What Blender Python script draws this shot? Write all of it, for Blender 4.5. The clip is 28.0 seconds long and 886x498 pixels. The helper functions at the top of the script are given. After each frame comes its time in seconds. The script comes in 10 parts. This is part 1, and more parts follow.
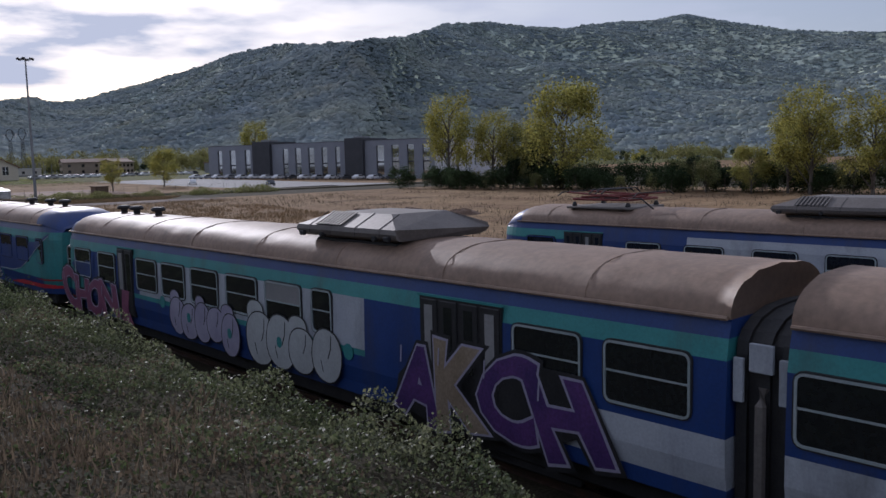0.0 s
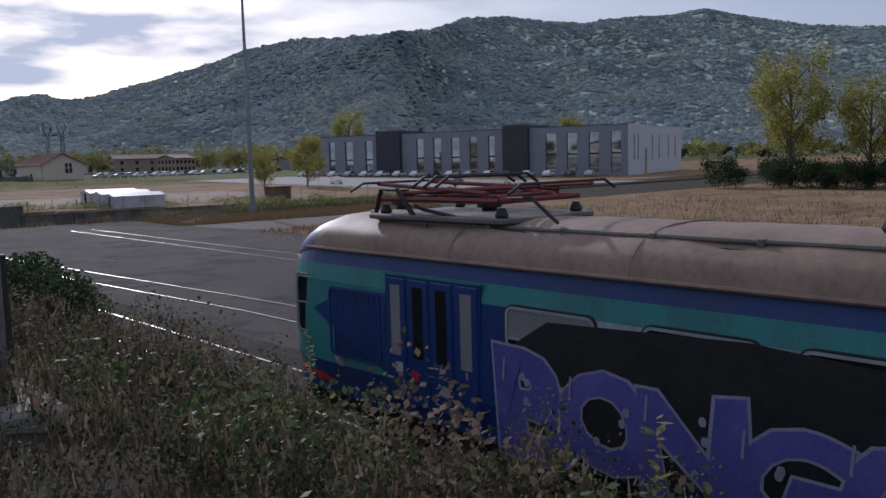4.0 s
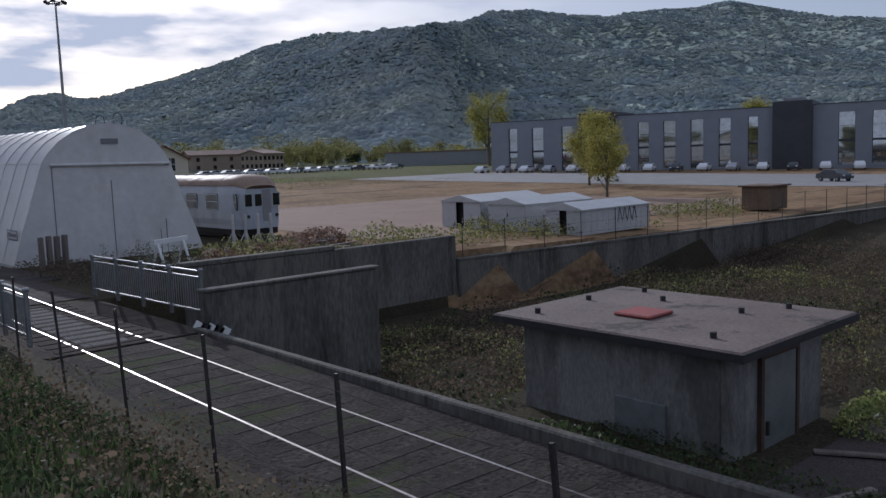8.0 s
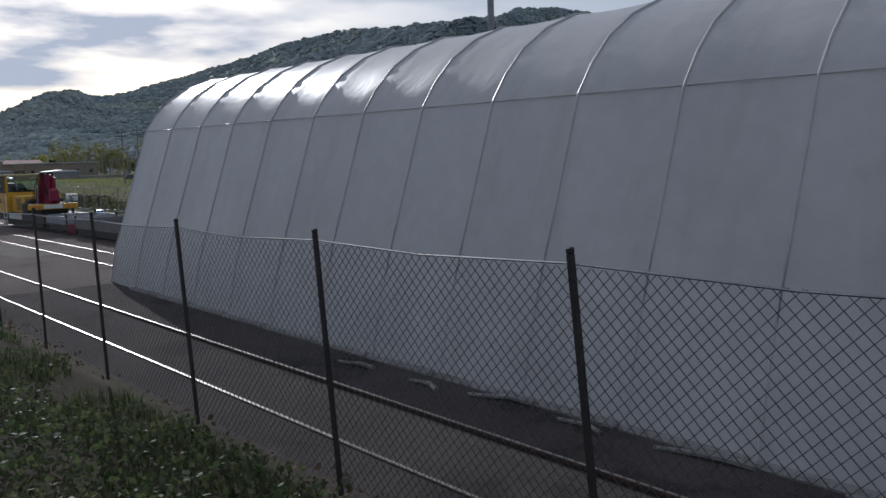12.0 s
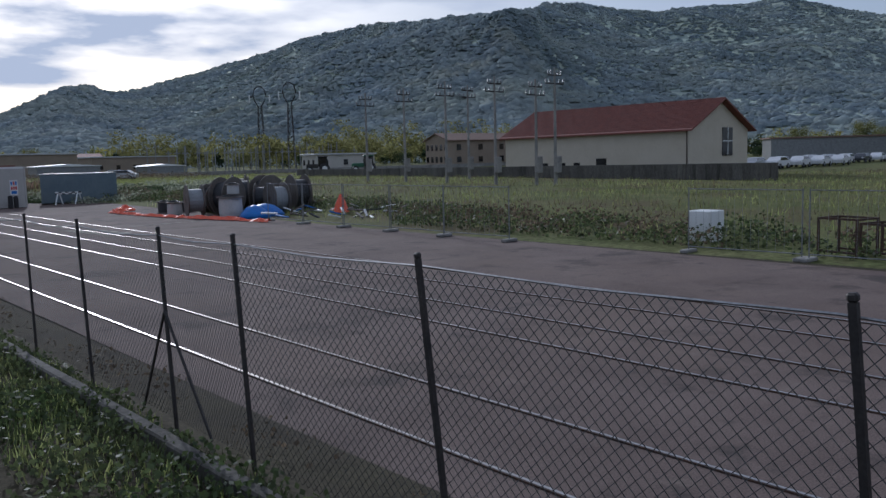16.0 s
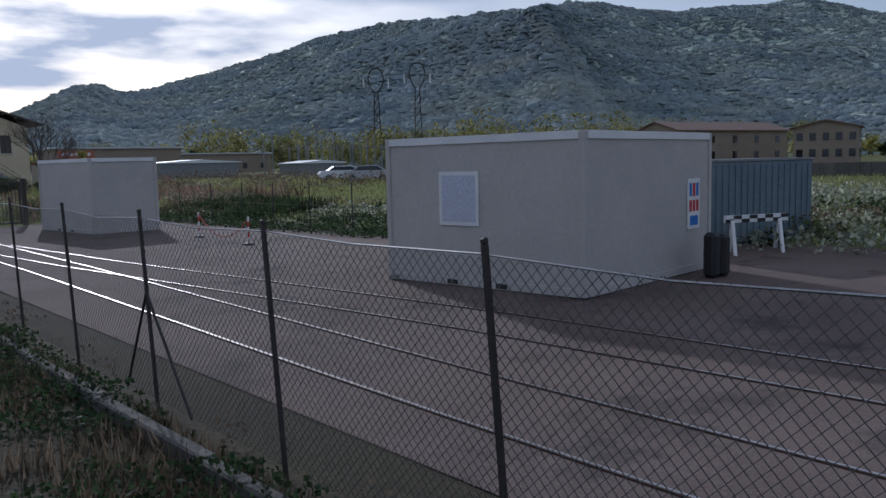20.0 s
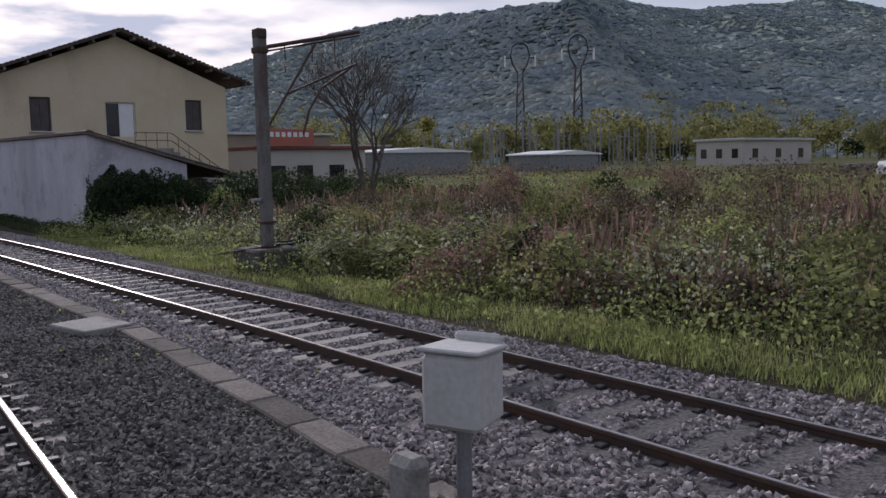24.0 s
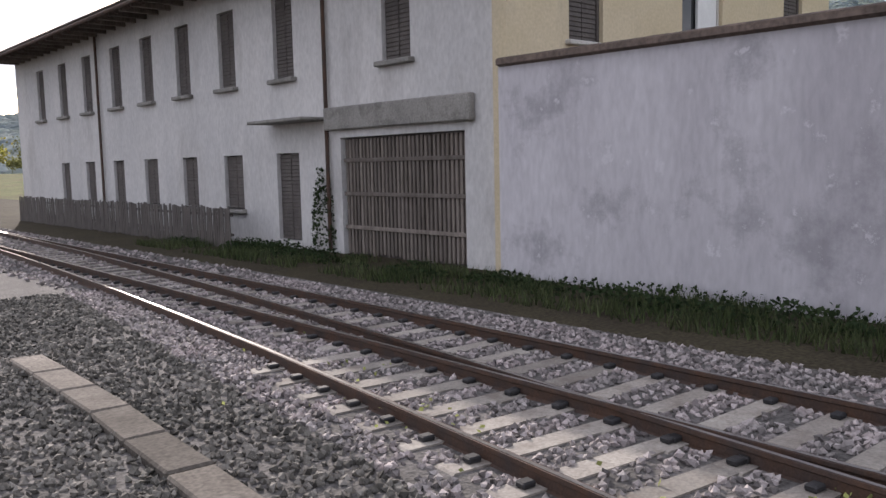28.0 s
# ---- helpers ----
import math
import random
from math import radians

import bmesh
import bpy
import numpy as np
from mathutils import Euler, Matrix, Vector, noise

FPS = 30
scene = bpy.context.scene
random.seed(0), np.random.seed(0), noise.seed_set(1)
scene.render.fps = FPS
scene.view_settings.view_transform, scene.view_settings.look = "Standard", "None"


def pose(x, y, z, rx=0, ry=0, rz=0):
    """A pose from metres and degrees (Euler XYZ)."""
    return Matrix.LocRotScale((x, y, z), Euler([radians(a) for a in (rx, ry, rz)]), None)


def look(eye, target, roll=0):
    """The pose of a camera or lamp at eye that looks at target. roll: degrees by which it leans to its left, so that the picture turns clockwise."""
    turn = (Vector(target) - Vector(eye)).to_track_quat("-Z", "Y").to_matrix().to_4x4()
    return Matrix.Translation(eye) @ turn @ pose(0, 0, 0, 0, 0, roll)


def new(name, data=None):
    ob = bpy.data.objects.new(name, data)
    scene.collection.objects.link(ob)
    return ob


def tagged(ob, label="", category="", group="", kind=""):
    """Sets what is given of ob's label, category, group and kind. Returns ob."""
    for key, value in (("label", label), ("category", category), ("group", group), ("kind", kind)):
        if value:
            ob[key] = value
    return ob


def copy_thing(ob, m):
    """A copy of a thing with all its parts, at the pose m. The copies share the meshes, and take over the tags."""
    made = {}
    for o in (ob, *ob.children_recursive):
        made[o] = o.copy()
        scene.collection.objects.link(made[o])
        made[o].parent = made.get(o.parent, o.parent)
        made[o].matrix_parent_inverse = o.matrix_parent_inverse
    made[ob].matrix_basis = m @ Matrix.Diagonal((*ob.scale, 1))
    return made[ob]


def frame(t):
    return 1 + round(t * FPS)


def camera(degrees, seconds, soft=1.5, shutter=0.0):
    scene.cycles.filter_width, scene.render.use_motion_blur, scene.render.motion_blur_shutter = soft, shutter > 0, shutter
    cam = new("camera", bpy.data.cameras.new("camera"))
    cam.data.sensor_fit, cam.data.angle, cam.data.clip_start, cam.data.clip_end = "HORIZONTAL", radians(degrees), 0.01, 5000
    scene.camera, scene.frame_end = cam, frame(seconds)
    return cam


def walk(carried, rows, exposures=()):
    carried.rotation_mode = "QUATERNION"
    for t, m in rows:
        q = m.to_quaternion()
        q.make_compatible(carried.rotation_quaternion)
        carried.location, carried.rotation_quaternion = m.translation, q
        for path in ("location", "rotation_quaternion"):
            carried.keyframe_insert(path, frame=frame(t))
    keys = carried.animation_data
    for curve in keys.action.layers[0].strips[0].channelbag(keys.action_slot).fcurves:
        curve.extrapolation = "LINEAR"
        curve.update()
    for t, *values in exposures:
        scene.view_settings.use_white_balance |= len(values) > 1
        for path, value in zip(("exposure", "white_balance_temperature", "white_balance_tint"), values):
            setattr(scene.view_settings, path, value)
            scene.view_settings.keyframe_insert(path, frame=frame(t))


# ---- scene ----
cam = camera(56.24, 28.0)

# seconds, then x, y, z and the turn in degrees
PATH = [
    (0, (-0.000, -0.009, 4.010, 83.90, 1.38, -42.33)),
    (1, (0.243, 16.484, 3.921, 83.89, 1.47, -42.33)),
    (2, (0.477, 32.993, 3.832, 83.88, 1.54, -42.33)),
    (3, (0.668, 49.554, 3.739, 83.85, 1.55, -42.33)),
    (4, (0.856, 66.141, 3.648, 83.81, 1.56, -42.33)),
    (5, (1.119, 82.697, 3.573, 83.77, 1.69, -42.29)),
    (6, (1.446, 99.228, 3.512, 83.72, 1.93, -42.21)),
    (7, (1.757, 115.967, 3.455, 83.70, 2.04, -42.11)),
    (8, (2.053, 132.949, 3.404, 83.71, 2.01, -41.96)),
    (9, (2.329, 149.919, 3.353, 83.74, 1.96, -41.85)),
    (10, (2.574, 166.663, 3.301, 83.76, 1.91, -41.81)),
    (11, (2.803, 183.420, 3.246, 83.79, 1.84, -41.80)),
    (12, (3.040, 200.626, 3.189, 83.84, 1.71, -41.76)),
    (13, (3.281, 218.229, 3.129, 83.91, 1.53, -41.70)),
    (14, (3.532, 235.286, 3.066, 83.91, 1.43, -41.64)),
    (15, (3.792, 251.797, 3.000, 83.85, 1.41, -41.61)),
    (16, (4.059, 268.018, 2.931, 83.83, 1.47, -41.59)),
    (17, (4.333, 283.949, 2.859, 83.85, 1.59, -41.59)),
    (18, (4.604, 299.414, 2.792, 83.90, 1.59, -41.60)),
    (19, (4.873, 314.415, 2.729, 83.98, 1.48, -41.62)),
    (20, (5.123, 328.728, 2.672, 84.04, 1.35, -41.65)),
    (21, (5.353, 342.351, 2.620, 84.07, 1.23, -41.69)),
    (22, (5.577, 355.177, 2.562, 84.07, 1.13, -41.71)),
    (23, (5.796, 367.206, 2.498, 84.03, 1.06, -41.70)),
    (24, (6.005, 378.677, 2.431, 84.03, 1.02, -41.67)),
    (25, (6.204, 389.618, 2.361, 84.05, 1.01, -41.65)),
    (26, (6.406, 400.137, 2.289, 83.97, 1.07, -41.75)),
    (27, (6.512, 410.154, 2.215, 83.97, 1.15, -41.76)),
    (28, (6.527, 419.780, 2.138, 84.06, 1.24, -41.67)),
]
walk(cam, [(t, pose(*r)) for t, r in PATH], [(0, -0.2, 5550, 19), (4.5, -0.23, 5450, 18), (8, -0.28, 5400, 16), (12, -0.37, 5550, 12), (15, -0.33, 5250, 13), (21, -0.33, 5200, 14), (23.5, -0.2, 5700, 20), (25, -0.05, 5850, 22), (26, 0.2, 6000, 22), (27, 0.6, 6150, 20), (28, 1.0, 6350, 18)])

# ---- light ----
SUN_AZ, SUN_EL = 17.5, 23.0
world = bpy.data.worlds.new("world")
scene.world = world
world.use_nodes = True
wn = world.node_tree
sky = wn.nodes.new("ShaderNodeTexSky")
sky.sky_type, sky.sun_disc = "NISHITA", False
sky.sun_elevation, sky.sun_rotation = radians(SUN_EL), radians(SUN_AZ)
sky.air_density, sky.dust_density = 1.0, 2.0
wco = wn.nodes.new("ShaderNodeTexCoord")
wmap = wn.nodes.new("ShaderNodeMapping")
wmap.inputs["Scale"].default_value = (2.2, 2.2, 9.0)
wno = wn.nodes.new("ShaderNodeTexNoise")
wno.inputs["Scale"].default_value, wno.inputs["Detail"].default_value = 2.2, 7
wramp = wn.nodes.new("ShaderNodeValToRGB")
wramp.color_ramp.elements[0].position, wramp.color_ramp.elements[1].position = 0.42, 0.62
wramp.color_ramp.elements[0].color = (0.38, 0.38, 0.38, 1)
wmix = wn.nodes.new("ShaderNodeMixRGB")
wmix.inputs[2].default_value = (7.6, 7.8, 8.2, 1)
wn.links.new(wco.outputs["Generated"], wmap.inputs[0])
wn.links.new(wmap.outputs[0], wno.inputs["Vector"])
wn.links.new(wno.outputs["Fac"], wramp.inputs[0])
wn.links.new(wramp.outputs[0], wmix.inputs[0])
wn.links.new(sky.outputs[0], wmix.inputs[1])
wn.links.new(wmix.outputs[0], wn.nodes["Background"].inputs[0])
wn.nodes["Background"].inputs[1].default_value = 0.083
sun = new("sun", bpy.data.lights.new("sun", "SUN"))
sun.data.energy, sun.data.angle, sun.data.color = 2.6, radians(0.6), (1, 0.93, 0.82)
se, sa = radians(SUN_EL), radians(SUN_AZ)
sun.matrix_world = look((0, 0, 50), (-math.sin(sa) * math.cos(se), -math.cos(sa) * math.cos(se), 50 - math.sin(se)))


# ---- materials ----
def mat(name, c1, c2=None, rough=0.7, metal=0.0, scale=1.5, fine=25.0, grain=0.25, bump=0.15, island=0.0, spec=0.4, stretch=(1, 1, 1), per_object=0.0):
    """A surface of two colours mixed by a broad noise, with a fine grain and relief, at real-world size."""
    m = bpy.data.materials.new(name)
    m.use_nodes = True
    n, l = m.node_tree.nodes, m.node_tree.links
    p = n["Principled BSDF"]
    p.inputs["Roughness"].default_value, p.inputs["Metallic"].default_value = rough, metal
    p.inputs["Specular IOR Level"].default_value = spec
    geo = n.new("ShaderNodeNewGeometry")
    mp = n.new("ShaderNodeMapping")
    mp.inputs["Scale"].default_value = stretch
    l.new(geo.outputs["Position"], mp.inputs[0])
    a = n.new("ShaderNodeTexNoise")
    a.inputs["Scale"].default_value, a.inputs["Detail"].default_value, a.inputs["Roughness"].default_value = scale, 5, 0.65
    l.new(mp.outputs[0], a.inputs["Vector"])
    b = n.new("ShaderNodeTexNoise")
    b.inputs["Scale"].default_value, b.inputs["Detail"].default_value = fine, 3
    l.new(mp.outputs[0], b.inputs["Vector"])
    ramp = n.new("ShaderNodeValToRGB")
    ramp.color_ramp.elements[0].position, ramp.color_ramp.elements[1].position = 0.32, 0.68
    ramp.color_ramp.elements[0].color, ramp.color_ramp.elements[1].color = (*c1, 1), (*(c2 or [v * 0.8 for v in c1]), 1)
    l.new(a.outputs["Fac"], ramp.inputs[0])
    mr = n.new("ShaderNodeMapRange")
    mr.inputs[1].default_value, mr.inputs[2].default_value, mr.inputs[3].default_value, mr.inputs[4].default_value = 0.25, 0.75, 1 - grain, 1 + grain
    l.new(b.outputs["Fac"], mr.inputs[0])
    hsv = n.new("ShaderNodeHueSaturation")
    l.new(ramp.outputs[0], hsv.inputs["Color"])
    value = mr.outputs[0]
    for source, amount in ((geo.outputs["Random Per Island"], island), (None, per_object)):
        if amount:
            if source is None:
                source = n.new("ShaderNodeObjectInfo").outputs["Random"]
            r2 = n.new("ShaderNodeMapRange")
            r2.inputs[3].default_value, r2.inputs[4].default_value = 1 - amount, 1 + amount
            l.new(source, r2.inputs[0])
            mu = n.new("ShaderNodeMath")
            mu.operation = "MULTIPLY"
            l.new(value, mu.inputs[0]), l.new(r2.outputs[0], mu.inputs[1])
            value = mu.outputs[0]
    l.new(value, hsv.inputs["Value"])
    l.new(hsv.outputs[0], p.inputs["Base Color"])
    if bump:
        bp = n.new("ShaderNodeBump")
        bp.inputs["Strength"].default_value, bp.inputs["Distance"].default_value = bump, 0.5 / fine
        l.new(b.outputs["Fac"], bp.inputs["Height"])
        l.new(bp.outputs[0], p.inputs["Normal"])
    return m


def leafy(name, c1, c2, rough=0.65, spec=0.12, scale=0.7, fine=6, island=0.55):
    m = mat(name, c1, c2, rough, scale=scale, fine=fine, grain=0.2, bump=0, island=island, spec=spec)
    p = m.node_tree.nodes["Principled BSDF"]
    t = m.node_tree.nodes.new("ShaderNodeBsdfTranslucent")
    mx = m.node_tree.nodes.new("ShaderNodeMixShader")
    mx.inputs[0].default_value = 0.48
    src = p.inputs["Base Color"].links[0].from_socket
    m.node_tree.links.new(src, t.inputs[0])
    m.node_tree.links.new(p.outputs[0], mx.inputs[1])
    m.node_tree.links.new(t.outputs[0], mx.inputs[2])
    m.node_tree.links.new(mx.outputs[0], m.node_tree.nodes["Material Output"].inputs[0])
    return m


def hill_mat():
    """Woods seen from far: crowns as rounded cells in greens, olives and autumn browns, paled and blued to stand for
    haze.
    """
    # distance haze is put into this pale blue-green base colour
    m = mat("hazed_far_woods", (0.27, 0.325, 0.35), (0.36, 0.395, 0.345), 0.9, scale=0.005, fine=0.02, grain=0.4, bump=0)
    n, l = m.node_tree.nodes, m.node_tree.links
    geo = n.new("ShaderNodeNewGeometry")
    v = n.new("ShaderNodeTexVoronoi")
    v.inputs["Scale"].default_value = 0.055
    l.new(geo.outputs["Position"], v.inputs["Vector"])
    p = n["Principled BSDF"]
    p.inputs["Specular IOR Level"].default_value = 0.1
    src = p.inputs["Base Color"].links[0].from_socket
    mx = n.new("ShaderNodeMixRGB")
    mx.blend_type, mx.inputs[0].default_value = "MULTIPLY", 0.75
    r = n.new("ShaderNodeValToRGB")
    e = r.color_ramp.elements
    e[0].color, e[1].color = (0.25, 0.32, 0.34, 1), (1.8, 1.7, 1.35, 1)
    sep = n.new("ShaderNodeSeparateColor")
    l.new(v.outputs["Color"], sep.inputs[0])
    l.new(sep.outputs[0], r.inputs[0])
    l.new(src, mx.inputs[1]), l.new(r.outputs[0], mx.inputs[2])
    l.new(mx.outputs[0], p.inputs["Base Color"])
    b = n.new("ShaderNodeBump")
    b.inputs["Strength"].default_value, b.inputs["Distance"].default_value = 0.3, 3.0
    b.invert = True
    l.new(v.outputs["Distance"], b.inputs["Height"])
    l.new(b.outputs[0], p.inputs["Normal"])
    return m


def glass_mat(name, c, rough=0.06):
    m = mat(name, c, None, rough, 0, 0.8, 12, 0.25, 0, spec=0.5)
    return m


def stained(m, colour, scale, low, high, amount, stretch=(1, 1, 1)):
    """Adds stains and patches with shapes of their own over a material."""
    n, l = m.node_tree.nodes, m.node_tree.links
    p = n["Principled BSDF"]
    src = p.inputs["Base Color"].links[0].from_socket
    geo, mp, no, mr, mx = (n.new(k) for k in ("ShaderNodeNewGeometry", "ShaderNodeMapping", "ShaderNodeTexNoise", "ShaderNodeMapRange", "ShaderNodeMixRGB"))
    mp.inputs["Scale"].default_value = stretch
    l.new(geo.outputs["Position"], mp.inputs[0])
    l.new(mp.outputs[0], no.inputs["Vector"])
    no.inputs["Scale"].default_value, no.inputs["Detail"].default_value, no.inputs["Roughness"].default_value = scale, 8, 0.7
    mr.inputs[1].default_value, mr.inputs[2].default_value, mr.inputs[3].default_value, mr.inputs[4].default_value = low, high, 0, amount
    l.new(no.outputs["Fac"], mr.inputs[0])
    l.new(mr.outputs[0], mx.inputs[0])
    l.new(src, mx.inputs[1])
    mx.inputs[2].default_value = (*colour, 1)
    l.new(mx.outputs[0], p.inputs["Base Color"])
    return m


ASPHALT = mat("asphalt", (0.102, 0.075, 0.066), (0.157, 0.12, 0.106), 0.95, scale=0.35, fine=45, grain=0.4, bump=0.3, spec=0.15)
stained(ASPHALT, (0.03, 0.027, 0.026), 0.55, 0.54, 0.62, 0.6)
stained(ASPHALT, (0.15, 0.11, 0.09), 0.16, 0.48, 0.62, 0.55)
stained(ASPHALT, (0.19, 0.155, 0.13), 1.3, 0.6, 0.72, 0.6)
ASPHALT_OLD = mat("old_dark_asphalt", (0.055, 0.047, 0.045), (0.086, 0.072, 0.066), 0.97, scale=0.3, fine=40, grain=0.45, bump=0.35, spec=0.08)
stained(ASPHALT_OLD, (0.022, 0.02, 0.02), 0.4, 0.52, 0.6, 0.6)
stained(ASPHALT_OLD, (0.1, 0.088, 0.08), 0.9, 0.6, 0.7, 0.55)
SOIL = mat("weedy_soil", (0.042, 0.035, 0.025), (0.06, 0.052, 0.032), 0.97, scale=0.5, fine=18, grain=0.5, bump=0.6, spec=0.08)
DRYFIELD = mat("dry_field", (0.19, 0.12, 0.07), (0.265, 0.18, 0.1), 0.97, scale=0.12, fine=3, grain=0.4, bump=0.5, stretch=(1, 0.35, 1), spec=0.06)
stained(DRYFIELD, (0.085, 0.055, 0.035), 0.14, 0.54, 0.6, 0.75, (0.35, 1, 1))
stained(DRYFIELD, (0.36, 0.27, 0.16), 0.3, 0.56, 0.66, 0.6, (0.4, 1, 1))
GRASSY = mat("grassy_ground", (0.085, 0.1, 0.036), (0.14, 0.14, 0.06), 0.97, scale=0.25, fine=5, grain=0.45, bump=0.6, spec=0.05)
stained(GRASSY, (0.1, 0.075, 0.045), 0.12, 0.5, 0.62, 0.7)
BALLAST_BED = mat("ballast_bed", (0.07, 0.065, 0.06), (0.13, 0.12, 0.115), 0.95, scale=2, fine=22, grain=0.6, bump=1.0)
STONE = mat("ballast_stone", (0.2, 0.185, 0.175), (0.34, 0.29, 0.28), 0.85, scale=1.2, fine=60, grain=0.2, bump=0.2, island=0.7)
CONCRETE = mat("weathered_concrete", (0.2, 0.19, 0.175), (0.3, 0.285, 0.26), 0.9, scale=0.9, fine=30, grain=0.25, bump=0.25)
stained(CONCRETE, (0.07, 0.065, 0.055), 1.6, 0.52, 0.66, 0.6)
DARKCON = mat("stained_concrete", (0.085, 0.079, 0.07), (0.155, 0.145, 0.128), 0.95, scale=0.8, fine=14, grain=0.35, bump=0.3, stretch=(1, 1, 0.25), spec=0.15)
PALECON = mat("pale_concrete", (0.42, 0.4, 0.37), (0.5, 0.48, 0.44), 0.85, scale=1.3, fine=35, grain=0.2, bump=0.2, per_object=0.15)
stained(DARKCON, (0.2, 0.18, 0.145), 0.9, 0.54, 0.68, 0.6, (1, 1, 0.12))
stained(DARKCON, (0.025, 0.023, 0.02), 1.4, 0.54, 0.66, 0.7, (1, 1, 0.1))
SLEEPERCON = stained(mat("worn_sleeper_concrete", (0.225, 0.2, 0.175), (0.31, 0.285, 0.25), 0.85, scale=1.3, fine=35, grain=0.25, bump=0.3, per_object=0.25), (0.13, 0.1, 0.08), 3.0, 0.5, 0.65, 0.6)
RUST = mat("rusty_steel", (0.1, 0.055, 0.035), (0.06, 0.045, 0.04), 0.7, 0.3, scale=4, fine=50, grain=0.3, bump=0.2)
SHINE = mat("polished_rail_steel", (0.46, 0.44, 0.42), (0.34, 0.31, 0.29), 0.33, 1.0, scale=2, fine=40, grain=0.1, bump=0)
POST = mat("dark_fence_steel", (0.035, 0.033, 0.032), (0.06, 0.05, 0.045), 0.6, 0.4, scale=6, fine=50, bump=0.1)
WIRE = mat("galvanised_wire", (0.3, 0.3, 0.31), (0.2, 0.2, 0.2), 0.4, 0.8, scale=6, fine=50, bump=0)
MESHWIRE = mat("dull_mesh_wire", (0.2, 0.195, 0.19), (0.14, 0.14, 0.14), 0.55, 0.7, scale=6, fine=50, bump=0)
GALV = mat("galvanised_steel", (0.27, 0.275, 0.28), (0.18, 0.185, 0.19), 0.45, 0.6, scale=3, fine=40, grain=0.15, bump=0.05)
WOODPOLE = mat("tarred_wood", (0.12, 0.1, 0.085), (0.19, 0.165, 0.14), 0.85, scale=2, fine=25, grain=0.35, bump=0.4, stretch=(4, 4, 0.3))
LEAF = leafy("bramble_leaf", (0.045, 0.07, 0.025), (0.105, 0.12, 0.055), 0.55, 0.25)
# paler copy of the bramble leaf: light on the bank's ridge put into colour
LEAFLIT = leafy("lit_bramble_leaf", (0.075, 0.095, 0.042), (0.17, 0.175, 0.1), 0.5, 0.3)
LEAFLIGHT = leafy("sunlit_grass", (0.22, 0.265, 0.085), (0.33, 0.34, 0.14))
LEAFDRY = leafy("dry_weed", (0.088, 0.066, 0.047), (0.16, 0.127, 0.086))
LEAFDARK = leafy("ivy_leaf", (0.025, 0.045, 0.02), (0.05, 0.07, 0.03))
LEAFGOLD = leafy("autumn_leaf", (0.36, 0.31, 0.07), (0.24, 0.25, 0.08))
LEAFOLIVE = leafy("olive_leaf", (0.15, 0.17, 0.065), (0.23, 0.215, 0.09))
LEAFWOOD = leafy("yellow_green_wood_leaf", (0.17, 0.175, 0.06), (0.24, 0.22, 0.09))
LEAFCONIFER = leafy("conifer_needles", (0.02, 0.035, 0.02), (0.035, 0.05, 0.025))
LEAFSILVER = leafy("grey_green_leaf", (0.24, 0.265, 0.19), (0.36, 0.37, 0.27))
LEAFRED = leafy("reddish_weed", (0.17, 0.105, 0.085), (0.25, 0.17, 0.125))
BARK = mat("tree_bark", (0.09, 0.075, 0.06), (0.14, 0.12, 0.1), 0.95, scale=3, fine=20, grain=0.35, bump=0.5, stretch=(3, 3, 0.5))
BLACK = mat("black_rubber", (0.018, 0.018, 0.02), (0.03, 0.028, 0.028), 0.65, scale=4, fine=40)
WHITEP = mat("white_paint", (0.75, 0.75, 0.73), (0.66, 0.66, 0.64), 0.5, scale=1.2, fine=30, grain=0.08, bump=0.03)
REDP = mat("red_paint", (0.5, 0.03, 0.03), (0.42, 0.04, 0.03), 0.5, scale=2, fine=30, grain=0.12)
YELLOWP = mat("yellow_paint", (0.62, 0.36, 0.03), (0.52, 0.3, 0.03), 0.45, scale=1.5, fine=30, grain=0.12)
BLUEP = mat("blue_plastic", (0.02, 0.13, 0.45), (0.03, 0.17, 0.5), 0.4, scale=2, fine=20)
ORANGE = mat("orange_plastic_mesh", (0.8, 0.14, 0.06), (0.7, 0.1, 0.05), 0.5, scale=5, fine=30, grain=0.3, bump=0.4)
DARKGLASS = glass_mat("dark_window_glass", (0.015, 0.017, 0.018))


# ---- building blocks ----
def box(x0, x1, y0, y1, z0, z1):
    v = [(x, y, z) for x in (x0, x1) for y in (y0, y1) for z in (z0, z1)]
    return v, [(0, 1, 3, 2), (4, 6, 7, 5), (0, 4, 5, 1), (2, 3, 7, 6), (0, 2, 6, 4), (1, 5, 7, 3)]


def cbox(x0, x1, y0, y1, z0, z1, c=0.02):
    """A box with chamfered edges."""
    c = min(c, (x1 - x0) / 2.5, (y1 - y0) / 2.5, (z1 - z0) / 2.5)
    bm = bmesh.new()
    bmesh.ops.create_cube(bm, size=1, matrix=Matrix.Translation(((x0 + x1) / 2, (y0 + y1) / 2, (z0 + z1) / 2)) @ Matrix.Diagonal((x1 - x0, y1 - y0, z1 - z0, 1)))
    bmesh.ops.bevel(bm, geom=bm.edges[:], offset=c, segments=1, affect="EDGES")
    out = [tuple(v.co) for v in bm.verts], [tuple(v.index for v in f.verts) for f in bm.faces]
    bm.free()
    return out


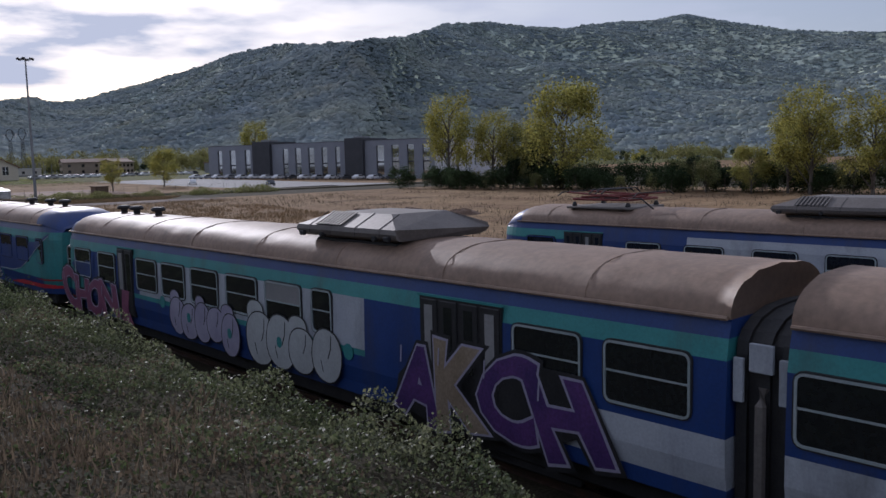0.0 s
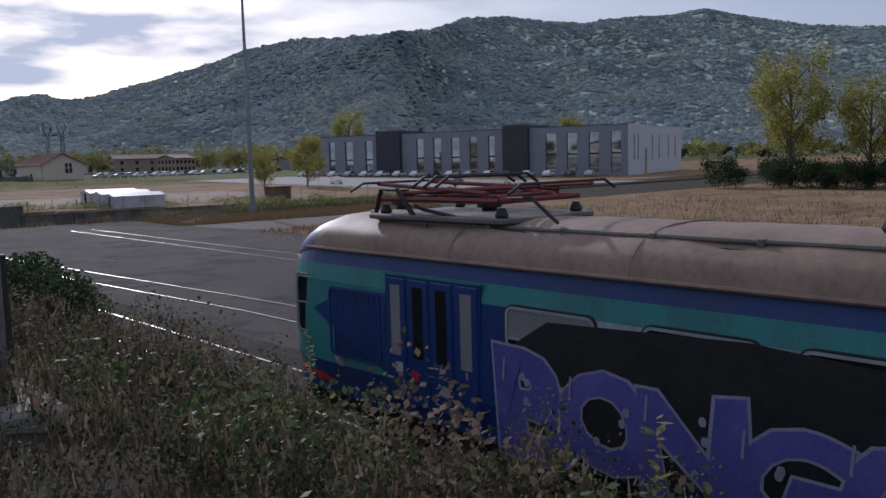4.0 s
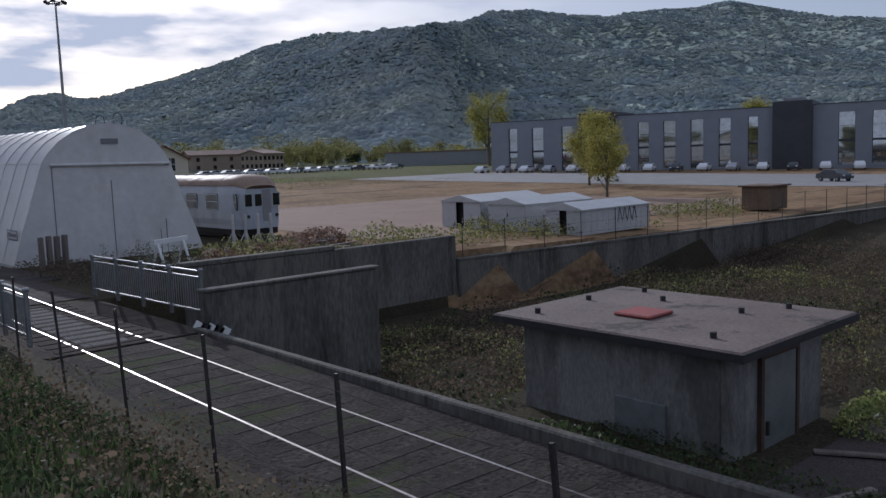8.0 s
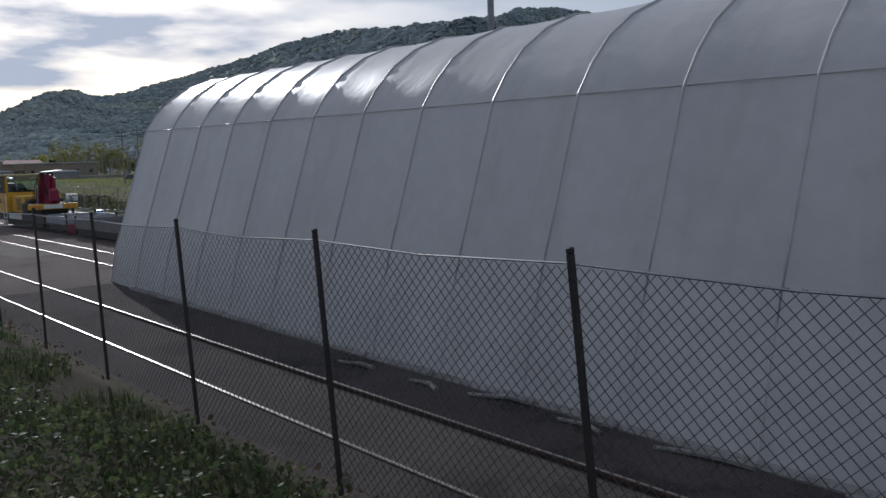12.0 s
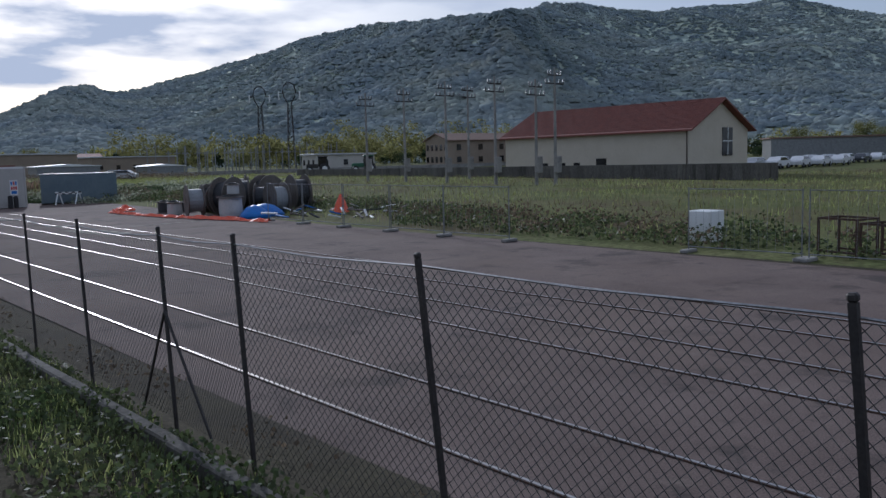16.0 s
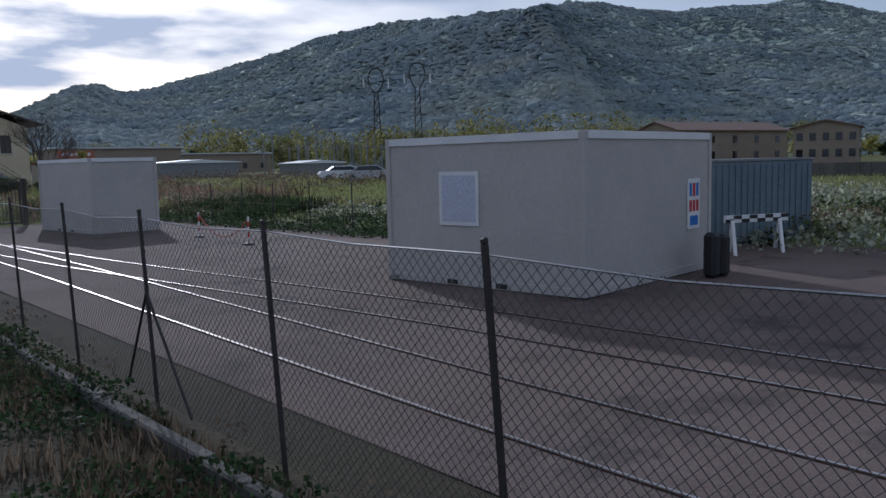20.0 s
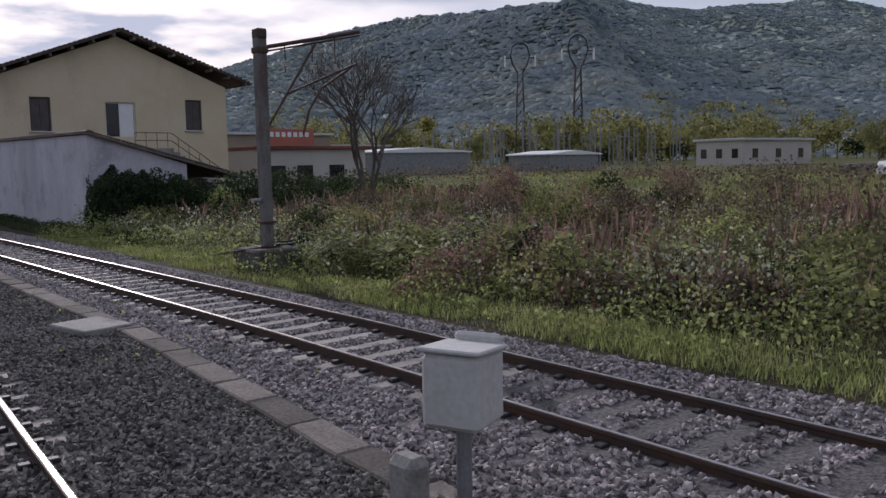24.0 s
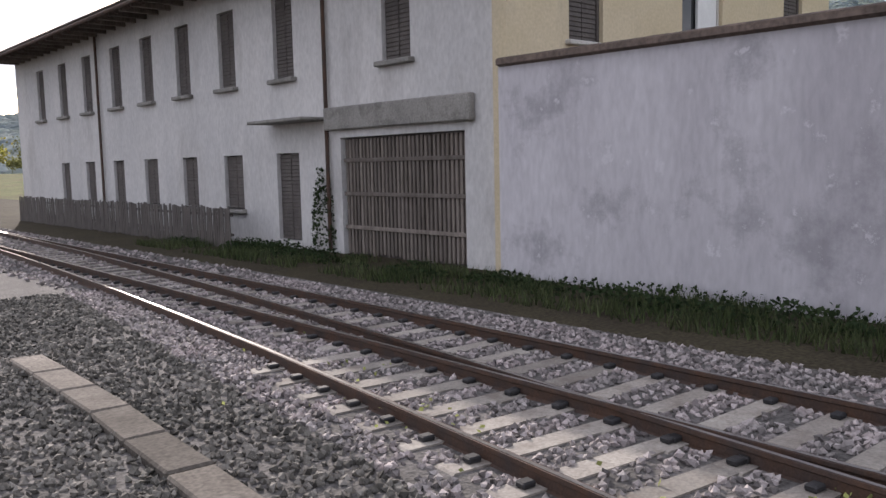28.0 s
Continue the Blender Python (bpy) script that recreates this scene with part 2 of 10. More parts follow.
def tube(points, r, n=6, r1=None):
    """A round bar along points; r1: the radius at its far end."""
    pts = [Vector(p) for p in points]
    v, f = [], []
    up = None
    for i, p in enumerate(pts):
        d = (pts[min(i + 1, len(pts) - 1)] - pts[max(i - 1, 0)]).normalized()
        side = d.cross(Vector((0, 0, 1)) if abs(d.z) < 0.95 else Vector((1, 0, 0))).normalized()
        top = side.cross(d)
        rr = r + ((r1 if r1 is not None else r) - r) * i / max(1, len(pts) - 1)
        for k in range(n):
            a = 2 * math.pi * k / n
            v.append(tuple(p + (side * math.cos(a) + top * math.sin(a)) * rr))
    for i in range(len(pts) - 1):
        for k in range(n):
            f.append((i * n + k, i * n + (k + 1) % n, (i + 1) * n + (k + 1) % n, (i + 1) * n + k))
    f.append(tuple(range(n))[::-1])
    f.append(tuple(range((len(pts) - 1) * n, len(pts) * n)))
    return v, f


def extrude(profile, y0, y1):
    """A profile in x and z drawn out along y."""
    n = len(profile)
    v = [(x, y0, z) for x, z in profile] + [(x, y1, z) for x, z in profile]
    return v, [(i, (i + 1) % n, n + (i + 1) % n, n + i) for i in range(n)] + [tuple(range(n))[::-1], tuple(range(n, 2 * n))]


def lathe(profile, n=16):
    """A profile in r and z turned round z."""
    v = [(r * math.cos(2 * math.pi * k / n), r * math.sin(2 * math.pi * k / n), z) for r, z in profile for k in range(n)]
    f = [(i * n + k, i * n + (k + 1) % n, (i + 1) * n + (k + 1) % n, (i + 1) * n + k) for i in range(len(profile) - 1) for k in range(n)]
    return v, f + [tuple(range(n))[::-1], tuple(range((len(profile) - 1) * n, len(profile) * n))]


def moved(geo, m):
    return [tuple(m @ Vector(p)) for p in geo[0]], geo[1]


def mesh(name, geos, mats, smooth=False, index=None):
    """One mesh of all geos. index: the material of each geo."""
    v, f, mi = [], [], []
    for k, (a, b) in enumerate(geos):
        o = len(v)
        v += a
        f += [tuple(i + o for i in q) for q in b]
        mi += [index[k] if index else 0] * len(b)
    me = bpy.data.meshes.new(name)
    me.from_pydata(v, [], f)
    for m in mats if isinstance(mats, (list, tuple)) else [mats]:
        me.materials.append(m)
    me.polygons.foreach_set("material_index", mi)
    if smooth:
        me.shade_smooth()
    me.update()
    return me


def part(name, geos, material, parent=None, label="", smooth=False, index=None):
    if isinstance(geos, tuple):
        geos = [geos]
    ob = new(name, geos if isinstance(geos, bpy.types.Mesh) else mesh(name, geos, material, smooth, index))
    ob.parent = parent
    return tagged(ob, label)


def thing(name, label, category, m=None, group="", kind=""):
    ob = new(name)
    ob.empty_display_size = 0.2
    if m is not None:
        ob.matrix_basis = m
    return tagged(ob, label, category, group, kind)


def single(name, geos, material, label, category, group="", kind="", smooth=False, index=None):
    return tagged(part(name, geos, material, None, label, smooth, index), "", category, group, kind)


def structure(name, geos, material, label, category, smooth=False, index=None):
    return single(name, geos, material, label, category, "", "structure", smooth, index)


def lettering(text, size, material, offset=0.0, extrude_by=0.004):
    """A flat mesh of text in the built-in font, in x and y."""
    cu = bpy.data.curves.new("letters", "FONT")
    cu.body, cu.size, cu.extrude, cu.offset, cu.resolution_u = text, size, extrude_by, offset, 3
    ob = new("letters", cu)
    me = bpy.data.meshes.new_from_object(ob.evaluated_get(bpy.context.evaluated_depsgraph_get()))
    bpy.data.objects.remove(ob)
    bpy.data.curves.remove(cu)
    me.materials.clear()
    me.materials.append(material)
    return me


def scatter(name, count, place, size, material, label, category, rng_seed, blades=False):
    """Many small leaves (or upright blades) as one object; place(rng) gives a point."""
    rng = np.random.default_rng(rng_seed)
    pts = place(rng, count)
    n = len(pts)
    s = size * rng.uniform(0.55, 1.3, n)[:, None]
    if blades:
        a = rng.uniform(0, 2 * np.pi, n)
        w = np.stack([np.cos(a), np.sin(a), np.zeros(n)], 1)
        lean = rng.normal(0, 0.28, (n, 3))
        lean[:, 2] = 1
        q = np.stack([pts - w * s * 0.07, pts + w * s * 0.07, pts + lean * s], 1)
    else:
        u = rng.normal(0, 1, (n, 3))
        u /= np.linalg.norm(u, axis=1)[:, None]
        t = rng.normal(0, 1, (n, 3))
        t[:, 2] += 0.8
        w = np.cross(u, t)
        w /= np.linalg.norm(w, axis=1)[:, None] + 1e-9
        q = np.stack([pts - u * s * 0.5, pts + w * s * 0.35, pts + u * s * 0.5, pts - w * s * 0.35], 1)
    k = q.shape[1]
    me = bpy.data.meshes.new(name)
    me.from_pydata(q.reshape(-1, 3), [], np.arange(n * k).reshape(-1, k))
    me.materials.append(material)
    return tagged(new(name, me), label, category, "", "stuff")


def along(table, y):
    return np.interp(y, [a for a, b in table], [b for a, b in table])


# ---- levels ----
OWN_BED = [(-60, 1.45), (75, 1.0), (110, 0.95), (150, 0.85), (192, 0.75), (258, 0.6), (323, 0.35), (366, 0.08), (377, -0.14), (400, -0.15), (420, -0.16), (600, -0.2)]
FENCE_X = [(-60, 6.2), (155, 6.3), (190, 6.5), (243, 7.0), (290, 7.8), (333, 8.5), (353, 8.8), (374, 9.1), (600, 9.1)]
FENCE_FOOT = [(-60, 0.35), (70, 0.3), (100, -0.2), (110, -0.45), (150, -0.4), (160, 0.35), (163, 0.45), (190, 0.58), (243, 0.4), (290, 0.06), (333, 0.08), (353, 0.2), (372, 0.0), (385, -0.14), (600, -0.16)]
YARD = [(-60, -1.2), (30, -1.15), (60, -1.0), (130, -1.0), (150, -0.77), (195, -0.45), (245, -0.14), (290, -0.07), (345, -0.03), (376, -0.04), (386, -0.15), (600, -0.17)]
FIELD = [(-60, -1.2), (180, -1.1), (240, -0.3), (300, 0.55), (345, 0.95), (440, 1.3), (600, 1.5)]
TRACK = [(-60, 10.55), (5, 10.45), (30, 10.4), (55, 10.2), (79, 9.85), (115, 9.5), (142, 9.1), (160, 8.95), (192, 9.44), (247, 9.75), (292, 10.63), (336, 11.55), (352, 12.2), (366, 12.5), (376, 12.42), (390, 12.85), (412, 12.95), (422, 13.0), (432, 13.3), (470, 14.0)]
CAM_X = [(0, 0), (107, 1.6), (192, 2.9), (227, 3.4), (292, 4.5), (349, 5.5), (373, 5.9), (405, 6.5), (420, 6.5), (600, 6)]


def level(x, y):
    """The ground's height."""
    cx, fx = along(CAM_X, y), along(FENCE_X, y)
    yd, fd, ff, ow = along(YARD, y), along(FIELD, y), along(FENCE_FOOT, y), along(OWN_BED, y)
    z = np.interp(x, [cx - 60, cx - 8, cx - 4, cx + 1.6, fx, fx + 1.0, 26, 45, 120, 2000], [ow - 1, ow - 1, ow, ow, ff, yd, yd, fd, fd, fd])
    if 164 < y < 230:
        z -= np.interp(y, [164, 173, 190, 215, 230], [0, 0.22, 0.3, 0.15, 0]) * np.interp(x, [9.8, 11.4, 21, 24], [0, 1, 1, 0])
    if 143.2 < y < 159.5 - 0.1214 * max(0, x - 26.6) + 0.1 and x > 11.2:
        z = yd - 2.4 * min(1, (x - 11.2) / 0.4) * min(1, max(0, (75 - x) / 30))
    if 138.2 < y <= 143.2 and 15.6 < x < 33:
        z = yd - 2.4 * min(1, (33 - x) / 4)
    return float(z)


xs = [-900, -300, -60, -20, -8, -4, -2, 0, 1, 2, 3, 4, 5, 5.5, 6, 6.5, 7, 7.5, 8, 9, 10, 11, 11.25, 11.7, 13, 15.5, 15.7, 18, 22, 26, 30, 36, 45, 60, 75, 90, 120, 160, 220, 320, 500, 900, 2000, 4500]
ys = [-900, -300, -100] + list(range(-60, 136, 5)) + [138.1, 138.3, 140, 143, 143.4, 146, 150] + [152 + 0.25 * k for k in range(30)] + [159.55, 159.8, 161, 162] + list(range(165, 500, 5)) + [520, 600, 800, 1200, 2200, 4500]
gv = [(x, y, level(x, y)) for y in ys for x in xs]
nx = len(xs)
gf, gi = [], []
for j in range(len(ys) - 1):
    for i in range(nx - 1):
        gf.append((j * nx + i, j * nx + i + 1, (j + 1) * nx + i + 1, (j + 1) * nx + i))
        x, y = xs[i], ys[j]
        gi.append(1 if 24 <= x < 120 and y < 125 else 2 if x >= 26 and y >= 260 else 1 if x >= 26 and y >= 158 else 0)
me = bpy.data.meshes.new("ground")
me.from_pydata(gv, [], gf)
for m in (SOIL, DRYFIELD, GRASSY):
    me.materials.append(m)
me.polygons.foreach_set("material_index", gi)
tagged(new("ground", me), "weedy soil, dry stubble and grass beside the railway", "ground", "", "structure")


def sheet(name, x0, x1, y0, y1, material, label, category, lift=0.03, step=4.0, xsteps=None):
    """A paved sheet that follows the ground; x0 and x1 may be tables along y."""
    n = max(2, int((y1 - y0) / step) + 1)
    v, f = [], []
    for j in range(n):
        y = y0 + (y1 - y0) * j / (n - 1)
        a = along(x0, y) if isinstance(x0, list) else x0
        b = along(x1, y) if isinstance(x1, list) else x1
        for k in range(7):
            x = a + (b - a) * k / 6
            v.append((x, y, level(x, y) + lift))
        if j:
            for k in range(6):
                f.append(((j - 1) * 7 + k, (j - 1) * 7 + k + 1, j * 7 + k + 1, j * 7 + k))
    return structure(name, [(v, f)], material, label, category)


sheet("pavement", [(78, 10.5), (90, 8.2), (138, 7.9)], [(78, 24), (110, 31), (118, 31), (128, 29), (137.9, 22)], 78, 137.9, ASPHALT_OLD, "dark worn asphalt of the railway yard", "pavement", 0.03, 3)
sheet("pavement", 7.6, 11.2, 138, 152.1, ASPHALT_OLD, "dark worn asphalt beside the siding", "pavement", 0.03, 3)
sheet("pavement", 7.6, 11.2, 160.3, 166, ASPHALT_OLD, "dark worn asphalt beside the siding", "pavement", 0.03, 3)
sheet("pavement", 7.75, 12.1, 166, 226, ASPHALT_OLD, "dark worn asphalt between fence and tent hall", "pavement", 0.03, 3)
sheet("pavement", [(226, 8.0), (290, 9.0), (340, 9.8), (374, 10.3)], [(226, 24), (300, 26), (338, 28.5), (345, 27), (350, 24), (374, 22)], 226, 374, ASPHALT, "worn reddish-grey asphalt of the yard", "pavement", 0.03, 3)
sheet("pavement", 29, 62, 118.2, 127.2, ASPHALT, "dark asphalt drive between dry grass", "pavement", 0.025, 3)
sheet("siding_ballast", [(70, 8.6), (90, 7.4), (152, 7.3)], [(70, 12.0), (100, 11.3), (137, 10.9), (152, 10.9)], 70, 152, stained(mat("dark_ballast", (0.032, 0.029, 0.027), (0.065, 0.056, 0.05), 0.97, scale=1.5, fine=14, grain=0.6, bump=1.0, spec=0.06), (0.05, 0.06, 0.025), 0.5, 0.52, 0.6, 0.8), "dark oily ballast along the siding", "ballast", 0.045, 3)
sheet("gravel_lot", 28, 70, 166, 200, mat("red_gravel", (0.2, 0.13, 0.095), (0.25, 0.17, 0.12), 0.95, scale=0.3, fine=9, grain=0.4, bump=0.5), "reddish gravel lot behind the retaining wall", "ground", 0.03, 4)
sheet("road", 92, 126, 150, 260, mat("pale_asphalt", (0.2, 0.195, 0.19), (0.25, 0.24, 0.235), 0.9, scale=0.4, fine=20), "pale asphalt car park before the office", "road", 0.04, 6)

# ---- far hills ----
RIDGE = [(-12, 1.6, 1500), (11, 2.57, 1536), (13, 3.55, 1588), (14.6, 4.31, 1660), (15.6, 4.5, 1776), (16.5, 4.57, 1905), (17.6, 4.24, 2058), (19, 4.42, 2152), (20.5, 4.85, 2243), (22.5, 5.38, 2289), (25.6, 6.29, 2247), (28.5, 7.35, 2073), (31.4, 8.07, 1774), (34, 8.06, 1429), (37, 8.29, 1235), (39.3, 8.53, 1332), (41, 8.67, 1609), (42.8, 9.26, 1917), (45.5, 9.28, 2165), (48, 8.89, 2320), (50.7, 8.61, 2440), (52.5, 8.82, 2558), (54.4, 8.81, 2674), (56.5, 8.64, 2787), (58.7, 8.92, 2886), (61.5, 8.37, 2979), (64.8, 7.64, 3064), (70, 7.07, 3131), (80, 7.0, 3183), (130, 4, 3200)]
rw = [(math.sin(radians(a)) * r, math.cos(radians(a)) * r, math.tan(radians(e)) * r + 4) for a, e, r in RIDGE]
ridge_az = [math.degrees(math.atan2(x, y - 200)) for x, y, z in rw]
ridge_r = [math.hypot(x, y - 200) for x, y, z in rw]
ridge_h = [z for x, y, z in rw]
NA, NR = 620, 170
hv, hf = [], []
for i in range(NA):
    az = -8 + 112 * i / (NA - 1)
    R, H = np.interp(az, ridge_az, ridge_r), np.interp(az, ridge_az, ridge_h)
    for j in range(NR):
        k = j / (NR - 12)
        r = 620 + (R - 620) * k
        x, y = math.sin(radians(az)) * r, 200 + math.cos(radians(az)) * r
        s = min(1, k) ** 1.2 if k <= 1 else 1 - (k - 1) * 2.5
        fold = noise.noise(Vector((x / 420, y / 420, 3))) + 0.3 * noise.noise(Vector((x / 190, y / 190, 5)))
        spur = 1 + 1.5 * fold * min(1, k) * max(0, 1 - k)
        z = H * s * spur
        crown = 3 * noise.noise(Vector((x / 60, y / 60, 1))) - 6
        z += crown * min(1, max(0, k) * 4) * 1.0
        hv.append((x, y, z))
for i in range(NA - 1):
    for j in range(NR - 1):
        a = i * NR + j
        hf.append((a, a + 1, a + NR + 1, a + NR))
structure("backdrop", [(hv, hf)], hill_mat(), "long wooded hill ridge in autumn greens, paled with painted haze", "hill", True)


def hill_trees(count, seed):
    """Crowns of the wooded hillside as small rounded lumps."""
    g = np.random.default_rng(seed)
    grid = np.array(hv).reshape(NA, NR, 3)
    u, w = g.uniform(0, NA - 1.001, count), (NR - 9) * g.uniform(0, 1, count) ** 0.8
    i, j = u.astype(int), w.astype(int)
    a, b = (u - i)[:, None], (w - j)[:, None]
    p = (grid[i, j] * (1 - a) + grid[i + 1, j] * a) * (1 - b) + (grid[i, j + 1] * (1 - a) + grid[i + 1, j + 1] * a) * b
    r = g.uniform(3.2, 6.2, count) * np.where(g.uniform(0, 1, count) < 0.12, 1.3, 1.0)
    ring = [(math.cos(k * 1.0472), math.sin(k * 1.0472)) for k in range(6)]
    shape = np.array([(x, y, 0.1) for x, y in ring] + [(0.72 * x, 0.72 * y, 0.85) for x, y in ring] + [(0, 0, 1.25)])
    v = p[:, None] + shape[None] * (r[:, None] * g.uniform(0.8, 1.2, (count, 1)))[:, :, None] * np.array((1, 1, 0.5))
    v += g.normal(0, 0.75, v.shape)
    faces = [(k, (k + 1) % 6, 6 + (k + 1) % 6, 6 + k) for k in range(6)]
    tops = [(6 + k, 6 + (k + 1) % 6, 12) for k in range(6)]
    base = np.arange(count)[:, None, None] * 13
    f = (np.array(faces)[None] + base).reshape(-1, 4).tolist() + (np.array(tops)[None] + base).reshape(-1, 3).tolist()
    me = bpy.data.meshes.new("hill_trees")
    me.from_pydata(v.reshape(-1, 3), [], f)
    me.shade_smooth()
    # crown colour lifted and blued for haze, with darker and warmer patches
    woods = leafy("hazed_tree_crowns", (0.31, 0.37, 0.405), (0.42, 0.455, 0.4), 0.9, 0.05, 0.009, 0.03, 0.14)
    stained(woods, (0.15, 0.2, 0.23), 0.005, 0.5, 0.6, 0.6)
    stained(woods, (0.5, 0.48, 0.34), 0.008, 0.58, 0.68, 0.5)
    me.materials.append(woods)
    return tagged(new("hill_trees", me), "dense autumn woods covering the far hillside, paled with painted haze", "woods", "", "stuff")


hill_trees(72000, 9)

# ---- tracks ----
RAIL = [(-0.035, 0.0), (0.035, 0.0), (0.035, -0.035), (0.012, -0.05), (0.012, -0.13), (0.06, -0.15), (-0.06, -0.15), (-0.012, -0.13), (-0.012, -0.05), (-0.035, -0.035)]


def rail_geo(line, off, top):
    """One rail along a table of x over y; returns its web and its running surface."""
    y0, y1 = line[0][0], line[-1][0]
    n = int((y1 - y0) / 3) + 1
    v, f, sv, sf = [], [], [], []
    k = len(RAIL)
    for j in range(n + 1):
        y = y0 + (y1 - y0) * j / n
        x, z = along(line, y) + off, along(top, y)
        v += [(x + a, y, z + b) for a, b in RAIL]
        sv += [(x - 0.02, y, z + 0.004), (x + 0.02, y, z + 0.004)]
        if j:
            f += [((j - 1) * k + i, (j - 1) * k + (i + 1) % k, j * k + (i + 1) % k, j * k + i) for i in range(k)]
            sf.append((2 * j - 2, 2 * j - 1, 2 * j + 1, 2 * j))
    return (v, f), (sv, sf)


def track(label, line, top):
    t = thing("railway_track", label, "track", group="railway tracks")
    for off in (-0.7525, 0.7525):
        web, run = rail_geo(line, off, top)
        r = part("rail", [web], RUST, t)
        part("running_surface", [run], SHINE, r, "worn bright rail head")
    return t


YTOP = [(-60, -1.05), (60, -0.95), (130, -0.95), (150, -0.72), (195, -0.4), (245, -0.09), (290, -0.02), (345, 0.02), (376, 0.01), (600, 0)]
siding = track("long siding with rusty rails and bright heads", TRACK, YTOP)
track("second siding set flush in the asphalt", [(226, 14.3), (260, 14.4), (300, 14.9), (325, 15.4), (339, 14.75), (353, 13.25), (362, 12.6)], YTOP)
track("third siding set flush in the asphalt", [(226, 18.05), (262, 18.05), (290, 18.0), (305, 18.1), (330, 18.6)], YTOP)
track("siding set flush in the yard asphalt", [(78, 23.2), (100, 22.8), (134, 22.6)], [(78, -0.96), (134, -0.96)])
track("siding set flush in the yard asphalt", [(60, 14.9), (90, 14.3), (110, 12.6), (128, 11.2), (140, 9.5)], [(60, -0.96), (140, -0.94)])
track("siding of the parked far train", [(-60, 23.6), (26, 23.5)], [(-60, -1.0), (26, -1.0)])
second = track("second running line with pale concrete sleepers", [(372, 5.95), (386, 7.2), (395, 8.05), (405, 9.4), (414, 10.27), (419, 10.95), (424, 11.55), (429, 12.15), (434, 12.6), (442, 13.15), (452, 13.6), (470, 14.0)], [(372, 0), (480, 0)])

SLEEPER = mesh("sleeper", [extrude([(-1.15, -0.16), (1.15, -0.16), (1.15, 0.0), (1.1, 0.03), (-1.1, 0.03), (-1.15, 0.0)], -0.12, 0.12)], SLEEPERCON)
CLIP = mesh("rail_clip", [cbox(-0.06, 0.06, -0.05, 0.05, 0, 0.05, 0.012)], BLACK)


def sleepers(t, line, y0, y1):
    y = y0
    while y < y1:
        a = math.atan2(along(line, y - 1) - along(line, y + 1), 2)
        s = part("sleeper", SLEEPER, None, t)
        s.matrix_basis = Matrix.Translation((along(line, y), y, -0.155)) @ pose(0, 0, 0, 0, 0, math.degrees(a))
        for off in (-0.86, -0.64, 0.64, 0.86):
            c = part("rail_clip", CLIP, None, s)
            c.matrix_basis = Matrix.Translation((off, 0, 0.03))
        y += 0.62


OLDSLEEPER = mesh("sleeper", [extrude([(-1.2, -0.1), (1.2, -0.1), (1.2, 0.0), (1.17, 0.02), (-1.17, 0.02), (-1.2, 0.0)], -0.11, 0.11)], mat("oily_sleeper_wood", (0.03, 0.026, 0.023), (0.055, 0.047, 0.04), 0.95, scale=2, fine=20, grain=0.4, bump=0.4, spec=0.08, per_object=0.3))
y = 84.0
while y < 151.5:
    o = part("sleeper", OLDSLEEPER, None, siding, "dark weathered timber sleeper")
    o.matrix_basis = pose(along(TRACK, y) + 0.03 * math.sin(y * 3), y, along(YTOP, y) - 0.02, 0, 0, 2 * math.sin(y * 7))
    y += 0.66

# ---- fence ----
PITCH = 2.63
MESH_H = 1.95


def fence_panel_mesh(length, h):
    """Chain link as crossed thin wires."""
    geos = []
    step = 0.085
    w = 0.0014
    n = int((length + h) / step) + 1
    for k in range(n):
        for sgn in (1, -1):
            a = k * step
            y0, z0 = (a, 0) if a <= length else (length, a - length)
            y1, z1 = (a - h, h) if a >= h else (0, a)
            if sgn < 0:
                y0, y1 = length - y0, length - y1
            x = 0.003 * sgn
            u = w * sgn
            v = [(x, y0 - u, z0 - w), (x, y0 + u, z0 + w), (x, y1 + u, z1 + w), (x, y1 - u, z1 - w)]
            v += [(x + 0.004, p[1], p[2]) for p in v]
            geos.append((v, [(0, 1, 2, 3), (7, 6, 5, 4), (0, 4, 5, 1), (3, 2, 6, 7)]))
    return mesh("chain_link", geos, MESHWIRE)


LINK = fence_panel_mesh(PITCH, MESH_H)
POST_MESH = mesh("fence_post", [extrude([(-0.016, -0.018), (0.016, -0.018), (0.016, 0.018), (-0.016, 0.018)], 0, 2.12)], POST)
for v in POST_MESH.vertices:
    v.co = (v.co.x, v.co.z, v.co.y)
POST_TOP = mesh("post_cap", [cbox(-0.021, 0.021, -0.023, 0.023, 2.12, 2.16, 0.01)], POST)
LOWPOST = mesh("fence_post", [([(p[0], p[2], p[1]) for p in extrude([(-0.017, -0.019), (0.017, -0.019), (0.017, 0.019), (-0.017, 0.019)], 0, 1.85)[0]], extrude([(-0.017, -0.019), (0.017, -0.019), (0.017, 0.019), (-0.017, 0.019)], 0, 1.85)[1])], POST)
rng = random.Random(4)
fence = thing("chain_link_fence", "tall chain-link fence on dark steel posts beside the line", "fence")
KNOWN = [161.82, 169.26, 171.94, 174.64, 177.49, 180.31, 185.01, 187.79, 190.37, 193.14, 195.71, 238.0, 240.52, 243.18, 245.89, 253.86, 256.47, 259.07, 261.82, 269.46, 272.15, 274.88, 276.61, 279.3, 281.94, 284.8, 287.3, 289.87, 292.59, 295.45, 303.12, 305.74, 308.39, 311.02, 332.25, 334.87, 337.57, 340.2, 345.51, 348.1, 350.7, 374.1]
POSTS = [160.2]
for a, b in zip(KNOWN, KNOWN[1:]):
    m = max(1, round((b - a) / 2.64))
    POSTS += [a + (b - a) * q / m for q in range(m)]
POSTS.append(KNOWN[-1])
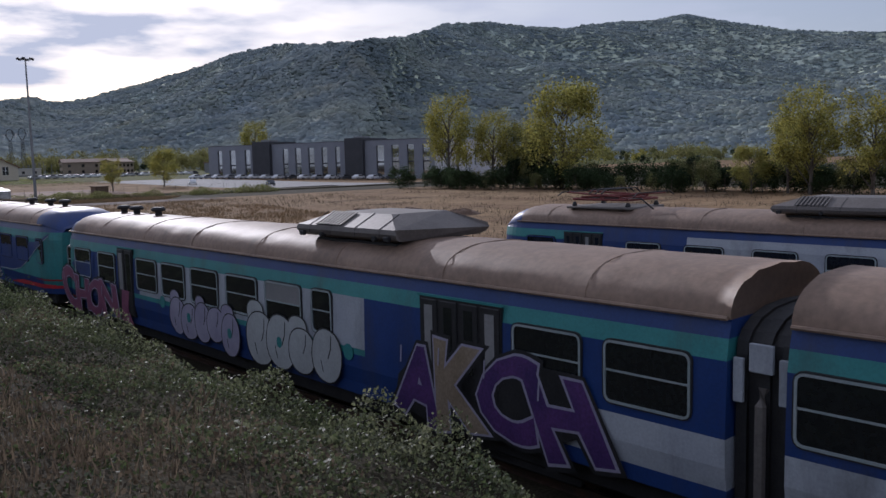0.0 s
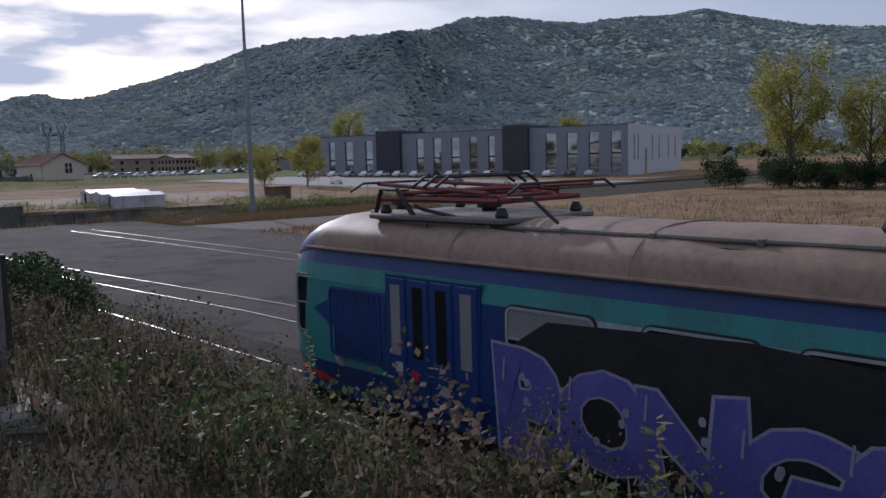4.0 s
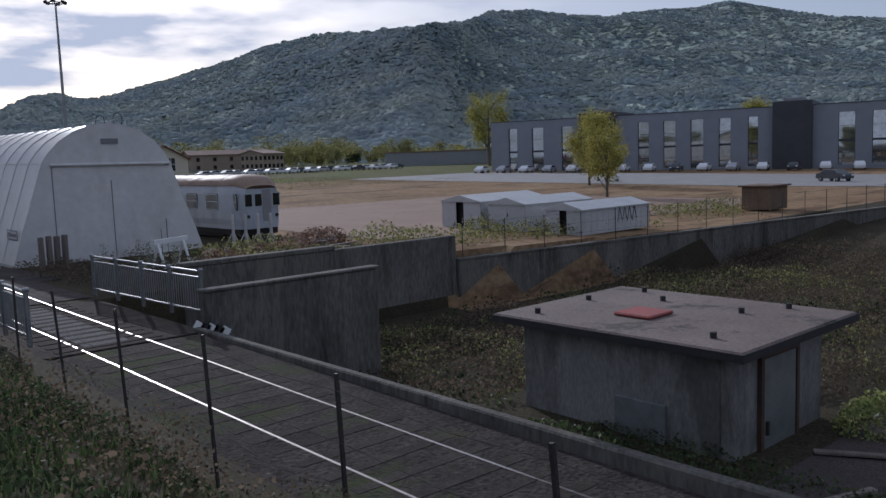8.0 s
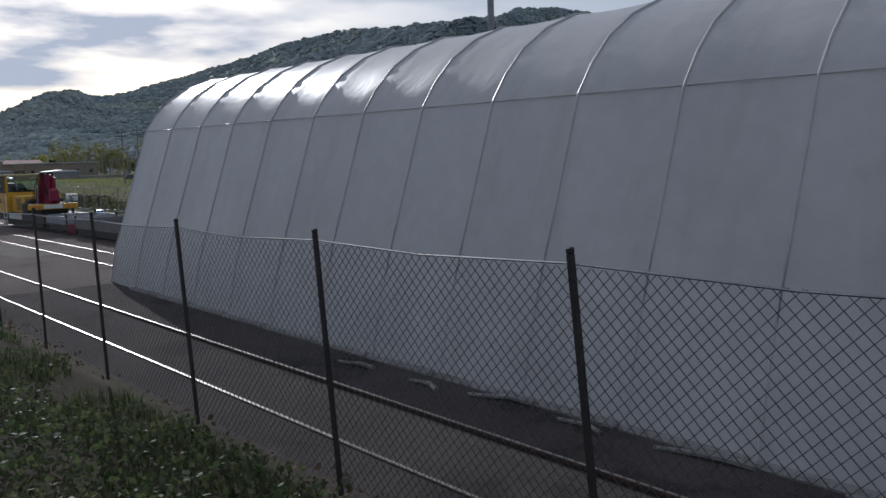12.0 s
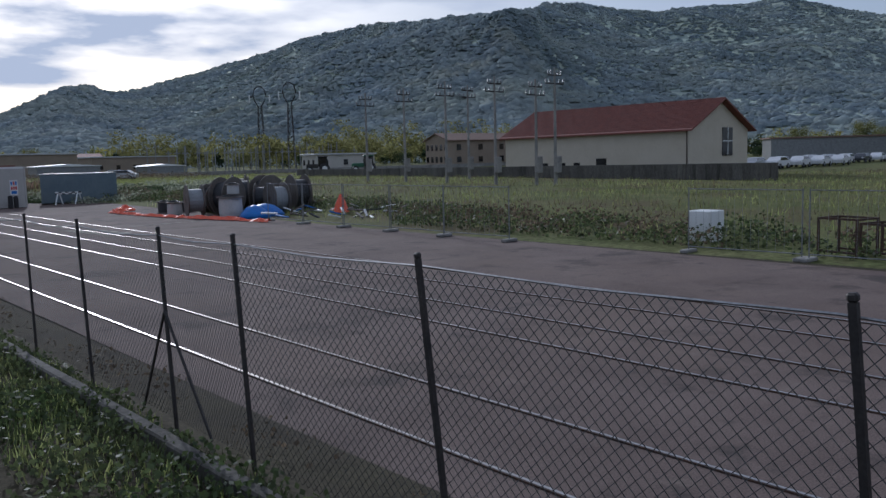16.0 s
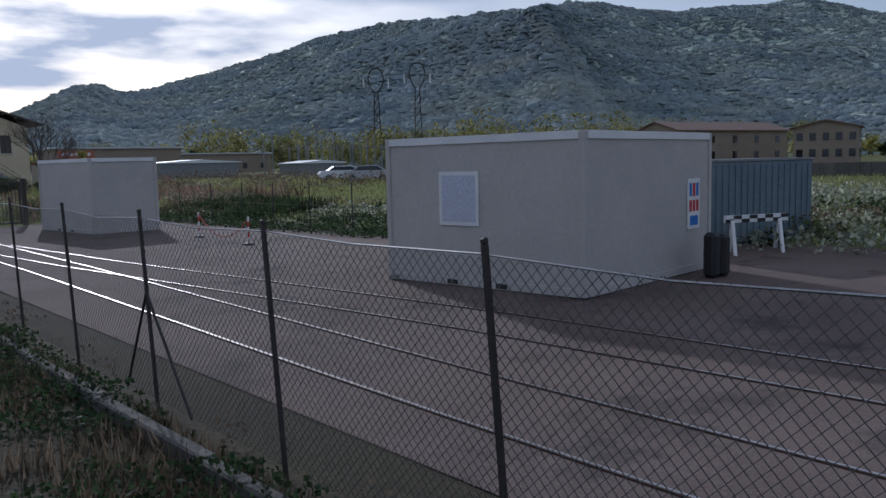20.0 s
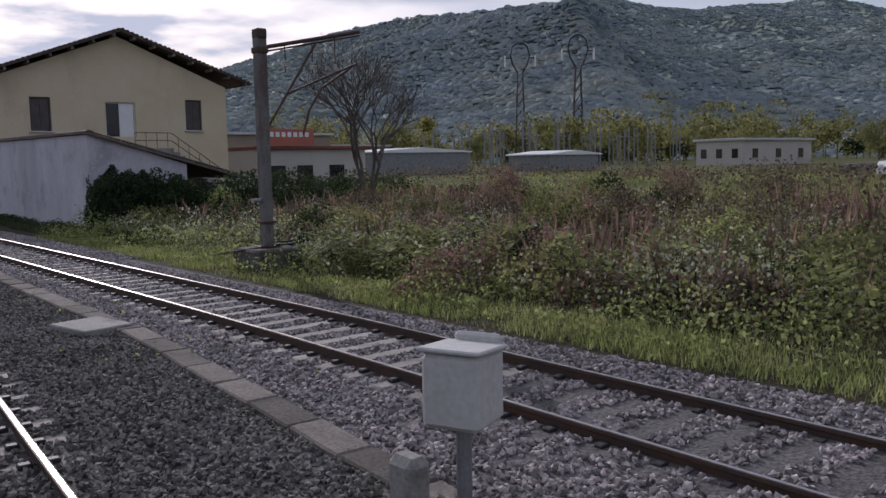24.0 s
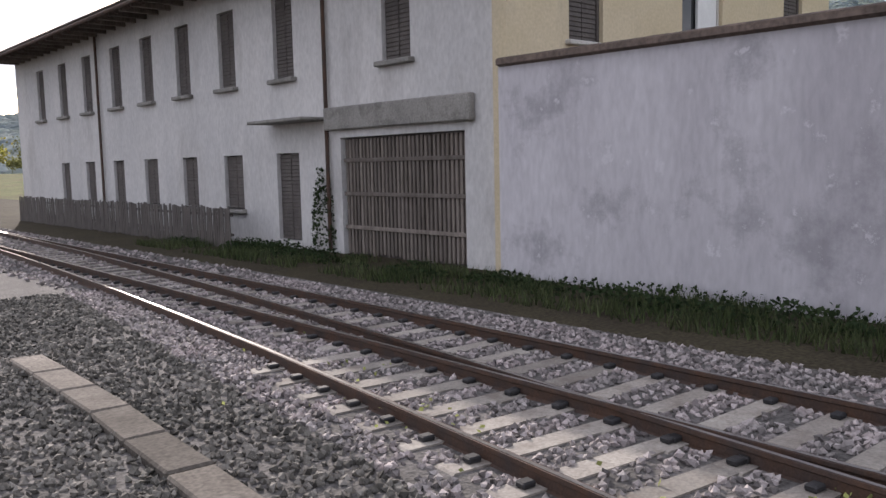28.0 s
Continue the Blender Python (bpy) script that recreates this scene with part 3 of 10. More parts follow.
for fi, y in enumerate(POSTS[:-1]):
    y2 = POSTS[fi + 1]
    gap = y2 - y
    fx, z = float(along(FENCE_X, y)), float(along(FENCE_FOOT, y))
    fx2, z2 = float(along(FENCE_X, y2)), float(along(FENCE_FOOT, y2))
    p = part("fence_post", POST_MESH, None, fence)
    p.matrix_basis = pose(fx, y - 0.26, z, rng.uniform(-7.4, -4.6), rng.uniform(-1.2, 1.2), 0)
    c = part("post_cap", POST_TOP, None, p)
    yaw = math.degrees(math.atan2(fx - fx2, gap))
    pitch = math.degrees(math.atan2(z2 - z, gap))
    k = part("chain_link", LINK, None, fence, "dull galvanised wire mesh")
    k.matrix_basis = pose(fx + 0.03, y, z + 0.08, pitch, 0, yaw) @ Matrix.Diagonal((1, gap / PITCH, 1, 1))
    sag = rng.uniform(0.02, 0.06)
    part("tension_wire", [tube([(fx + 0.03, y, z + 2.05), (fx + 0.5 * (fx2 - fx) + 0.03, y + gap / 2, (z + z2) / 2 + 2.05 - sag), (fx2 + 0.03, y2, z2 + 2.05)], 0.007, 4)], WIRE, fence, "bright top wire")
    brace = [s_ for q, s_ in ((160.2, (1,)), (193.14, (-1, 1)), (256.47, (1,)), (276.61, (-1, 1)), (324.3, (-1, 1)), (337.57, (-1, 1)), (300.56, (-1, 1))) if abs(y - q) < 0.4]
    if brace:
        for sg in brace[0]:
            part("brace", [tube([(fx, y - 0.13, z + 1.25), (fx + 0.02, y - 0.2 + sg * 0.85, z + 0.05)], 0.016, 5)], POST, fence)
low = thing("wire_fence", "low fence of dark steel posts with slack wires", "fence")
y = 96.12
while y < 151:
    fx, z = float(along(FENCE_X, y)), float(along(FENCE_FOOT, y))
    p = part("fence_post", LOWPOST, None, low)
    p.matrix_basis = pose(fx, y, z, rng.uniform(-6, -3), rng.uniform(-1.5, 1.5), 0)
    if y + 2.69 < 151:
        for h in (1.7, 1.2, 0.7):
            part("wire", [tube([(fx, y, z + h), (fx, y + 1.3, z + h - 0.05), (along(FENCE_X, y + 2.69), y + 2.69, along(FENCE_FOOT, y + 2.69) + h)], 0.003, 3)], WIRE, low)
    y += 2.69

# ---- parked electric trains ----
T_BLUE = mat("dark_blue_livery", (0.012, 0.036, 0.145), (0.02, 0.05, 0.18), 0.45, scale=0.8, fine=25, grain=0.15, bump=0.03)
T_TEAL = mat("teal_livery", (0.03, 0.18, 0.185), (0.05, 0.23, 0.225), 0.5, scale=0.8, fine=25, grain=0.12, bump=0.03)
T_WHITE = mat("pale_grey_livery", (0.4, 0.42, 0.45), (0.32, 0.34, 0.38), 0.5, scale=0.8, fine=25, grain=0.1, bump=0.03)
T_RED = mat("red_livery", (0.42, 0.02, 0.03), (0.36, 0.02, 0.03), 0.5, scale=0.8, fine=25, grain=0.12)
for m_ in (T_BLUE, T_TEAL, T_WHITE):
    stained(m_, (0.05, 0.045, 0.04), 0.9, 0.5, 0.7, 0.5, (1, 1, 0.35))
T_ROOF = mat("dusty_brown_roof", (0.2, 0.135, 0.095), (0.29, 0.2, 0.145), 0.6, 0.0, scale=0.6, fine=9, grain=0.18, bump=0.05)
stained(T_ROOF, (0.12, 0.085, 0.065), 0.5, 0.5, 0.66, 0.6, (0.4, 1.5, 1))
T_UNIT = mat("dusty_grey_roof_unit", (0.12, 0.105, 0.095), (0.18, 0.16, 0.145), 0.6, 0.2, scale=1, fine=20, grain=0.15)
T_FRAME = mat("pale_window_frame", (0.42, 0.46, 0.47), (0.3, 0.36, 0.38), 0.45, 0.4, scale=3, fine=40, grain=0.12)
T_BLIND = mat("grey_window_blind", (0.2, 0.2, 0.2), (0.26, 0.25, 0.25), 0.35, scale=1.5, fine=20, grain=0.1, bump=0)
PURPLE = mat("purple_spray_paint", (0.04, 0.02, 0.095), (0.09, 0.035, 0.14), 0.5, scale=1.6, fine=20, grain=0.25)
TAN = mat("tan_spray_paint", (0.2, 0.15, 0.1), (0.27, 0.21, 0.15), 0.5, scale=2, fine=20, grain=0.2)
LIME = mat("lime_and_mustard_spray_paint", (0.2, 0.22, 0.07), (0.07, 0.17, 0.1), 0.5, scale=2.4, fine=20, grain=0.2)
AQUA = mat("deep_aqua_spray_paint", (0.06, 0.2, 0.3), (0.16, 0.36, 0.44), 0.5, scale=1.1, fine=20, grain=0.15)
PINK = mat("pink_spray_paint", (0.24, 0.08, 0.13), (0.16, 0.045, 0.1), 0.5, scale=2, fine=20, grain=0.2)
LILAC = mat("lilac_spray_paint", (0.33, 0.31, 0.39), (0.25, 0.23, 0.32), 0.5, scale=1.6, fine=20, grain=0.1)
PALEGRAY = mat("pale_grey_spray_paint", (0.4, 0.42, 0.42), (0.33, 0.34, 0.34), 0.5, scale=1.6, fine=20, grain=0.1)
SKYBLUE = mat("light_blue_spray_paint", (0.13, 0.27, 0.34), (0.2, 0.34, 0.39), 0.5, scale=1.6, fine=20, grain=0.12)
GREENY = mat("green_and_yellow_spray_paint", (0.07, 0.17, 0.08), (0.24, 0.24, 0.1), 0.5, scale=1.3, fine=20, grain=0.12)
GREYGREEN = mat("grey_green_spray_paint", (0.15, 0.19, 0.15), (0.23, 0.22, 0.14), 0.5, scale=1.3, fine=20, grain=0.15)
VIOLET = mat("blue_violet_spray_paint", (0.08, 0.075, 0.27), (0.13, 0.12, 0.36), 0.5, scale=1.6, fine=20, grain=0.12)
DARKSPRAY = mat("black_spray_paint", (0.012, 0.012, 0.014), (0.025, 0.024, 0.025), 0.5, scale=2, fine=20)
CRIMSON = mat("crimson_spray_paint", (0.13, 0.015, 0.025), (0.06, 0.012, 0.03), 0.5, scale=2, fine=20)
COPPER = mat("red_brown_pantograph_paint", (0.2, 0.04, 0.035), (0.13, 0.035, 0.03), 0.55, 0.2, scale=4, fine=40)

W, FLOOR, GUT, TOP = 2.84, 0.82, 3.2, 3.77
ROWS_Z = [FLOOR, 1.05, 1.35, 1.6, 1.72, 1.84, 2.66, 2.7, 2.97, GUT]


DRAW = {}


def side_x(c, y, z):
    """Where the near side of a coach stands at y and z."""
    bow = float(np.interp(z, [0.82, 1.2, 1.35, 2.4, 2.7, 2.97, 3.2], [0.05, 0.05, 0.0, 0.0, 0.02, 0.07, 0.13]))
    return bow + DRAW[c.name](y)[0]


def ring(y0, y1, z0, z1, r, w, x0, x1):
    """A frame with rounded corners in y and z, w wide, from x0 to x1 deep."""
    def loop(g):
        out, q = [], max(0.01, r - g)
        for cy, cz, a0 in ((y1 - g - q, z1 - g - q, 0), (y0 + g + q, z1 - g - q, 90), (y0 + g + q, z0 + g + q, 180), (y1 - g - q, z0 + g + q, 270)):
            out += [(cy + q * math.cos(radians(a0 + 30 * k)), cz + q * math.sin(radians(a0 + 30 * k))) for k in range(4)]
        return out
    a, b = loop(0), loop(w)
    n = len(a)
    v = [(x0, *p) for p in a] + [(x0, *p) for p in b] + [(x1, *p) for p in a] + [(x1, *p) for p in b]
    f = []
    for i in range(n):
        j = (i + 1) % n
        f += [(i, j, n + j, n + i), (2 * n + i, 2 * n + j, j, i), (n + i, n + j, 3 * n + j, 3 * n + i)]
    return v, f


def swoosh(c, pts, material, label="", lift=0.012):
    """A painted band on the near side; pts: rows of y, low z, high z. It follows the drawn-in cab."""
    ys = sorted({p[0] for p in pts} | {k * 0.12 for k in range(int(pts[0][0] / 0.12) + 1, int(pts[-1][0] / 0.12) + 1)})
    v, f, n = [], [], 5
    for y in ys:
        lo, hi = np.interp(y, [p[0] for p in pts], [p[1] for p in pts]), np.interp(y, [p[0] for p in pts], [p[2] for p in pts])
        for k in range(n):
            z = float(lo + (hi - lo) * k / (n - 1))
            v.append((side_x(c, y, z) - lift, y, z))
    for j in range(len(ys) - 1):
        f += [(j * n + k, (j + 1) * n + k, (j + 1) * n + k + 1, j * n + k + 1) for k in range(n - 1)]
    return part("livery_band", [(v, f)], material, c, label)


def cab_livery(c, L, far_end):
    """The sweeping blue, red and white bands at a driving cab."""
    def rows(q):
        q = [(L - y, a, b) for y, a, b in q][::-1] if far_end else q
        return q
    if L > 23.5 and far_end:
        swoosh(c, rows([(1.15, 2.2, 2.22), (1.58, 2.0, 2.4), (1.6, 2.0, 2.62), (2.92, 1.46, 2.64), (3.04, 1.42, 2.64)]), T_BLUE, "dark blue wedge round the grille")
        swoosh(c, rows([(0.02, 1.02, 1.4), (0.9, 1.02, 1.22), (1.7, 1.0, 1.03)]), T_RED, "red wedge at the cab front")
        return
    swoosh(c, rows([(0.55, 2.85, 2.92), (1.1, 2.5, 2.68), (1.6, 2.3, 2.6), (2.4, 1.9, 2.58), (3.4, 1.55, 2.62), (4.4, 1.42, 2.68), (6.0, 1.4, 2.78)]), T_BLUE, "sweeping dark blue band")
    swoosh(c, rows([(0.55, 2.82, 2.85), (1.1, 2.47, 2.5), (1.6, 2.27, 2.3), (2.4, 1.87, 1.9), (3.4, 1.52, 1.55), (4.4, 1.39, 1.42), (6.0, 1.37, 1.4)]), T_WHITE, "thin white edge line", 0.016)
    swoosh(c, rows([(0.02, 1.02, 1.34), (1.0, 1.0, 1.32), (2.2, 0.98, 1.26), (3.6, 0.95, 1.08), (4.6, 0.93, 0.97)]), T_RED, "red band along the cab")


def coach(label, y0, y1, x0, x1, z0, paint, windows, doors, cab0=False, cab1=False, cap=1):
    """A railcar whose near side runs from (x0, y0) to (x1, y1); paint(y, z) names the colour of its side."""
    L = math.hypot(y1 - y0, x1 - x0)
    c = thing("railcar", label, "train", pose(x0, y0, z0, 0, 0, math.degrees(math.atan2(x0 - x1, y1 - y0))), "parked train cars")
    cols = [T_BLUE, T_TEAL, T_WHITE, T_RED]
    # stations along the body: y, how far the sides draw in, how far the roof drops
    st = sorted({0.0, L} | {round(k * 0.25, 2) for k in range(1, int(L * 4))})
    if cab0:
        st += [0.12, 0.3]
    if cab1:
        st += [L - 0.12, L - 0.3]
    st = sorted(set(st))

    def draw(y):
        d = 9.0
        if cab0:
            d = min(d, y)
        if cab1:
            d = min(d, L - y)
        k = max(0, 1 - d / 1.5)
        return 0.42 * k ** 2.6, 0.62 * k ** 2.4
    DRAW[c.name] = draw
    v, f, mi = [], [], []
    nz = len(ROWS_Z)
    for y in st:
        a, b = draw(y)
        bow = [0.05 if z < 1.2 else 0.0 if z < 2.4 else 0.02 if z < 2.9 else 0.07 if z < 3.1 else 0.13 for z in ROWS_Z]
        v += [(a + q, y, z - (b * 0.35 if z == GUT else 0)) for z, q in zip(ROWS_Z, bow)] + [(W - a - q, y, z - (b * 0.35 if z == GUT else 0)) for z, q in zip(ROWS_Z, bow)]
    for j in range(len(st) - 1):
        for i in range(nz - 1):
            o, p = j * 2 * nz, (j + 1) * 2 * nz
            f += [(o + i, o + i + 1, p + i + 1, p + i), (o + nz + i, p + nz + i, p + nz + i + 1, o + nz + i + 1)]
            ym, zm = (st[j] + st[j + 1]) / 2, (ROWS_Z[i] + ROWS_Z[i + 1]) / 2
            mi += [paint(ym + y0, zm), paint(ym + y0, zm)]
        f.append((j * 2 * nz, (j + 1) * 2 * nz, (j + 1) * 2 * nz + nz, j * 2 * nz + nz))
        mi.append(0)
    for j in (0, len(st) - 1):
        for i in range(nz - 1):
            o = j * 2 * nz
            q = (o + i, o + nz + i, o + nz + i + 1, o + i + 1)
            f.append(q if j == 0 else q[::-1])
            mi.append(paint(y0 - 5 if j == 0 else y1 + 5, (ROWS_Z[i] + ROWS_Z[i + 1]) / 2))
    me = bpy.data.meshes.new("body")
    me.from_pydata(v, [], f)
    for m in cols:
        me.materials.append(m)
    me.polygons.foreach_set("material_index", mi)
    part("body", me, None, c)
    # roof
    v, f, mi = [], [], []
    na = 17
    rr = random.Random(int(y0 * 7) % 97)
    for y in st:
        a, b = draw(y)
        for k in range(na):
            t = math.pi * k / (na - 1)
            ex = 0.78
            cx = abs(math.cos(t)) ** ex * (1 if math.cos(t) > 0 else -1)
            h = (TOP - b - GUT + b * 0.35) * math.sin(t) ** 0.85
            crease = max(0, noise.noise(Vector((y * 1.9 + k * 0.5, k * 0.6, y0)))) ** 2
            dent = (0.02 * noise.noise(Vector((y * 1.3, k * 0.9, y0))) - (0.16 if k < 5 else 0.05) * crease) * (1 if 0 < k < na - 1 else 0)
            v.append((W / 2 - cx * (W / 2 - a - 0.1), y, GUT - b * 0.35 + h + dent))
    for j in range(len(st) - 1):
        for k in range(na - 1):
            f.append((j * na + k, j * na + k + 1, (j + 1) * na + k + 1, (j + 1) * na + k))
            mi.append(cap if (cab1 and st[j] > L - 1.3) or (cab0 and st[j] < 1.3) else 0)
    f.append(tuple(range(na))), f.append(tuple(range((len(st) - 1) * na, len(st) * na))[::-1])
    mi += [cap if cab0 else 0, cap if cab1 else 0]
    part("roof", [(v, f)], [T_ROOF, T_BLUE], c, "dusty dented brown roof", True)
    c.children[-1].data.polygons.foreach_set("material_index", mi)
    part("gutter", [tube([(0.06, 0.9 if cab0 else 0.02, GUT + 0.02), (0.06, L - (0.9 if cab1 else 0.02), GUT + 0.02)], 0.03, 6)], T_ROOF, c)
    y = 2.2
    while y < L - 1.5:
        pts = []
        for k in range(na):
            t = math.pi * k / (na - 1)
            cx = abs(math.cos(t)) ** 0.78 * (1 if math.cos(t) > 0 else -1)
            pts.append((W / 2 - cx * (W / 2 - 0.1), y, GUT + (TOP - GUT) * math.sin(t) ** 0.85 + 0.004))
        part("roof_seam", [tube(pts, 0.01, 4)], T_ROOF, c)
        y += 2.95 + rr.uniform(-0.2, 0.2)
    # underframe and bogies
    part("underframe", [cbox(0.25, W - 0.25, 0.4, L - 0.4, 0.45, 0.9, 0.05)], BLACK, c)
    for yb in (L * 0.17, L * 0.83):
        bg = part("bogie", [cbox(0.3, 0.45, yb - 1.6, yb + 1.6, 0.3, 0.6, 0.04), cbox(W - 0.45, W - 0.3, yb - 1.6, yb + 1.6, 0.3, 0.6, 0.04), cbox(0.3, W - 0.3, yb - 0.3, yb + 0.3, 0.35, 0.7, 0.04)], BLACK, c)
        for yw in (yb - 1.25, yb + 1.25):
            for xw in (0.62, W - 0.76):
                part("wheel", [tube([(xw, yw, 0.46), (xw + 0.13, yw, 0.46)], 0.46, 20)], RUST, bg)
    # windows
    for (a, b, style) in windows:
        a, b = a - y0, b - y0
        z0w, z1w = 1.86, 2.73
        dr = max(draw(a)[0], draw(b)[0])
        xo = -0.012 + dr * 0.6
        if style == "cab":
            z0w = 1.75
        if style == "grille":
            z0w, z1w = 1.5, 2.62
        t = 0.034
        wd = part("window", [ring(a, b, z0w, z1w, 0.11, t, xo - 0.014, xo + 0.06)], T_BLUE if style in ("dark", "grille") else T_FRAME, c)
        if style == "grille":
            part("backing", [box(xo + 0.02, xo + 0.04, a + t, b - t, z0w + t, z1w - t)], BLACK, wd)
            for k in range(int((b - a - 2 * t) / 0.06)):
                part("slat", [box(xo - 0.006, xo + 0.02, a + t + 0.06 * k, a + t + 0.06 * k + 0.036, z0w + t, z1w - t)], T_BLUE, wd)
            continue
        part("rubber_seal", [ring(a - 0.022, b + 0.022, z0w - 0.022, z1w + 0.022, 0.13, 0.02, xo - 0.008, xo + 0.05)], BLACK, wd)
        zm = (z0w + z1w) / 2 + 0.02
        if style in ("two", "blind", "half", "cab", "narrow"):
            part("middle_bar", [box(xo - 0.008, xo + 0.05, a + t, b - t, zm - 0.014, zm + 0.014)], T_FRAME, wd)
        up, lo = (T_BLIND, T_BLIND) if style == "blind" else (T_BLIND, DARKGLASS) if style == "half" else (DARKGLASS, DARKGLASS)
        part("pane", [box(xo + 0.0, xo + 0.04, a + t, b - t, zm + 0.014, z1w - t)], up, wd)
        part("pane", [box(xo + 0.006, xo + 0.04, a + t, b - t, z0w + t, zm - 0.014)], lo, wd)
    for (a, b, style) in doors:
        a, b = a - y0, b - y0
        d = part("door", [box(-0.004, 0.05, a, b, 1.02, 2.94)], DARKSPRAY if style == "dark" else T_BLUE, c, "dark folding door" if style == "dark" else "blue folding door")
        n = 4 if b - a > 1.4 else 2
        for k in range(n):
            p0, p1 = a + (b - a) * (k + 0.08) / n, a + (b - a) * (k + 0.92) / n
            lf = part("door_leaf", [cbox(-0.03, 0.0, p0, p1, 1.06, 2.9, 0.012)], T_BLUE if style != "dark" else DARKSPRAY, d)
            part("pane", [box(-0.034, -0.028, p0 + 0.1, p1 - 0.1, 1.75, 2.8)], DARKGLASS if (k + int(a)) % 3 else T_BLIND, lf)
        part("door_rail", [box(-0.02, 0.0, a - 0.05, b + 0.05, 2.94, 2.98)], T_TEAL, d)
    return c


def roof_unit(c, ya, yb, label):
    L = yb - ya
    prof = [(0.42, 3.7), (0.26, 3.76), (0.22, 3.84), (0.24, 3.93), (0.72, 4.17), (W - 0.72, 4.17), (W - 0.24, 3.93), (W - 0.22, 3.84), (W - 0.26, 3.76), (W - 0.42, 3.7)]
    g = extrude(prof, ya, yb)
    v = []
    for x, y, z in g[0]:
        s = 1 if y == ya else -1
        v.append((x, y + s * (0.72 if z > 4.1 else 0.12 if z < 3.74 else 0.05 if z < 3.8 else 0.0 if z < 3.9 else 0.04), z))
    v = [(x, y, z + 0.05) for x, y, z in v]
    u = part("air_conditioning_unit", [(v, g[1])], T_UNIT, c, label)
    # black curb in the gap stands for the shadow under the unit
    part("base_curb", [box(0.5, W - 0.5, ya + 0.35, yb - 0.35, 3.45, 3.7)], BLACK, u)
    for k in range(8):
        y = yb - 0.75 - k * 0.11
        part("louvre", [moved(box(0.0, 0.5, 0, 0.045, 0, 0.02), Matrix.Translation((0.25, y, 4.0)) @ pose(0, 0, 0, 0, -27, 0))], T_UNIT, u)
        part("louvre_slot", [moved(box(0.0, 0.5, 0.05, 0.1, 0, 0.006), Matrix.Translation((0.25, y, 3.995)) @ pose(0, 0, 0, 0, -27, 0))], BLACK, u)
    for k in (0.15, 0.38, 0.62, 0.85):
        part("seam", [tube([(0.215, ya + L * k, 3.83), (0.235, ya + L * k, 3.98), (0.72, ya + L * k, 4.225)], 0.008, 4)], BLACK, u)
    for k in (0.2, 0.72):
        part("catch", [tube([(0.3, ya + L * k, 3.8), (0.19, ya + L * k, 3.8)], 0.05, 8)], BLACK, u)
    for y in (ya + 0.25, yb - 0.25):
        part("lifting_eye", [cbox(0.16, 0.26, y - 0.07, y + 0.07, 3.76, 3.86, 0.02)], BLACK, u)
    return u


def roof_vent(c, y, x=W / 2):
    a = part("roof_vent", [moved(lathe([(0.1, 0), (0.1, 0.16), (0.2, 0.18), (0.22, 0.24), (0.16, 0.3)], 14), Matrix.Translation((x, y, TOP - 0.05 - 0.12 * abs(x - W / 2))))], BLACK, c)
    return a


def pantograph(c, ya, yb):
    z = TOP + 0.25
    p = part("pantograph", [tube([(0.55, ya, z), (W - 0.55, ya, z), (W - 0.55, yb, z), (0.55, yb, z), (0.55, ya, z)], 0.045, 6)], COPPER, c, "folded red-brown pantograph")
    ym = (ya + yb) / 2
    for x in (0.62, W - 0.62):
        part("arm", [tube([(x, ya + 0.3, z + 0.1), (x + (W / 2 - x) * 0.3, yb + 0.5, z + 0.22)], 0.035, 6)], COPPER, p)
        part("arm", [tube([(x, yb - 0.3, z + 0.08), (x + (W / 2 - x) * 0.3, ya - 0.5, z + 0.2)], 0.035, 6)], COPPER, p)
        part("spring", [tube([(x + 0.2, ya + 0.5, z + 0.02), (x + 0.2, yb - 0.5, z + 0.02)], 0.05, 8)], BLACK, p)
    for k in (-0.25, 0.0, 0.25):
        part("contact_strip", [tube([(0.3, ym + k, z + 0.2), (0.55, ym + k, z + 0.34), (W - 0.55, ym + k, z + 0.34), (W - 0.3, ym + k, z + 0.2)], 0.025, 6)], BLACK, p)
    for x in (0.6, W - 0.6):
        for y in (ya, yb):
            part("insulator", [moved(lathe([(0.06, 0), (0.1, 0.05), (0.06, 0.1), (0.1, 0.15), (0.05, 0.26)], 10), Matrix.Translation((x, y, TOP - 0.1)))], BLACK, p)
    for x in (0.85, W - 0.85):
        part("lower_frame", [tube([(x, ya + 0.15, z + 0.02), (x, ym, z + 0.16), (x, yb - 0.15, z + 0.02)], 0.03, 6)], COPPER, p)
    for y in (ya + 0.35, ym, yb - 0.35):
        part("cross_bar", [tube([(0.6, y, z + 0.05), (W - 0.6, y, z + 0.05)], 0.028, 6)], COPPER, p)
    for y in (ya - 0.45, yb + 0.45):
        part("horn", [tube([(0.25, y, z + 0.12), (0.5, y, z + 0.24), (W - 0.5, y, z + 0.24), (W - 0.25, y, z + 0.12)], 0.022, 6)], BLACK, p)
    part("roof_cable", [tube([(0.7, ya - 0.9, TOP - 0.02), (0.75, ya - 0.4, z + 0.05), (0.9, ya + 0.3, z + 0.02)], 0.025, 6)], BLACK, p)
    part("deck", [cbox(0.4, W - 0.4, ya - 0.2, yb + 0.2, TOP - 0.06, TOP + 0.02, 0.02)], T_UNIT, p)
    return p


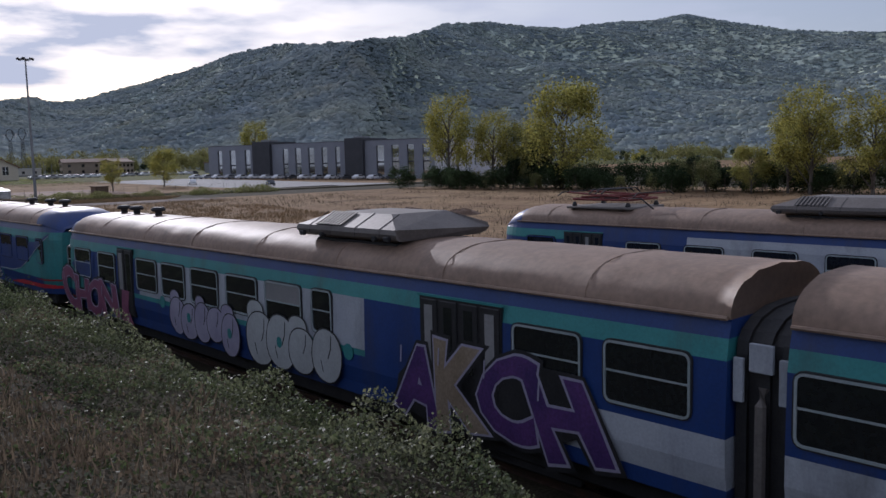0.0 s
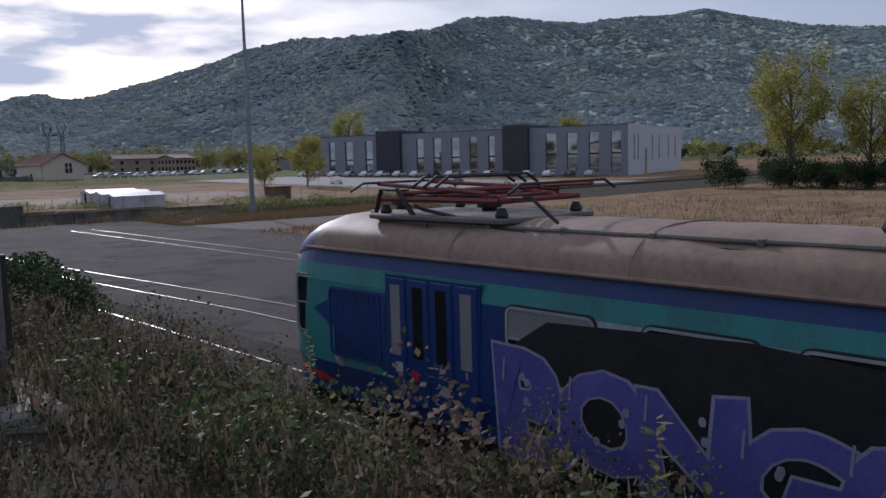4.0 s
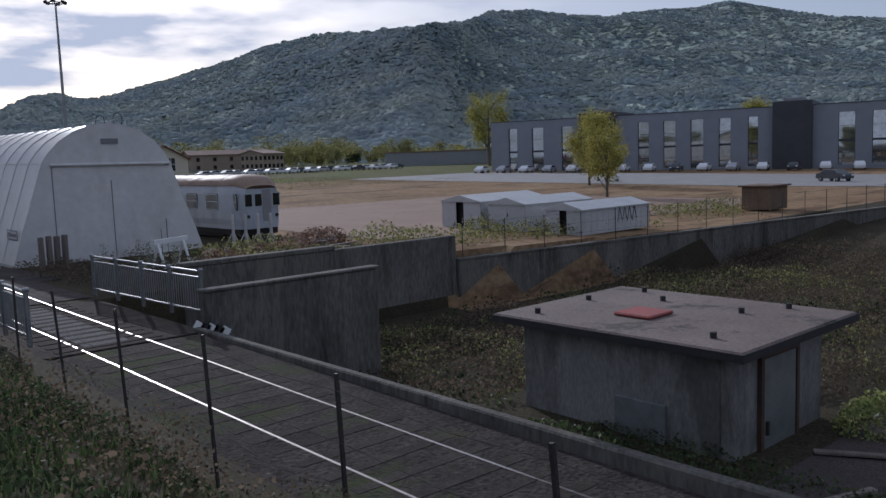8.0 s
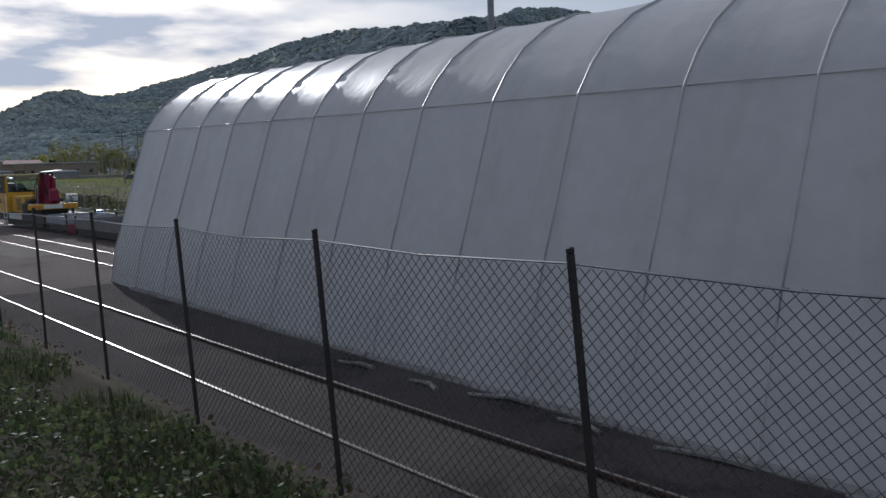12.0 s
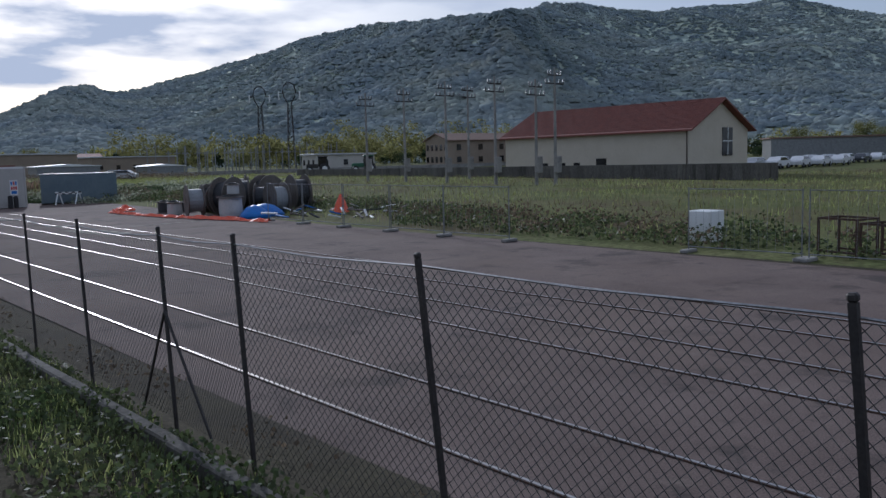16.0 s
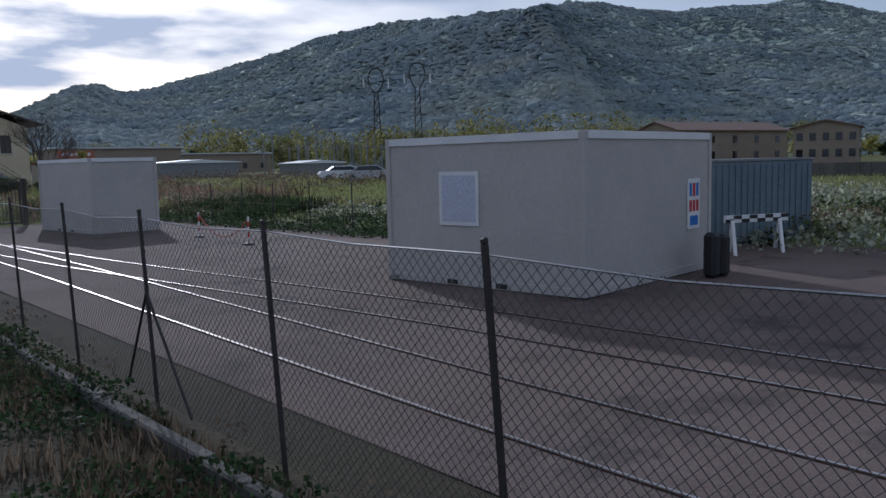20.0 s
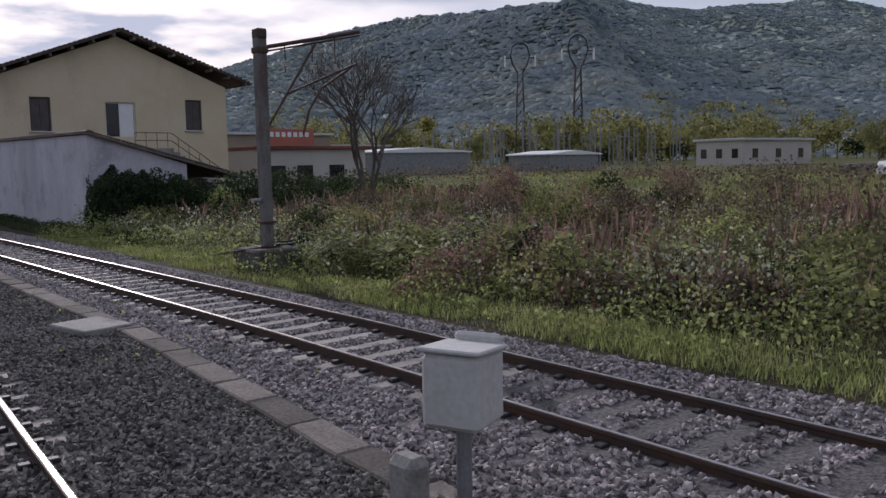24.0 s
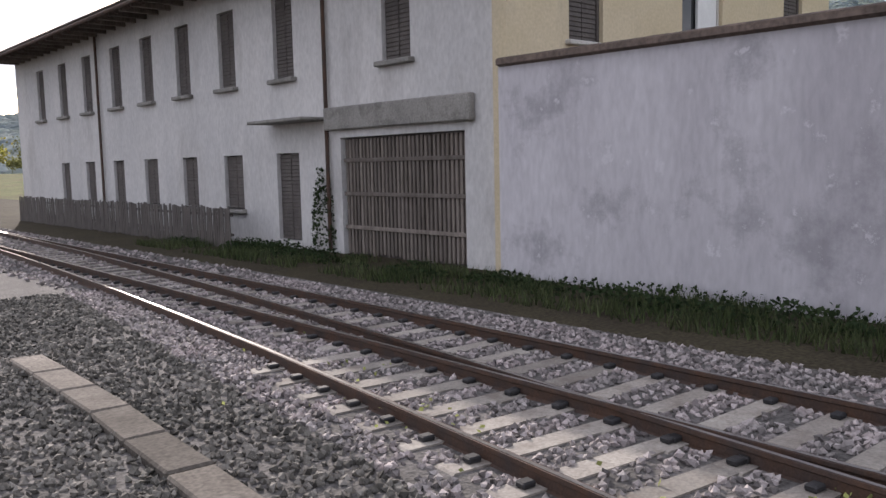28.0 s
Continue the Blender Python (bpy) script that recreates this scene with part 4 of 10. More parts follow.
def bellows(c, y, depth, sgn):
    """The gangway between two cars: an arched rubber hood with pale side plates and a pipe."""
    low = -0.42
    arch = [(0.2, 0.95), (W - 0.2, 0.95), (W - 0.2, 3.2)] + [(W / 2 + (W / 2 - 0.2) * math.cos(radians(a)) ** 0.8, 3.2 + 0.52 * math.sin(radians(a)) ** 0.85) for a in (15, 30, 50, 70)] + [(W / 2, 3.72)] + [(W / 2 - (W / 2 - 0.2) * math.cos(radians(a)) ** 0.8, 3.2 + 0.52 * math.sin(radians(a)) ** 0.85) for a in (70, 50, 30, 15)] + [(0.2, 3.2)]
    for k in range(5):
        o = 1 - 0.05 * (k % 2)
        y0_, y1_ = y + sgn * depth * k / 5, y + sgn * depth * (k + 1) / 5
        part("gangway_bellows", [extrude([(W / 2 + (px - W / 2) * o, (pz + (low if pz > 2 else 0)) * (0.99 if k % 2 else 1)) for px, pz in arch], min(y0_, y1_), max(y0_, y1_))], BLACK, c)
    for f, z0_, z1_, w in ((0.1, 2.25, 2.8, 0.13), (0.9, 2.2, 2.75, 0.13), (0.5, 2.6, 2.95, 0.3)):
        ya_ = y + sgn * depth * f
        part("gangway_plate", [cbox(0.1, 0.16, ya_ - w / 2, ya_ + w / 2, z0_, z1_, 0.01)], T_WHITE, c, "pale gangway plate")
    part("gangway_pipe", [tube([(0.12, y + sgn * depth * 0.5, 0.9), (0.12, y + sgn * depth * 0.5, 2.2), (0.2, y + sgn * depth * 0.5, 2.4)], 0.07, 8)], T_UNIT, c)


def splat(name, c, pts, material, x, label=""):
    """A flat coat of paint on the near side, as an outline in y and z."""
    v = [(x, y, z) for y, z in pts] + [(x + 0.003, y, z) for y, z in pts]
    n = len(pts)
    return part(name, [(v, [tuple(range(n)), tuple(range(n, 2 * n))[::-1]] + [(i, n + i, n + (i + 1) % n, (i + 1) % n) for i in range(n)])], material, c, label)


def oval(y, z, a, b, tilt=0.0, n=22, p=2.4):
    out = []
    for k in range(n):
        t = 2 * math.pi * k / n
        u = a * abs(math.cos(t)) ** (2 / p) * (1 if math.cos(t) > 0 else -1)
        w = b * abs(math.sin(t)) ** (2 / p) * (1 if math.sin(t) > 0 else -1)
        out.append((y - u * math.cos(tilt) + w * math.sin(tilt), z + u * math.sin(tilt) + w * math.cos(tilt)))
    return out


def line_paint(g, pts, w, material, x):
    """A sprayed stroke of width w along points in y and z."""
    for (a, b), (p, q) in zip(pts, pts[1:]):
        d = math.hypot(p - a, q - b) or 1
        u, v = -(q - b) / d * w / 2, (p - a) / d * w / 2
        splat("stroke", g, [(a + u, b + v), (p + u, q + v), (p - u, q - v), (a - u, b - v)], material, x)


def bubbles(c, y0, ya, yb, z0, z1, n, fill, edge, seed, label):
    """A throw-up of tall overlapping bubbles with dark outlines, small bubbles on top, dots and drips."""
    r = random.Random(seed)
    w = (yb - ya) / n
    zm, h = (z0 + z1) / 2, (z1 - z0) / 2
    g = splat("graffiti", c, oval(yb - y0 - w * 0.5, zm, w * 0.5, h * 0.8), fill, -0.031, label)
    for k in range(n):
        y, z = yb - y0 - (k + 0.5) * w + r.uniform(-0.1, 0.1) * w, zm + r.uniform(-0.12, 0.08)
        a, b, t = w * r.uniform(0.58, 0.74), h * r.uniform(0.72, 1.0), r.uniform(-0.22, 0.22)
        x = -0.034 - 0.012 * k / n
        if k % 2 == 0:
            s = r.uniform(0.3, 0.42)
            splat("outline", g, oval(y + a * 0.3, z + b * 0.95, w * s + 0.03, w * s * 0.8 + 0.03, 0, 18), edge, x + 0.006)
            splat("fill", g, oval(y + a * 0.3, z + b * 0.95, w * s, w * s * 0.8, 0, 18), fill, x + 0.005)
        splat("outline", g, oval(y, z, a + 0.032, b + 0.032, t, 26, 2.2), edge, x + 0.004)
        splat("fill", g, oval(y, z, a, b, t, 26, 2.2), fill, x + 0.002)
        if k % 3 == 1:
            splat("dot", g, oval(y + a * 0.1, z + r.uniform(-0.2, 0.2), 0.1, 0.12, 0, 12), T_TEAL, x)
        line_paint(g, [(y - a * 0.35, z + b * 0.8), (y - a * 0.3, z + b * 0.3), (y - a * 0.1, z - b * 0.1)], 0.028, edge, x)
        if r.random() < 0.6:
            line_paint(g, [(y + a * 0.4, z - b * 0.2), (y + a * 0.25, z - b * 0.65)], 0.022, edge, x)
    return g


GLYPHS = {}


def wild(c, y0, text, ya, yb, z0, z1, fills, edge, back, seed, label, fat=0.05, rim=0.05, lean=0.25, sharp=False, dots=None):
    """Fat spray-painted letters, each warped in its own way and overlapping, with an outline and an outer glow."""
    r = random.Random(seed)
    n = len(text)
    g = None
    w = (yb - ya) / n
    for k, ch in enumerate(text):
        left, right = yb - y0 - k * w + w * r.uniform(0.02, 0.14), yb - y0 - (k + 1) * w - w * r.uniform(0.02, 0.14)
        lo, hi = z0 + r.uniform(-0.06, 0.12), z1 + r.uniform(-0.14, 0.1)
        sh, tw, bow_ = r.uniform(-lean, lean), r.uniform(-0.12, 0.12), r.uniform(-0.08, 0.08)
        scale = (hi - lo) / 0.72
        box_ = None
        for layer, (m, off) in enumerate(((fills[k % len(fills)], fat), (edge, fat + rim / scale), (back, fat + 2.4 * rim / scale))):
            if m is None:
                continue
            key = ch, round(off, 3)
            if key not in GLYPHS:
                GLYPHS[key] = lettering(ch, 1.0, m, off, 0.001)
            me = GLYPHS[key].copy()
            me.materials.clear()
            me.materials.append(m)
            xs_, ys_ = [v.co.x for v in me.vertices], [v.co.y for v in me.vertices]
            if box_ is None:
                box_ = min(xs_), max(xs_), min(ys_), max(ys_)
            for v in me.vertices:
                u, q = (v.co.x - box_[0]) / (box_[1] - box_[0]), (v.co.y - box_[2]) / (box_[3] - box_[2])
                yy = left + (right - left) * u - sh * w * (q - 0.5) + 0.05 * w * math.sin(q * 6.0 + seed + k)
                zz = lo + (hi - lo) * q + tw * (u - 0.5) + bow_ * math.sin(math.pi * u)
                if sharp:
                    zz += 0.16 * (q - 0.5) * (abs(u - 0.5) * 2) * (1 if (k + (u > 0.5)) % 2 else -0.6)
                v.co = (-0.046 - 0.0016 * k + 0.0045 * layer - v.co.z * 0.5, yy, zz)
            ob = part("graffiti" if g is None else "letter" if layer == 0 else "outline", me, None, c if g is None else g, label if g is None else "")
            g = g or ob
        if dots is not None:
            for _ in range(3):
                splat("dot", g, oval(left + (right - left) * r.uniform(0.25, 0.75), lo + (hi - lo) * r.uniform(0.2, 0.8), 0.045, 0.055, 0, 10), dots, -0.062)
        line_paint(g, [(left + (right - left) * 0.12, hi - 0.12), (left + (right - left) * 0.1, hi - 0.42)], 0.03, edge if dots is None else dots, -0.062)
    return g


def paint_a(y, z):
    if z > 2.97:
        return 0
    if z > 2.7:
        return 1
    if y < 9.0:
        return 0 if z > 1.72 else 2 if z > 1.05 else 0
    if y < 12.2:
        return 0
    if y < 22.6:
        return 2 if z > 1.72 else 1 if z > 1.6 else 0
    if y < 26.6:
        return 0 if z > 1.72 else 1 if z > 1.6 else 0
    return 1 if z > 1.3 else 0


def paint_d(y, z):
    if z > 2.97:
        return 0
    if y < 30.8:
        return 1 if z > 1.2 else 0
    if y < 35.6:
        return 1 if z > 1.3 else 0
    if z > 2.7:
        return 1
    if y < 37:
        return 0 if z > 1.35 or z < 1.05 else 1
    if y < 48.7:
        return 2 if z > 1.72 else 1 if z > 1.6 else 0
    return 0


def paint_c(y, z):
    if z > 2.97:
        return 0
    if y > 77.9:
        return 1 if z > 1.2 else 0
    if z > 2.7:
        return 1
    if y > 75.9:
        return 1 if z > 1.3 else 0
    if y > 72.5:
        return 0
    if y > 62.4:
        return 2 if z > 1.72 else 1 if z > 1.6 else 0
    return 0


PALE = "grimy blue, teal and grey electric railcar covered in graffiti"
ca = coach(PALE, 5.0, 28.9, 9.12, 8.98, -1.2, paint_a,
           [(5.47, 6.8, "two"), (7.2, 8.5, "two"), (13.27, 13.96, "narrow"), (14.34, 15.74, "half"), (16.1, 17.5, "two"), (17.9, 19.3, "two"), (19.65, 21.0, "two"), (21.3, 22.63, "two"), (24.15, 25.46, "two"), (26.08, 27.44, "two"), (27.75, 28.3, "narrow")],
           [(8.73, 10.64, "dark"), (22.87, 23.94, "dark")], cab1=True)
roof_unit(ca, 6.5, 9.75, "dusty grey louvred air-conditioning unit")
for y in (19.2, 20.8, 21.8):
    roof_vent(ca, y)
cb = coach(PALE, -19.6, 4.25, 9.25, 9.12, -1.2, lambda y, z: paint_a(9.2 - y * 0 - 2.0, z) if y > -6 else paint_a(15, z), [(-17 + 1.8 * k, -15.65 + 1.8 * k, "two") for k in range(12)], [(-18.9, -17.2, "blue")])
bellows(cb, 23.85, 0.72, 1)
cd = coach(PALE, 29.9, 54.2, 8.96, 8.77, -1.12, paint_d,
           [(30.75, 31.4, "dark"), (32.2, 33.6, "dark"), (34.2, 35.6, "dark"), (36.95, 38.25, "half"), (38.6, 39.9, "blind"), (40.3, 41.6, "two"), (42.0, 43.3, "blind"), (43.75, 45.1, "two"), (45.5, 46.8, "half"), (47.2, 48.5, "two"), (50.9, 52.2, "half"), (52.5, 53.8, "half")],
           [(35.8, 36.9, "blue"), (48.8, 50.7, "blue")], cab0=True)
roof_unit(cd, 16.4, 20.1, "dusty grey louvred air-conditioning unit")
for y in (2.4, 4.0, 6.3):
    roof_vent(cd, y)
cc = coach(PALE, 55.1, 78.9, 8.76, 8.41, -0.97, paint_c,
           [(55.4, 56.8, "half"), (57.2, 58.6, "half"), (61.0, 62.35, "blind"), (62.8, 64.15, "two"), (64.5, 65.9, "half"), (66.4, 67.8, "half"), (68.2, 69.6, "two"), (70.0, 71.35, "two"), (72.0, 73.4, "half"), (75.98, 77.3, "grille"), (77.75, 78.35, "cab")],
           [(58.85, 60.75, "blue"), (73.87, 75.84, "blue")], cab1=True)
bellows(cc, 0.02, 0.85, -1)
roof_unit(cc, 10.6, 13.9, "dusty grey louvred air-conditioning unit")
pantograph(cc, 2.5, 5.0)
pantograph(cc, 18.9, 21.4)
conduit = part("roof_conduit", [tube([(0.72, 21.9, 3.8), (0.56, 21.5, 3.7), (0.5, 20.8, 3.67), (0.5, 3.0, 3.67)], 0.032, 7)], T_UNIT, cc, "dusty steel conduit along the roof")
for k in range(14):
    part("clamp", [cbox(0.45, 0.55, 3.4 + 1.3 * k, 3.48 + 1.3 * k, 3.54, 3.71, 0.01)], T_UNIT, conduit)
part("roof_cable", [tube([(0.95, 2.5, TOP - 0.02), (0.5, 4.0, TOP - 0.15), (0.42, 9, TOP - 0.2), (0.42, 18, TOP - 0.2), (0.6, 20.5, TOP + 0.1), (0.8, 21.2, TOP + 0.2)], 0.03, 6)], BLACK, cc)
part("roof_cable", [tube([(0.5, 20.6, TOP - 0.02), (0.5, 21.0, TOP + 0.4), (0.6, 21.5, TOP + 0.4), (0.7, 21.8, TOP - 0.05)], 0.04, 6)], BLACK, cc)
for y in (20.2, 22.3, 3.2):
    part("insulator", [moved(lathe([(0.12, 0), (0.12, 0.12), (0.2, 0.14), (0.2, 0.2), (0.1, 0.24), (0.12, 0.4)], 12), Matrix.Translation((W / 2 + 0.3, y, TOP - 0.06)))], BLACK, cc)
# cab front of the last car
for x in (0.62, 1.75):
    wf = part("front_window", [box(x, x + 0.85, 23.79, 23.86, 1.95, 2.85)], T_FRAME, cc)
    part("pane", [box(x + 0.06, x + 0.79, 23.86, 23.87, 2.01, 2.79)], DARKGLASS, wf)
part("coupler_box", [cbox(0.9, 1.9, 23.7, 24.2, 2.75 - 2.0, 1.05, 0.05)], BLACK, cc)
# graffiti
splat("paint_cloud", ca, oval(4.1, 1.45, 2.2, 0.66, 0.1), DARKSPRAY, -0.03, "black sprayed ground")
wild(ca, 5.0, "AKCH", 7.0, 11.2, 0.8, 2.12, [PURPLE, TAN, PURPLE, PURPLE], LILAC, DARKSPRAY, 3, "angular purple and tan spray-painted letters", 0.045, 0.045, 0.6, True)
bubbles(ca, 5.0, 13.1, 16.4, 0.8, 1.98, 4, PALEGRAY, DARKSPRAY, 5, "pale grey bubble piece with black outlines")
bubbles(ca, 5.0, 17.0, 20.4, 0.85, 1.95, 5, LILAC, DARKSPRAY, 6, "lilac bubble piece with black outlines")
for y, z in ((7.75, 1.62), (16.0, 1.68)):
    splat("paint_dot", ca, oval(y, z, 0.16, 0.16, 0, 16, 2.0), T_TEAL, -0.02, "round teal paint dot")
wild(ca, 5.0, "CHON", 24.1, 28.5, 0.75, 1.95, [PINK], LILAC, DARKSPRAY, 9, "pink angular spray-painted letters", 0.04, 0.035, 0.5, True)
splat("paint_shard", ca, [(18.75, 0.85), (18.65, 1.75), (18.15, 1.75), (18.25, 1.2), (17.9, 0.8)], PINK, -0.045, "pink painted shard on the door")
splat("paint_cloud", cd, oval(9.6, 1.3, 2.6, 0.62), LILAC, -0.03, "lilac sprayed ground")
wild(cd, 29.9, "DEFE", 37.3, 41.7, 0.7, 1.98, [SKYBLUE], DARKSPRAY, None, 12, "light blue blocky spray-painted letters", 0.05, 0.03, 0.2, False)
splat("paint_cloud", cd, oval(12.7, 1.2, 1.0, 0.5), LILAC, -0.03, "lilac sprayed ground")
for k in range(9):
    splat("paint_bubble", cd, oval(11.9 + 0.19 * k, 1.25 + 0.3 * math.sin(k * 2.1), 0.11 + 0.03 * (k % 3), 0.11 + 0.03 * (k % 3), 0, 14, 2.0), (PALEGRAY, T_BLUE, LILAC)[k % 3], -0.034 - 0.001 * k, "small painted bubble")
splat("paint_cloud", cd, oval(16.3, 1.35, 2.55, 0.75), LILAC, -0.03, "lilac sprayed ground")
wild(cd, 29.9, "UARD", 43.7, 48.5, 0.65, 2.1, [AQUA], DARKSPRAY, None, 15, "aqua blue fat spray-painted letters", 0.055, 0.045, 0.12, False)
splat("paint_cloud", cd, oval(22.2, 1.25, 2.2, 0.6), DARKSPRAY, -0.03, "dark sprayed ground")
wild(cd, 29.9, "MSA", 51.0, 54.1, 0.75, 1.9, [GREYGREEN], DARKSPRAY, PALEGRAY, 16, "grey-green spray-painted letters with dark outlines", 0.03, 0.03, 0.35, True)
wild(cd, 29.9, "O", 49.3, 50.8, 0.8, 1.75, [GREYGREEN], DARKSPRAY, None, 18, "grey-green painted loop on the door", 0.05, 0.04)
splat("paint_cloud", cc, oval(2.2, 1.35, 2.0, 0.62), PALEGRAY, -0.03, "grey sprayed ground")
wild(cc, 55.1, "PBO", 55.4, 58.9, 0.7, 2.0, [GREYGREEN, TAN, GREYGREEN], DARKSPRAY, None, 17, "grey-green and tan rounded spray-painted letters", 0.045, 0.035, 0.25, False)
splat("paint_cloud", cc, oval(8.6, 1.5, 3.4, 0.75, 0.05), CRIMSON, -0.031, "crimson sprayed ground")
wild(cc, 55.1, "CRACK", 60.8, 67.0, 0.75, 2.1, [LIME, GREENY], DARKSPRAY, None, 20, "green and yellow spray-painted letters", 0.035, 0.03, 0.25, True)
splat("paint_cloud", cc, [(12.5, 1.05), (12.6, 2.0), (13.4, 2.62), (15.0, 2.72), (17.6, 2.6), (18.4, 2.1), (18.2, 1.0)], DARKSPRAY, -0.031, "black sprayed ground")
wild(cc, 55.1, "BONGO", 68.1, 73.4, 0.8, 2.08, [VIOLET], LILAC, None, 22, "blue-violet spray-painted letters with pale edges", 0.05, 0.036, 0.15, False, LILAC)
tag = lettering("OtDS", 0.26, PALEGRAY, 0.008, 0.001)
for v in tag.vertices:
    v.co = (-0.05 - v.co.z, 8.55 - v.co.x, 2.02 + v.co.y)
part("tag_lettering", tag, None, cc, "small white handwritten tag")
for c_, L_, far in ((ca, 23.9, True), (cd, 24.3, False), (cc, 23.8, True)):
    cab_livery(c_, L_, far)
for y, z, m_ in ((20.35, 1.5, T_WHITE), (20.0, 1.42, T_RED), (19.35, 1.3, LILAC), (4.9, 1.5, PALEGRAY)):
    splat("sticker", cc, [(y, z), (y + 0.16, z), (y + 0.16, z + 0.15), (y, z + 0.15)], m_, -0.04, "small sticker on the door")
splat("round_emblem", cc, oval(21.95, 1.5, 0.17, 0.17, 0, 18, 2.0), T_WHITE, 0.0, "round white emblem as a plain disc")
# second train behind
cf = coach("blue, teal and white electric railcar with a grey roof", -16, 21.3, 22.3, 22.1, -1.0 - 0.45, lambda y, z: 0 if z > 2.97 else 1 if z > 2.85 or y > 17 and z > 2.6 else 2 if y < 13.6 and z > 1.3 else 0, [(18.6, 19.9, "dark"), (14.4, 15.66, "two"), (12.28, 13.56, "two"), (10.1, 11.39, "two"), (8.07, 9.34, "two"), (6.0, 7.3, "two"), (4.0, 5.3, "two")], [(16.6, 18.2, "dark")], cab1=True)
roof_unit(cf, 22.0, 27.0, "dusty grey louvred air-conditioning unit")
pantograph(cf, 32.0, 34.2)

# ---- bank of brambles below the line ----
def levels(x, y):
    cx, fx, yd, fd, ff, ow = (along(t, y) for t in (CAM_X, FENCE_X, YARD, FIELD, FENCE_FOOT, OWN_BED))
    z = np.where(x < cx + 1.6, ow, ow + (ff - ow) * np.clip((x - cx - 1.6) / (fx - cx - 1.6), 0, 1))
    z = np.where(x > fx, ff + (yd - ff) * np.clip(x - fx, 0, 1), z)
    z = np.where(x > 26, yd + (fd - yd) * np.clip((x - 26) / 19, 0, 1), z)
    z = z - np.interp(y, [164, 173, 190, 215, 230], [0, 0.22, 0.3, 0.15, 0]) * np.interp(x, [9.8, 11.4, 21, 24], [0, 1, 1, 0])
    pit = (y > 143.2) & (y < 159.6 - 0.1214 * np.clip(x - 26.6, 0, None)) & (x > 11.2)
    near = (y > 138.2) & (y <= 143.2) & (x > 15.6) & (x < 33)
    z = np.where(near, yd - 2.4 * np.clip((33 - x) / 4, 0, 1), z)
    return np.where(pit, yd - 2.4 * np.clip((x - 11.2) / 0.4, 0, 1) * np.clip((75 - x) / 30, 0, 1), z)


def bank(rng, n, y0=-14.0, y1=98.0, hmax=1.0, x1=8.1, x0=0.6):
    y = rng.uniform(y0, y1, n)
    x = rng.uniform(x0, x1, n)
    base = levels(x, y)
    hump = np.array([noise.noise(Vector((a * 0.5, b * 0.35, 0))) for a, b in zip(x, y)])
    small = np.array([noise.noise(Vector((a * 1.5, b * 1.3, 7))) for a, b in zip(x, y)])
    lift = np.clip(0.42 + hump * 1.5 + small * 0.75, 0.05, 1.5) * hmax * np.clip((x - 0.2) / 3.0, 0.25, 1)
    z = base + lift * rng.uniform(0, 1.0, n) ** 0.35 + rng.uniform(0, 0.05, n)
    return np.stack([x, y, z], 1)


# strip nearest the train gets the paler leaves, coloured as if lit
scatter("bramble_leaves", 150000, lambda r, n: bank(r, n, -14, 34, 0.68, 7.9, 3.6), 0.055, LEAFLIT, "dense brambles with glossy leaves, coloured paler as the lit ridge of the bank", "brambles", 1)
scatter("bramble_leaves", 60000, lambda r, n: bank(r, n, -14, 40, 0.62, 7.9, 0.6), 0.055, LEAF, "green brambles on the bank", "brambles", 11)
scatter("bramble_leaves", 60000, lambda r, n: bank(r, n, -14, 40, 0.75, 5.0, 0.6), 0.05, LEAFDRY, "brown brambles on the upper bank", "brambles", 12)
scatter("bramble_leaves", 80000, lambda r, n: bank(r, n, 22, 98, 1.2), 0.06, LEAFDARK, "dark tangled brambles on the bank", "brambles", 2)
scatter("dry_weeds", 130000, lambda r, n: bank(r, n, 34, 100, 1.3), 0.04, LEAFDRY, "dry seed heads and brown leaves on the bank", "weeds", 13)
scatter("dry_weeds", 36000, lambda r, n: bank(r, n, 42, 100, 0.9), 0.26, LEAFDRY, "dry brown weeds on the bank", "weeds", 3, True)
scatter("dry_weeds", 16000, lambda r, n: bank(r, n, -14, 20, 0.8, 3.2), 0.14, LEAFDRY, "dry brown weeds on the bank", "weeds", 4, True)

def stalk(x, y, h, seed, leaf=0.1, material=None, label="tall weed with pale leaves up its stem on the bank", group="tall weeds on the bank", spread=1.0):
    """A tall upright weed with small pale leaves up its stem."""
    r = random.Random(seed)
    t = thing("tall_weed", label, "weed", pose(x, y, level(x, y)), group)
    part("stem", [tube([(0, 0, 0), (r.uniform(-0.05, 0.05), r.uniform(-0.05, 0.05), h * 0.5), (r.uniform(-0.1, 0.1), r.uniform(-0.1, 0.1), h)], 0.012, 5, 0.004)], BARK, t)
    g = np.random.default_rng(seed)
    q = []
    for k in range(90):
        z = h * (0.35 + 0.65 * g.uniform())
        a, s = g.uniform(0, 6.28), leaf * g.uniform(0.5, 1.2)
        d, e = Vector((math.cos(a), math.sin(a), g.uniform(-0.3, 0.6))), Vector((-math.sin(a), math.cos(a), 0))
        p = Vector((math.cos(a), math.sin(a), 0)) * (spread - 1) * g.uniform(0, 0.5) + Vector((0, 0, z))
        q += [tuple(p), tuple(p + d * s * 0.5 + e * s * 0.25), tuple(p + d * s), tuple(p + d * s * 0.5 - e * s * 0.25)]
    part("leaves", [(q, [(4 * k, 4 * k + 1, 4 * k + 2, 4 * k + 3) for k in range(90)])], material or LEAFOLIVE, t)


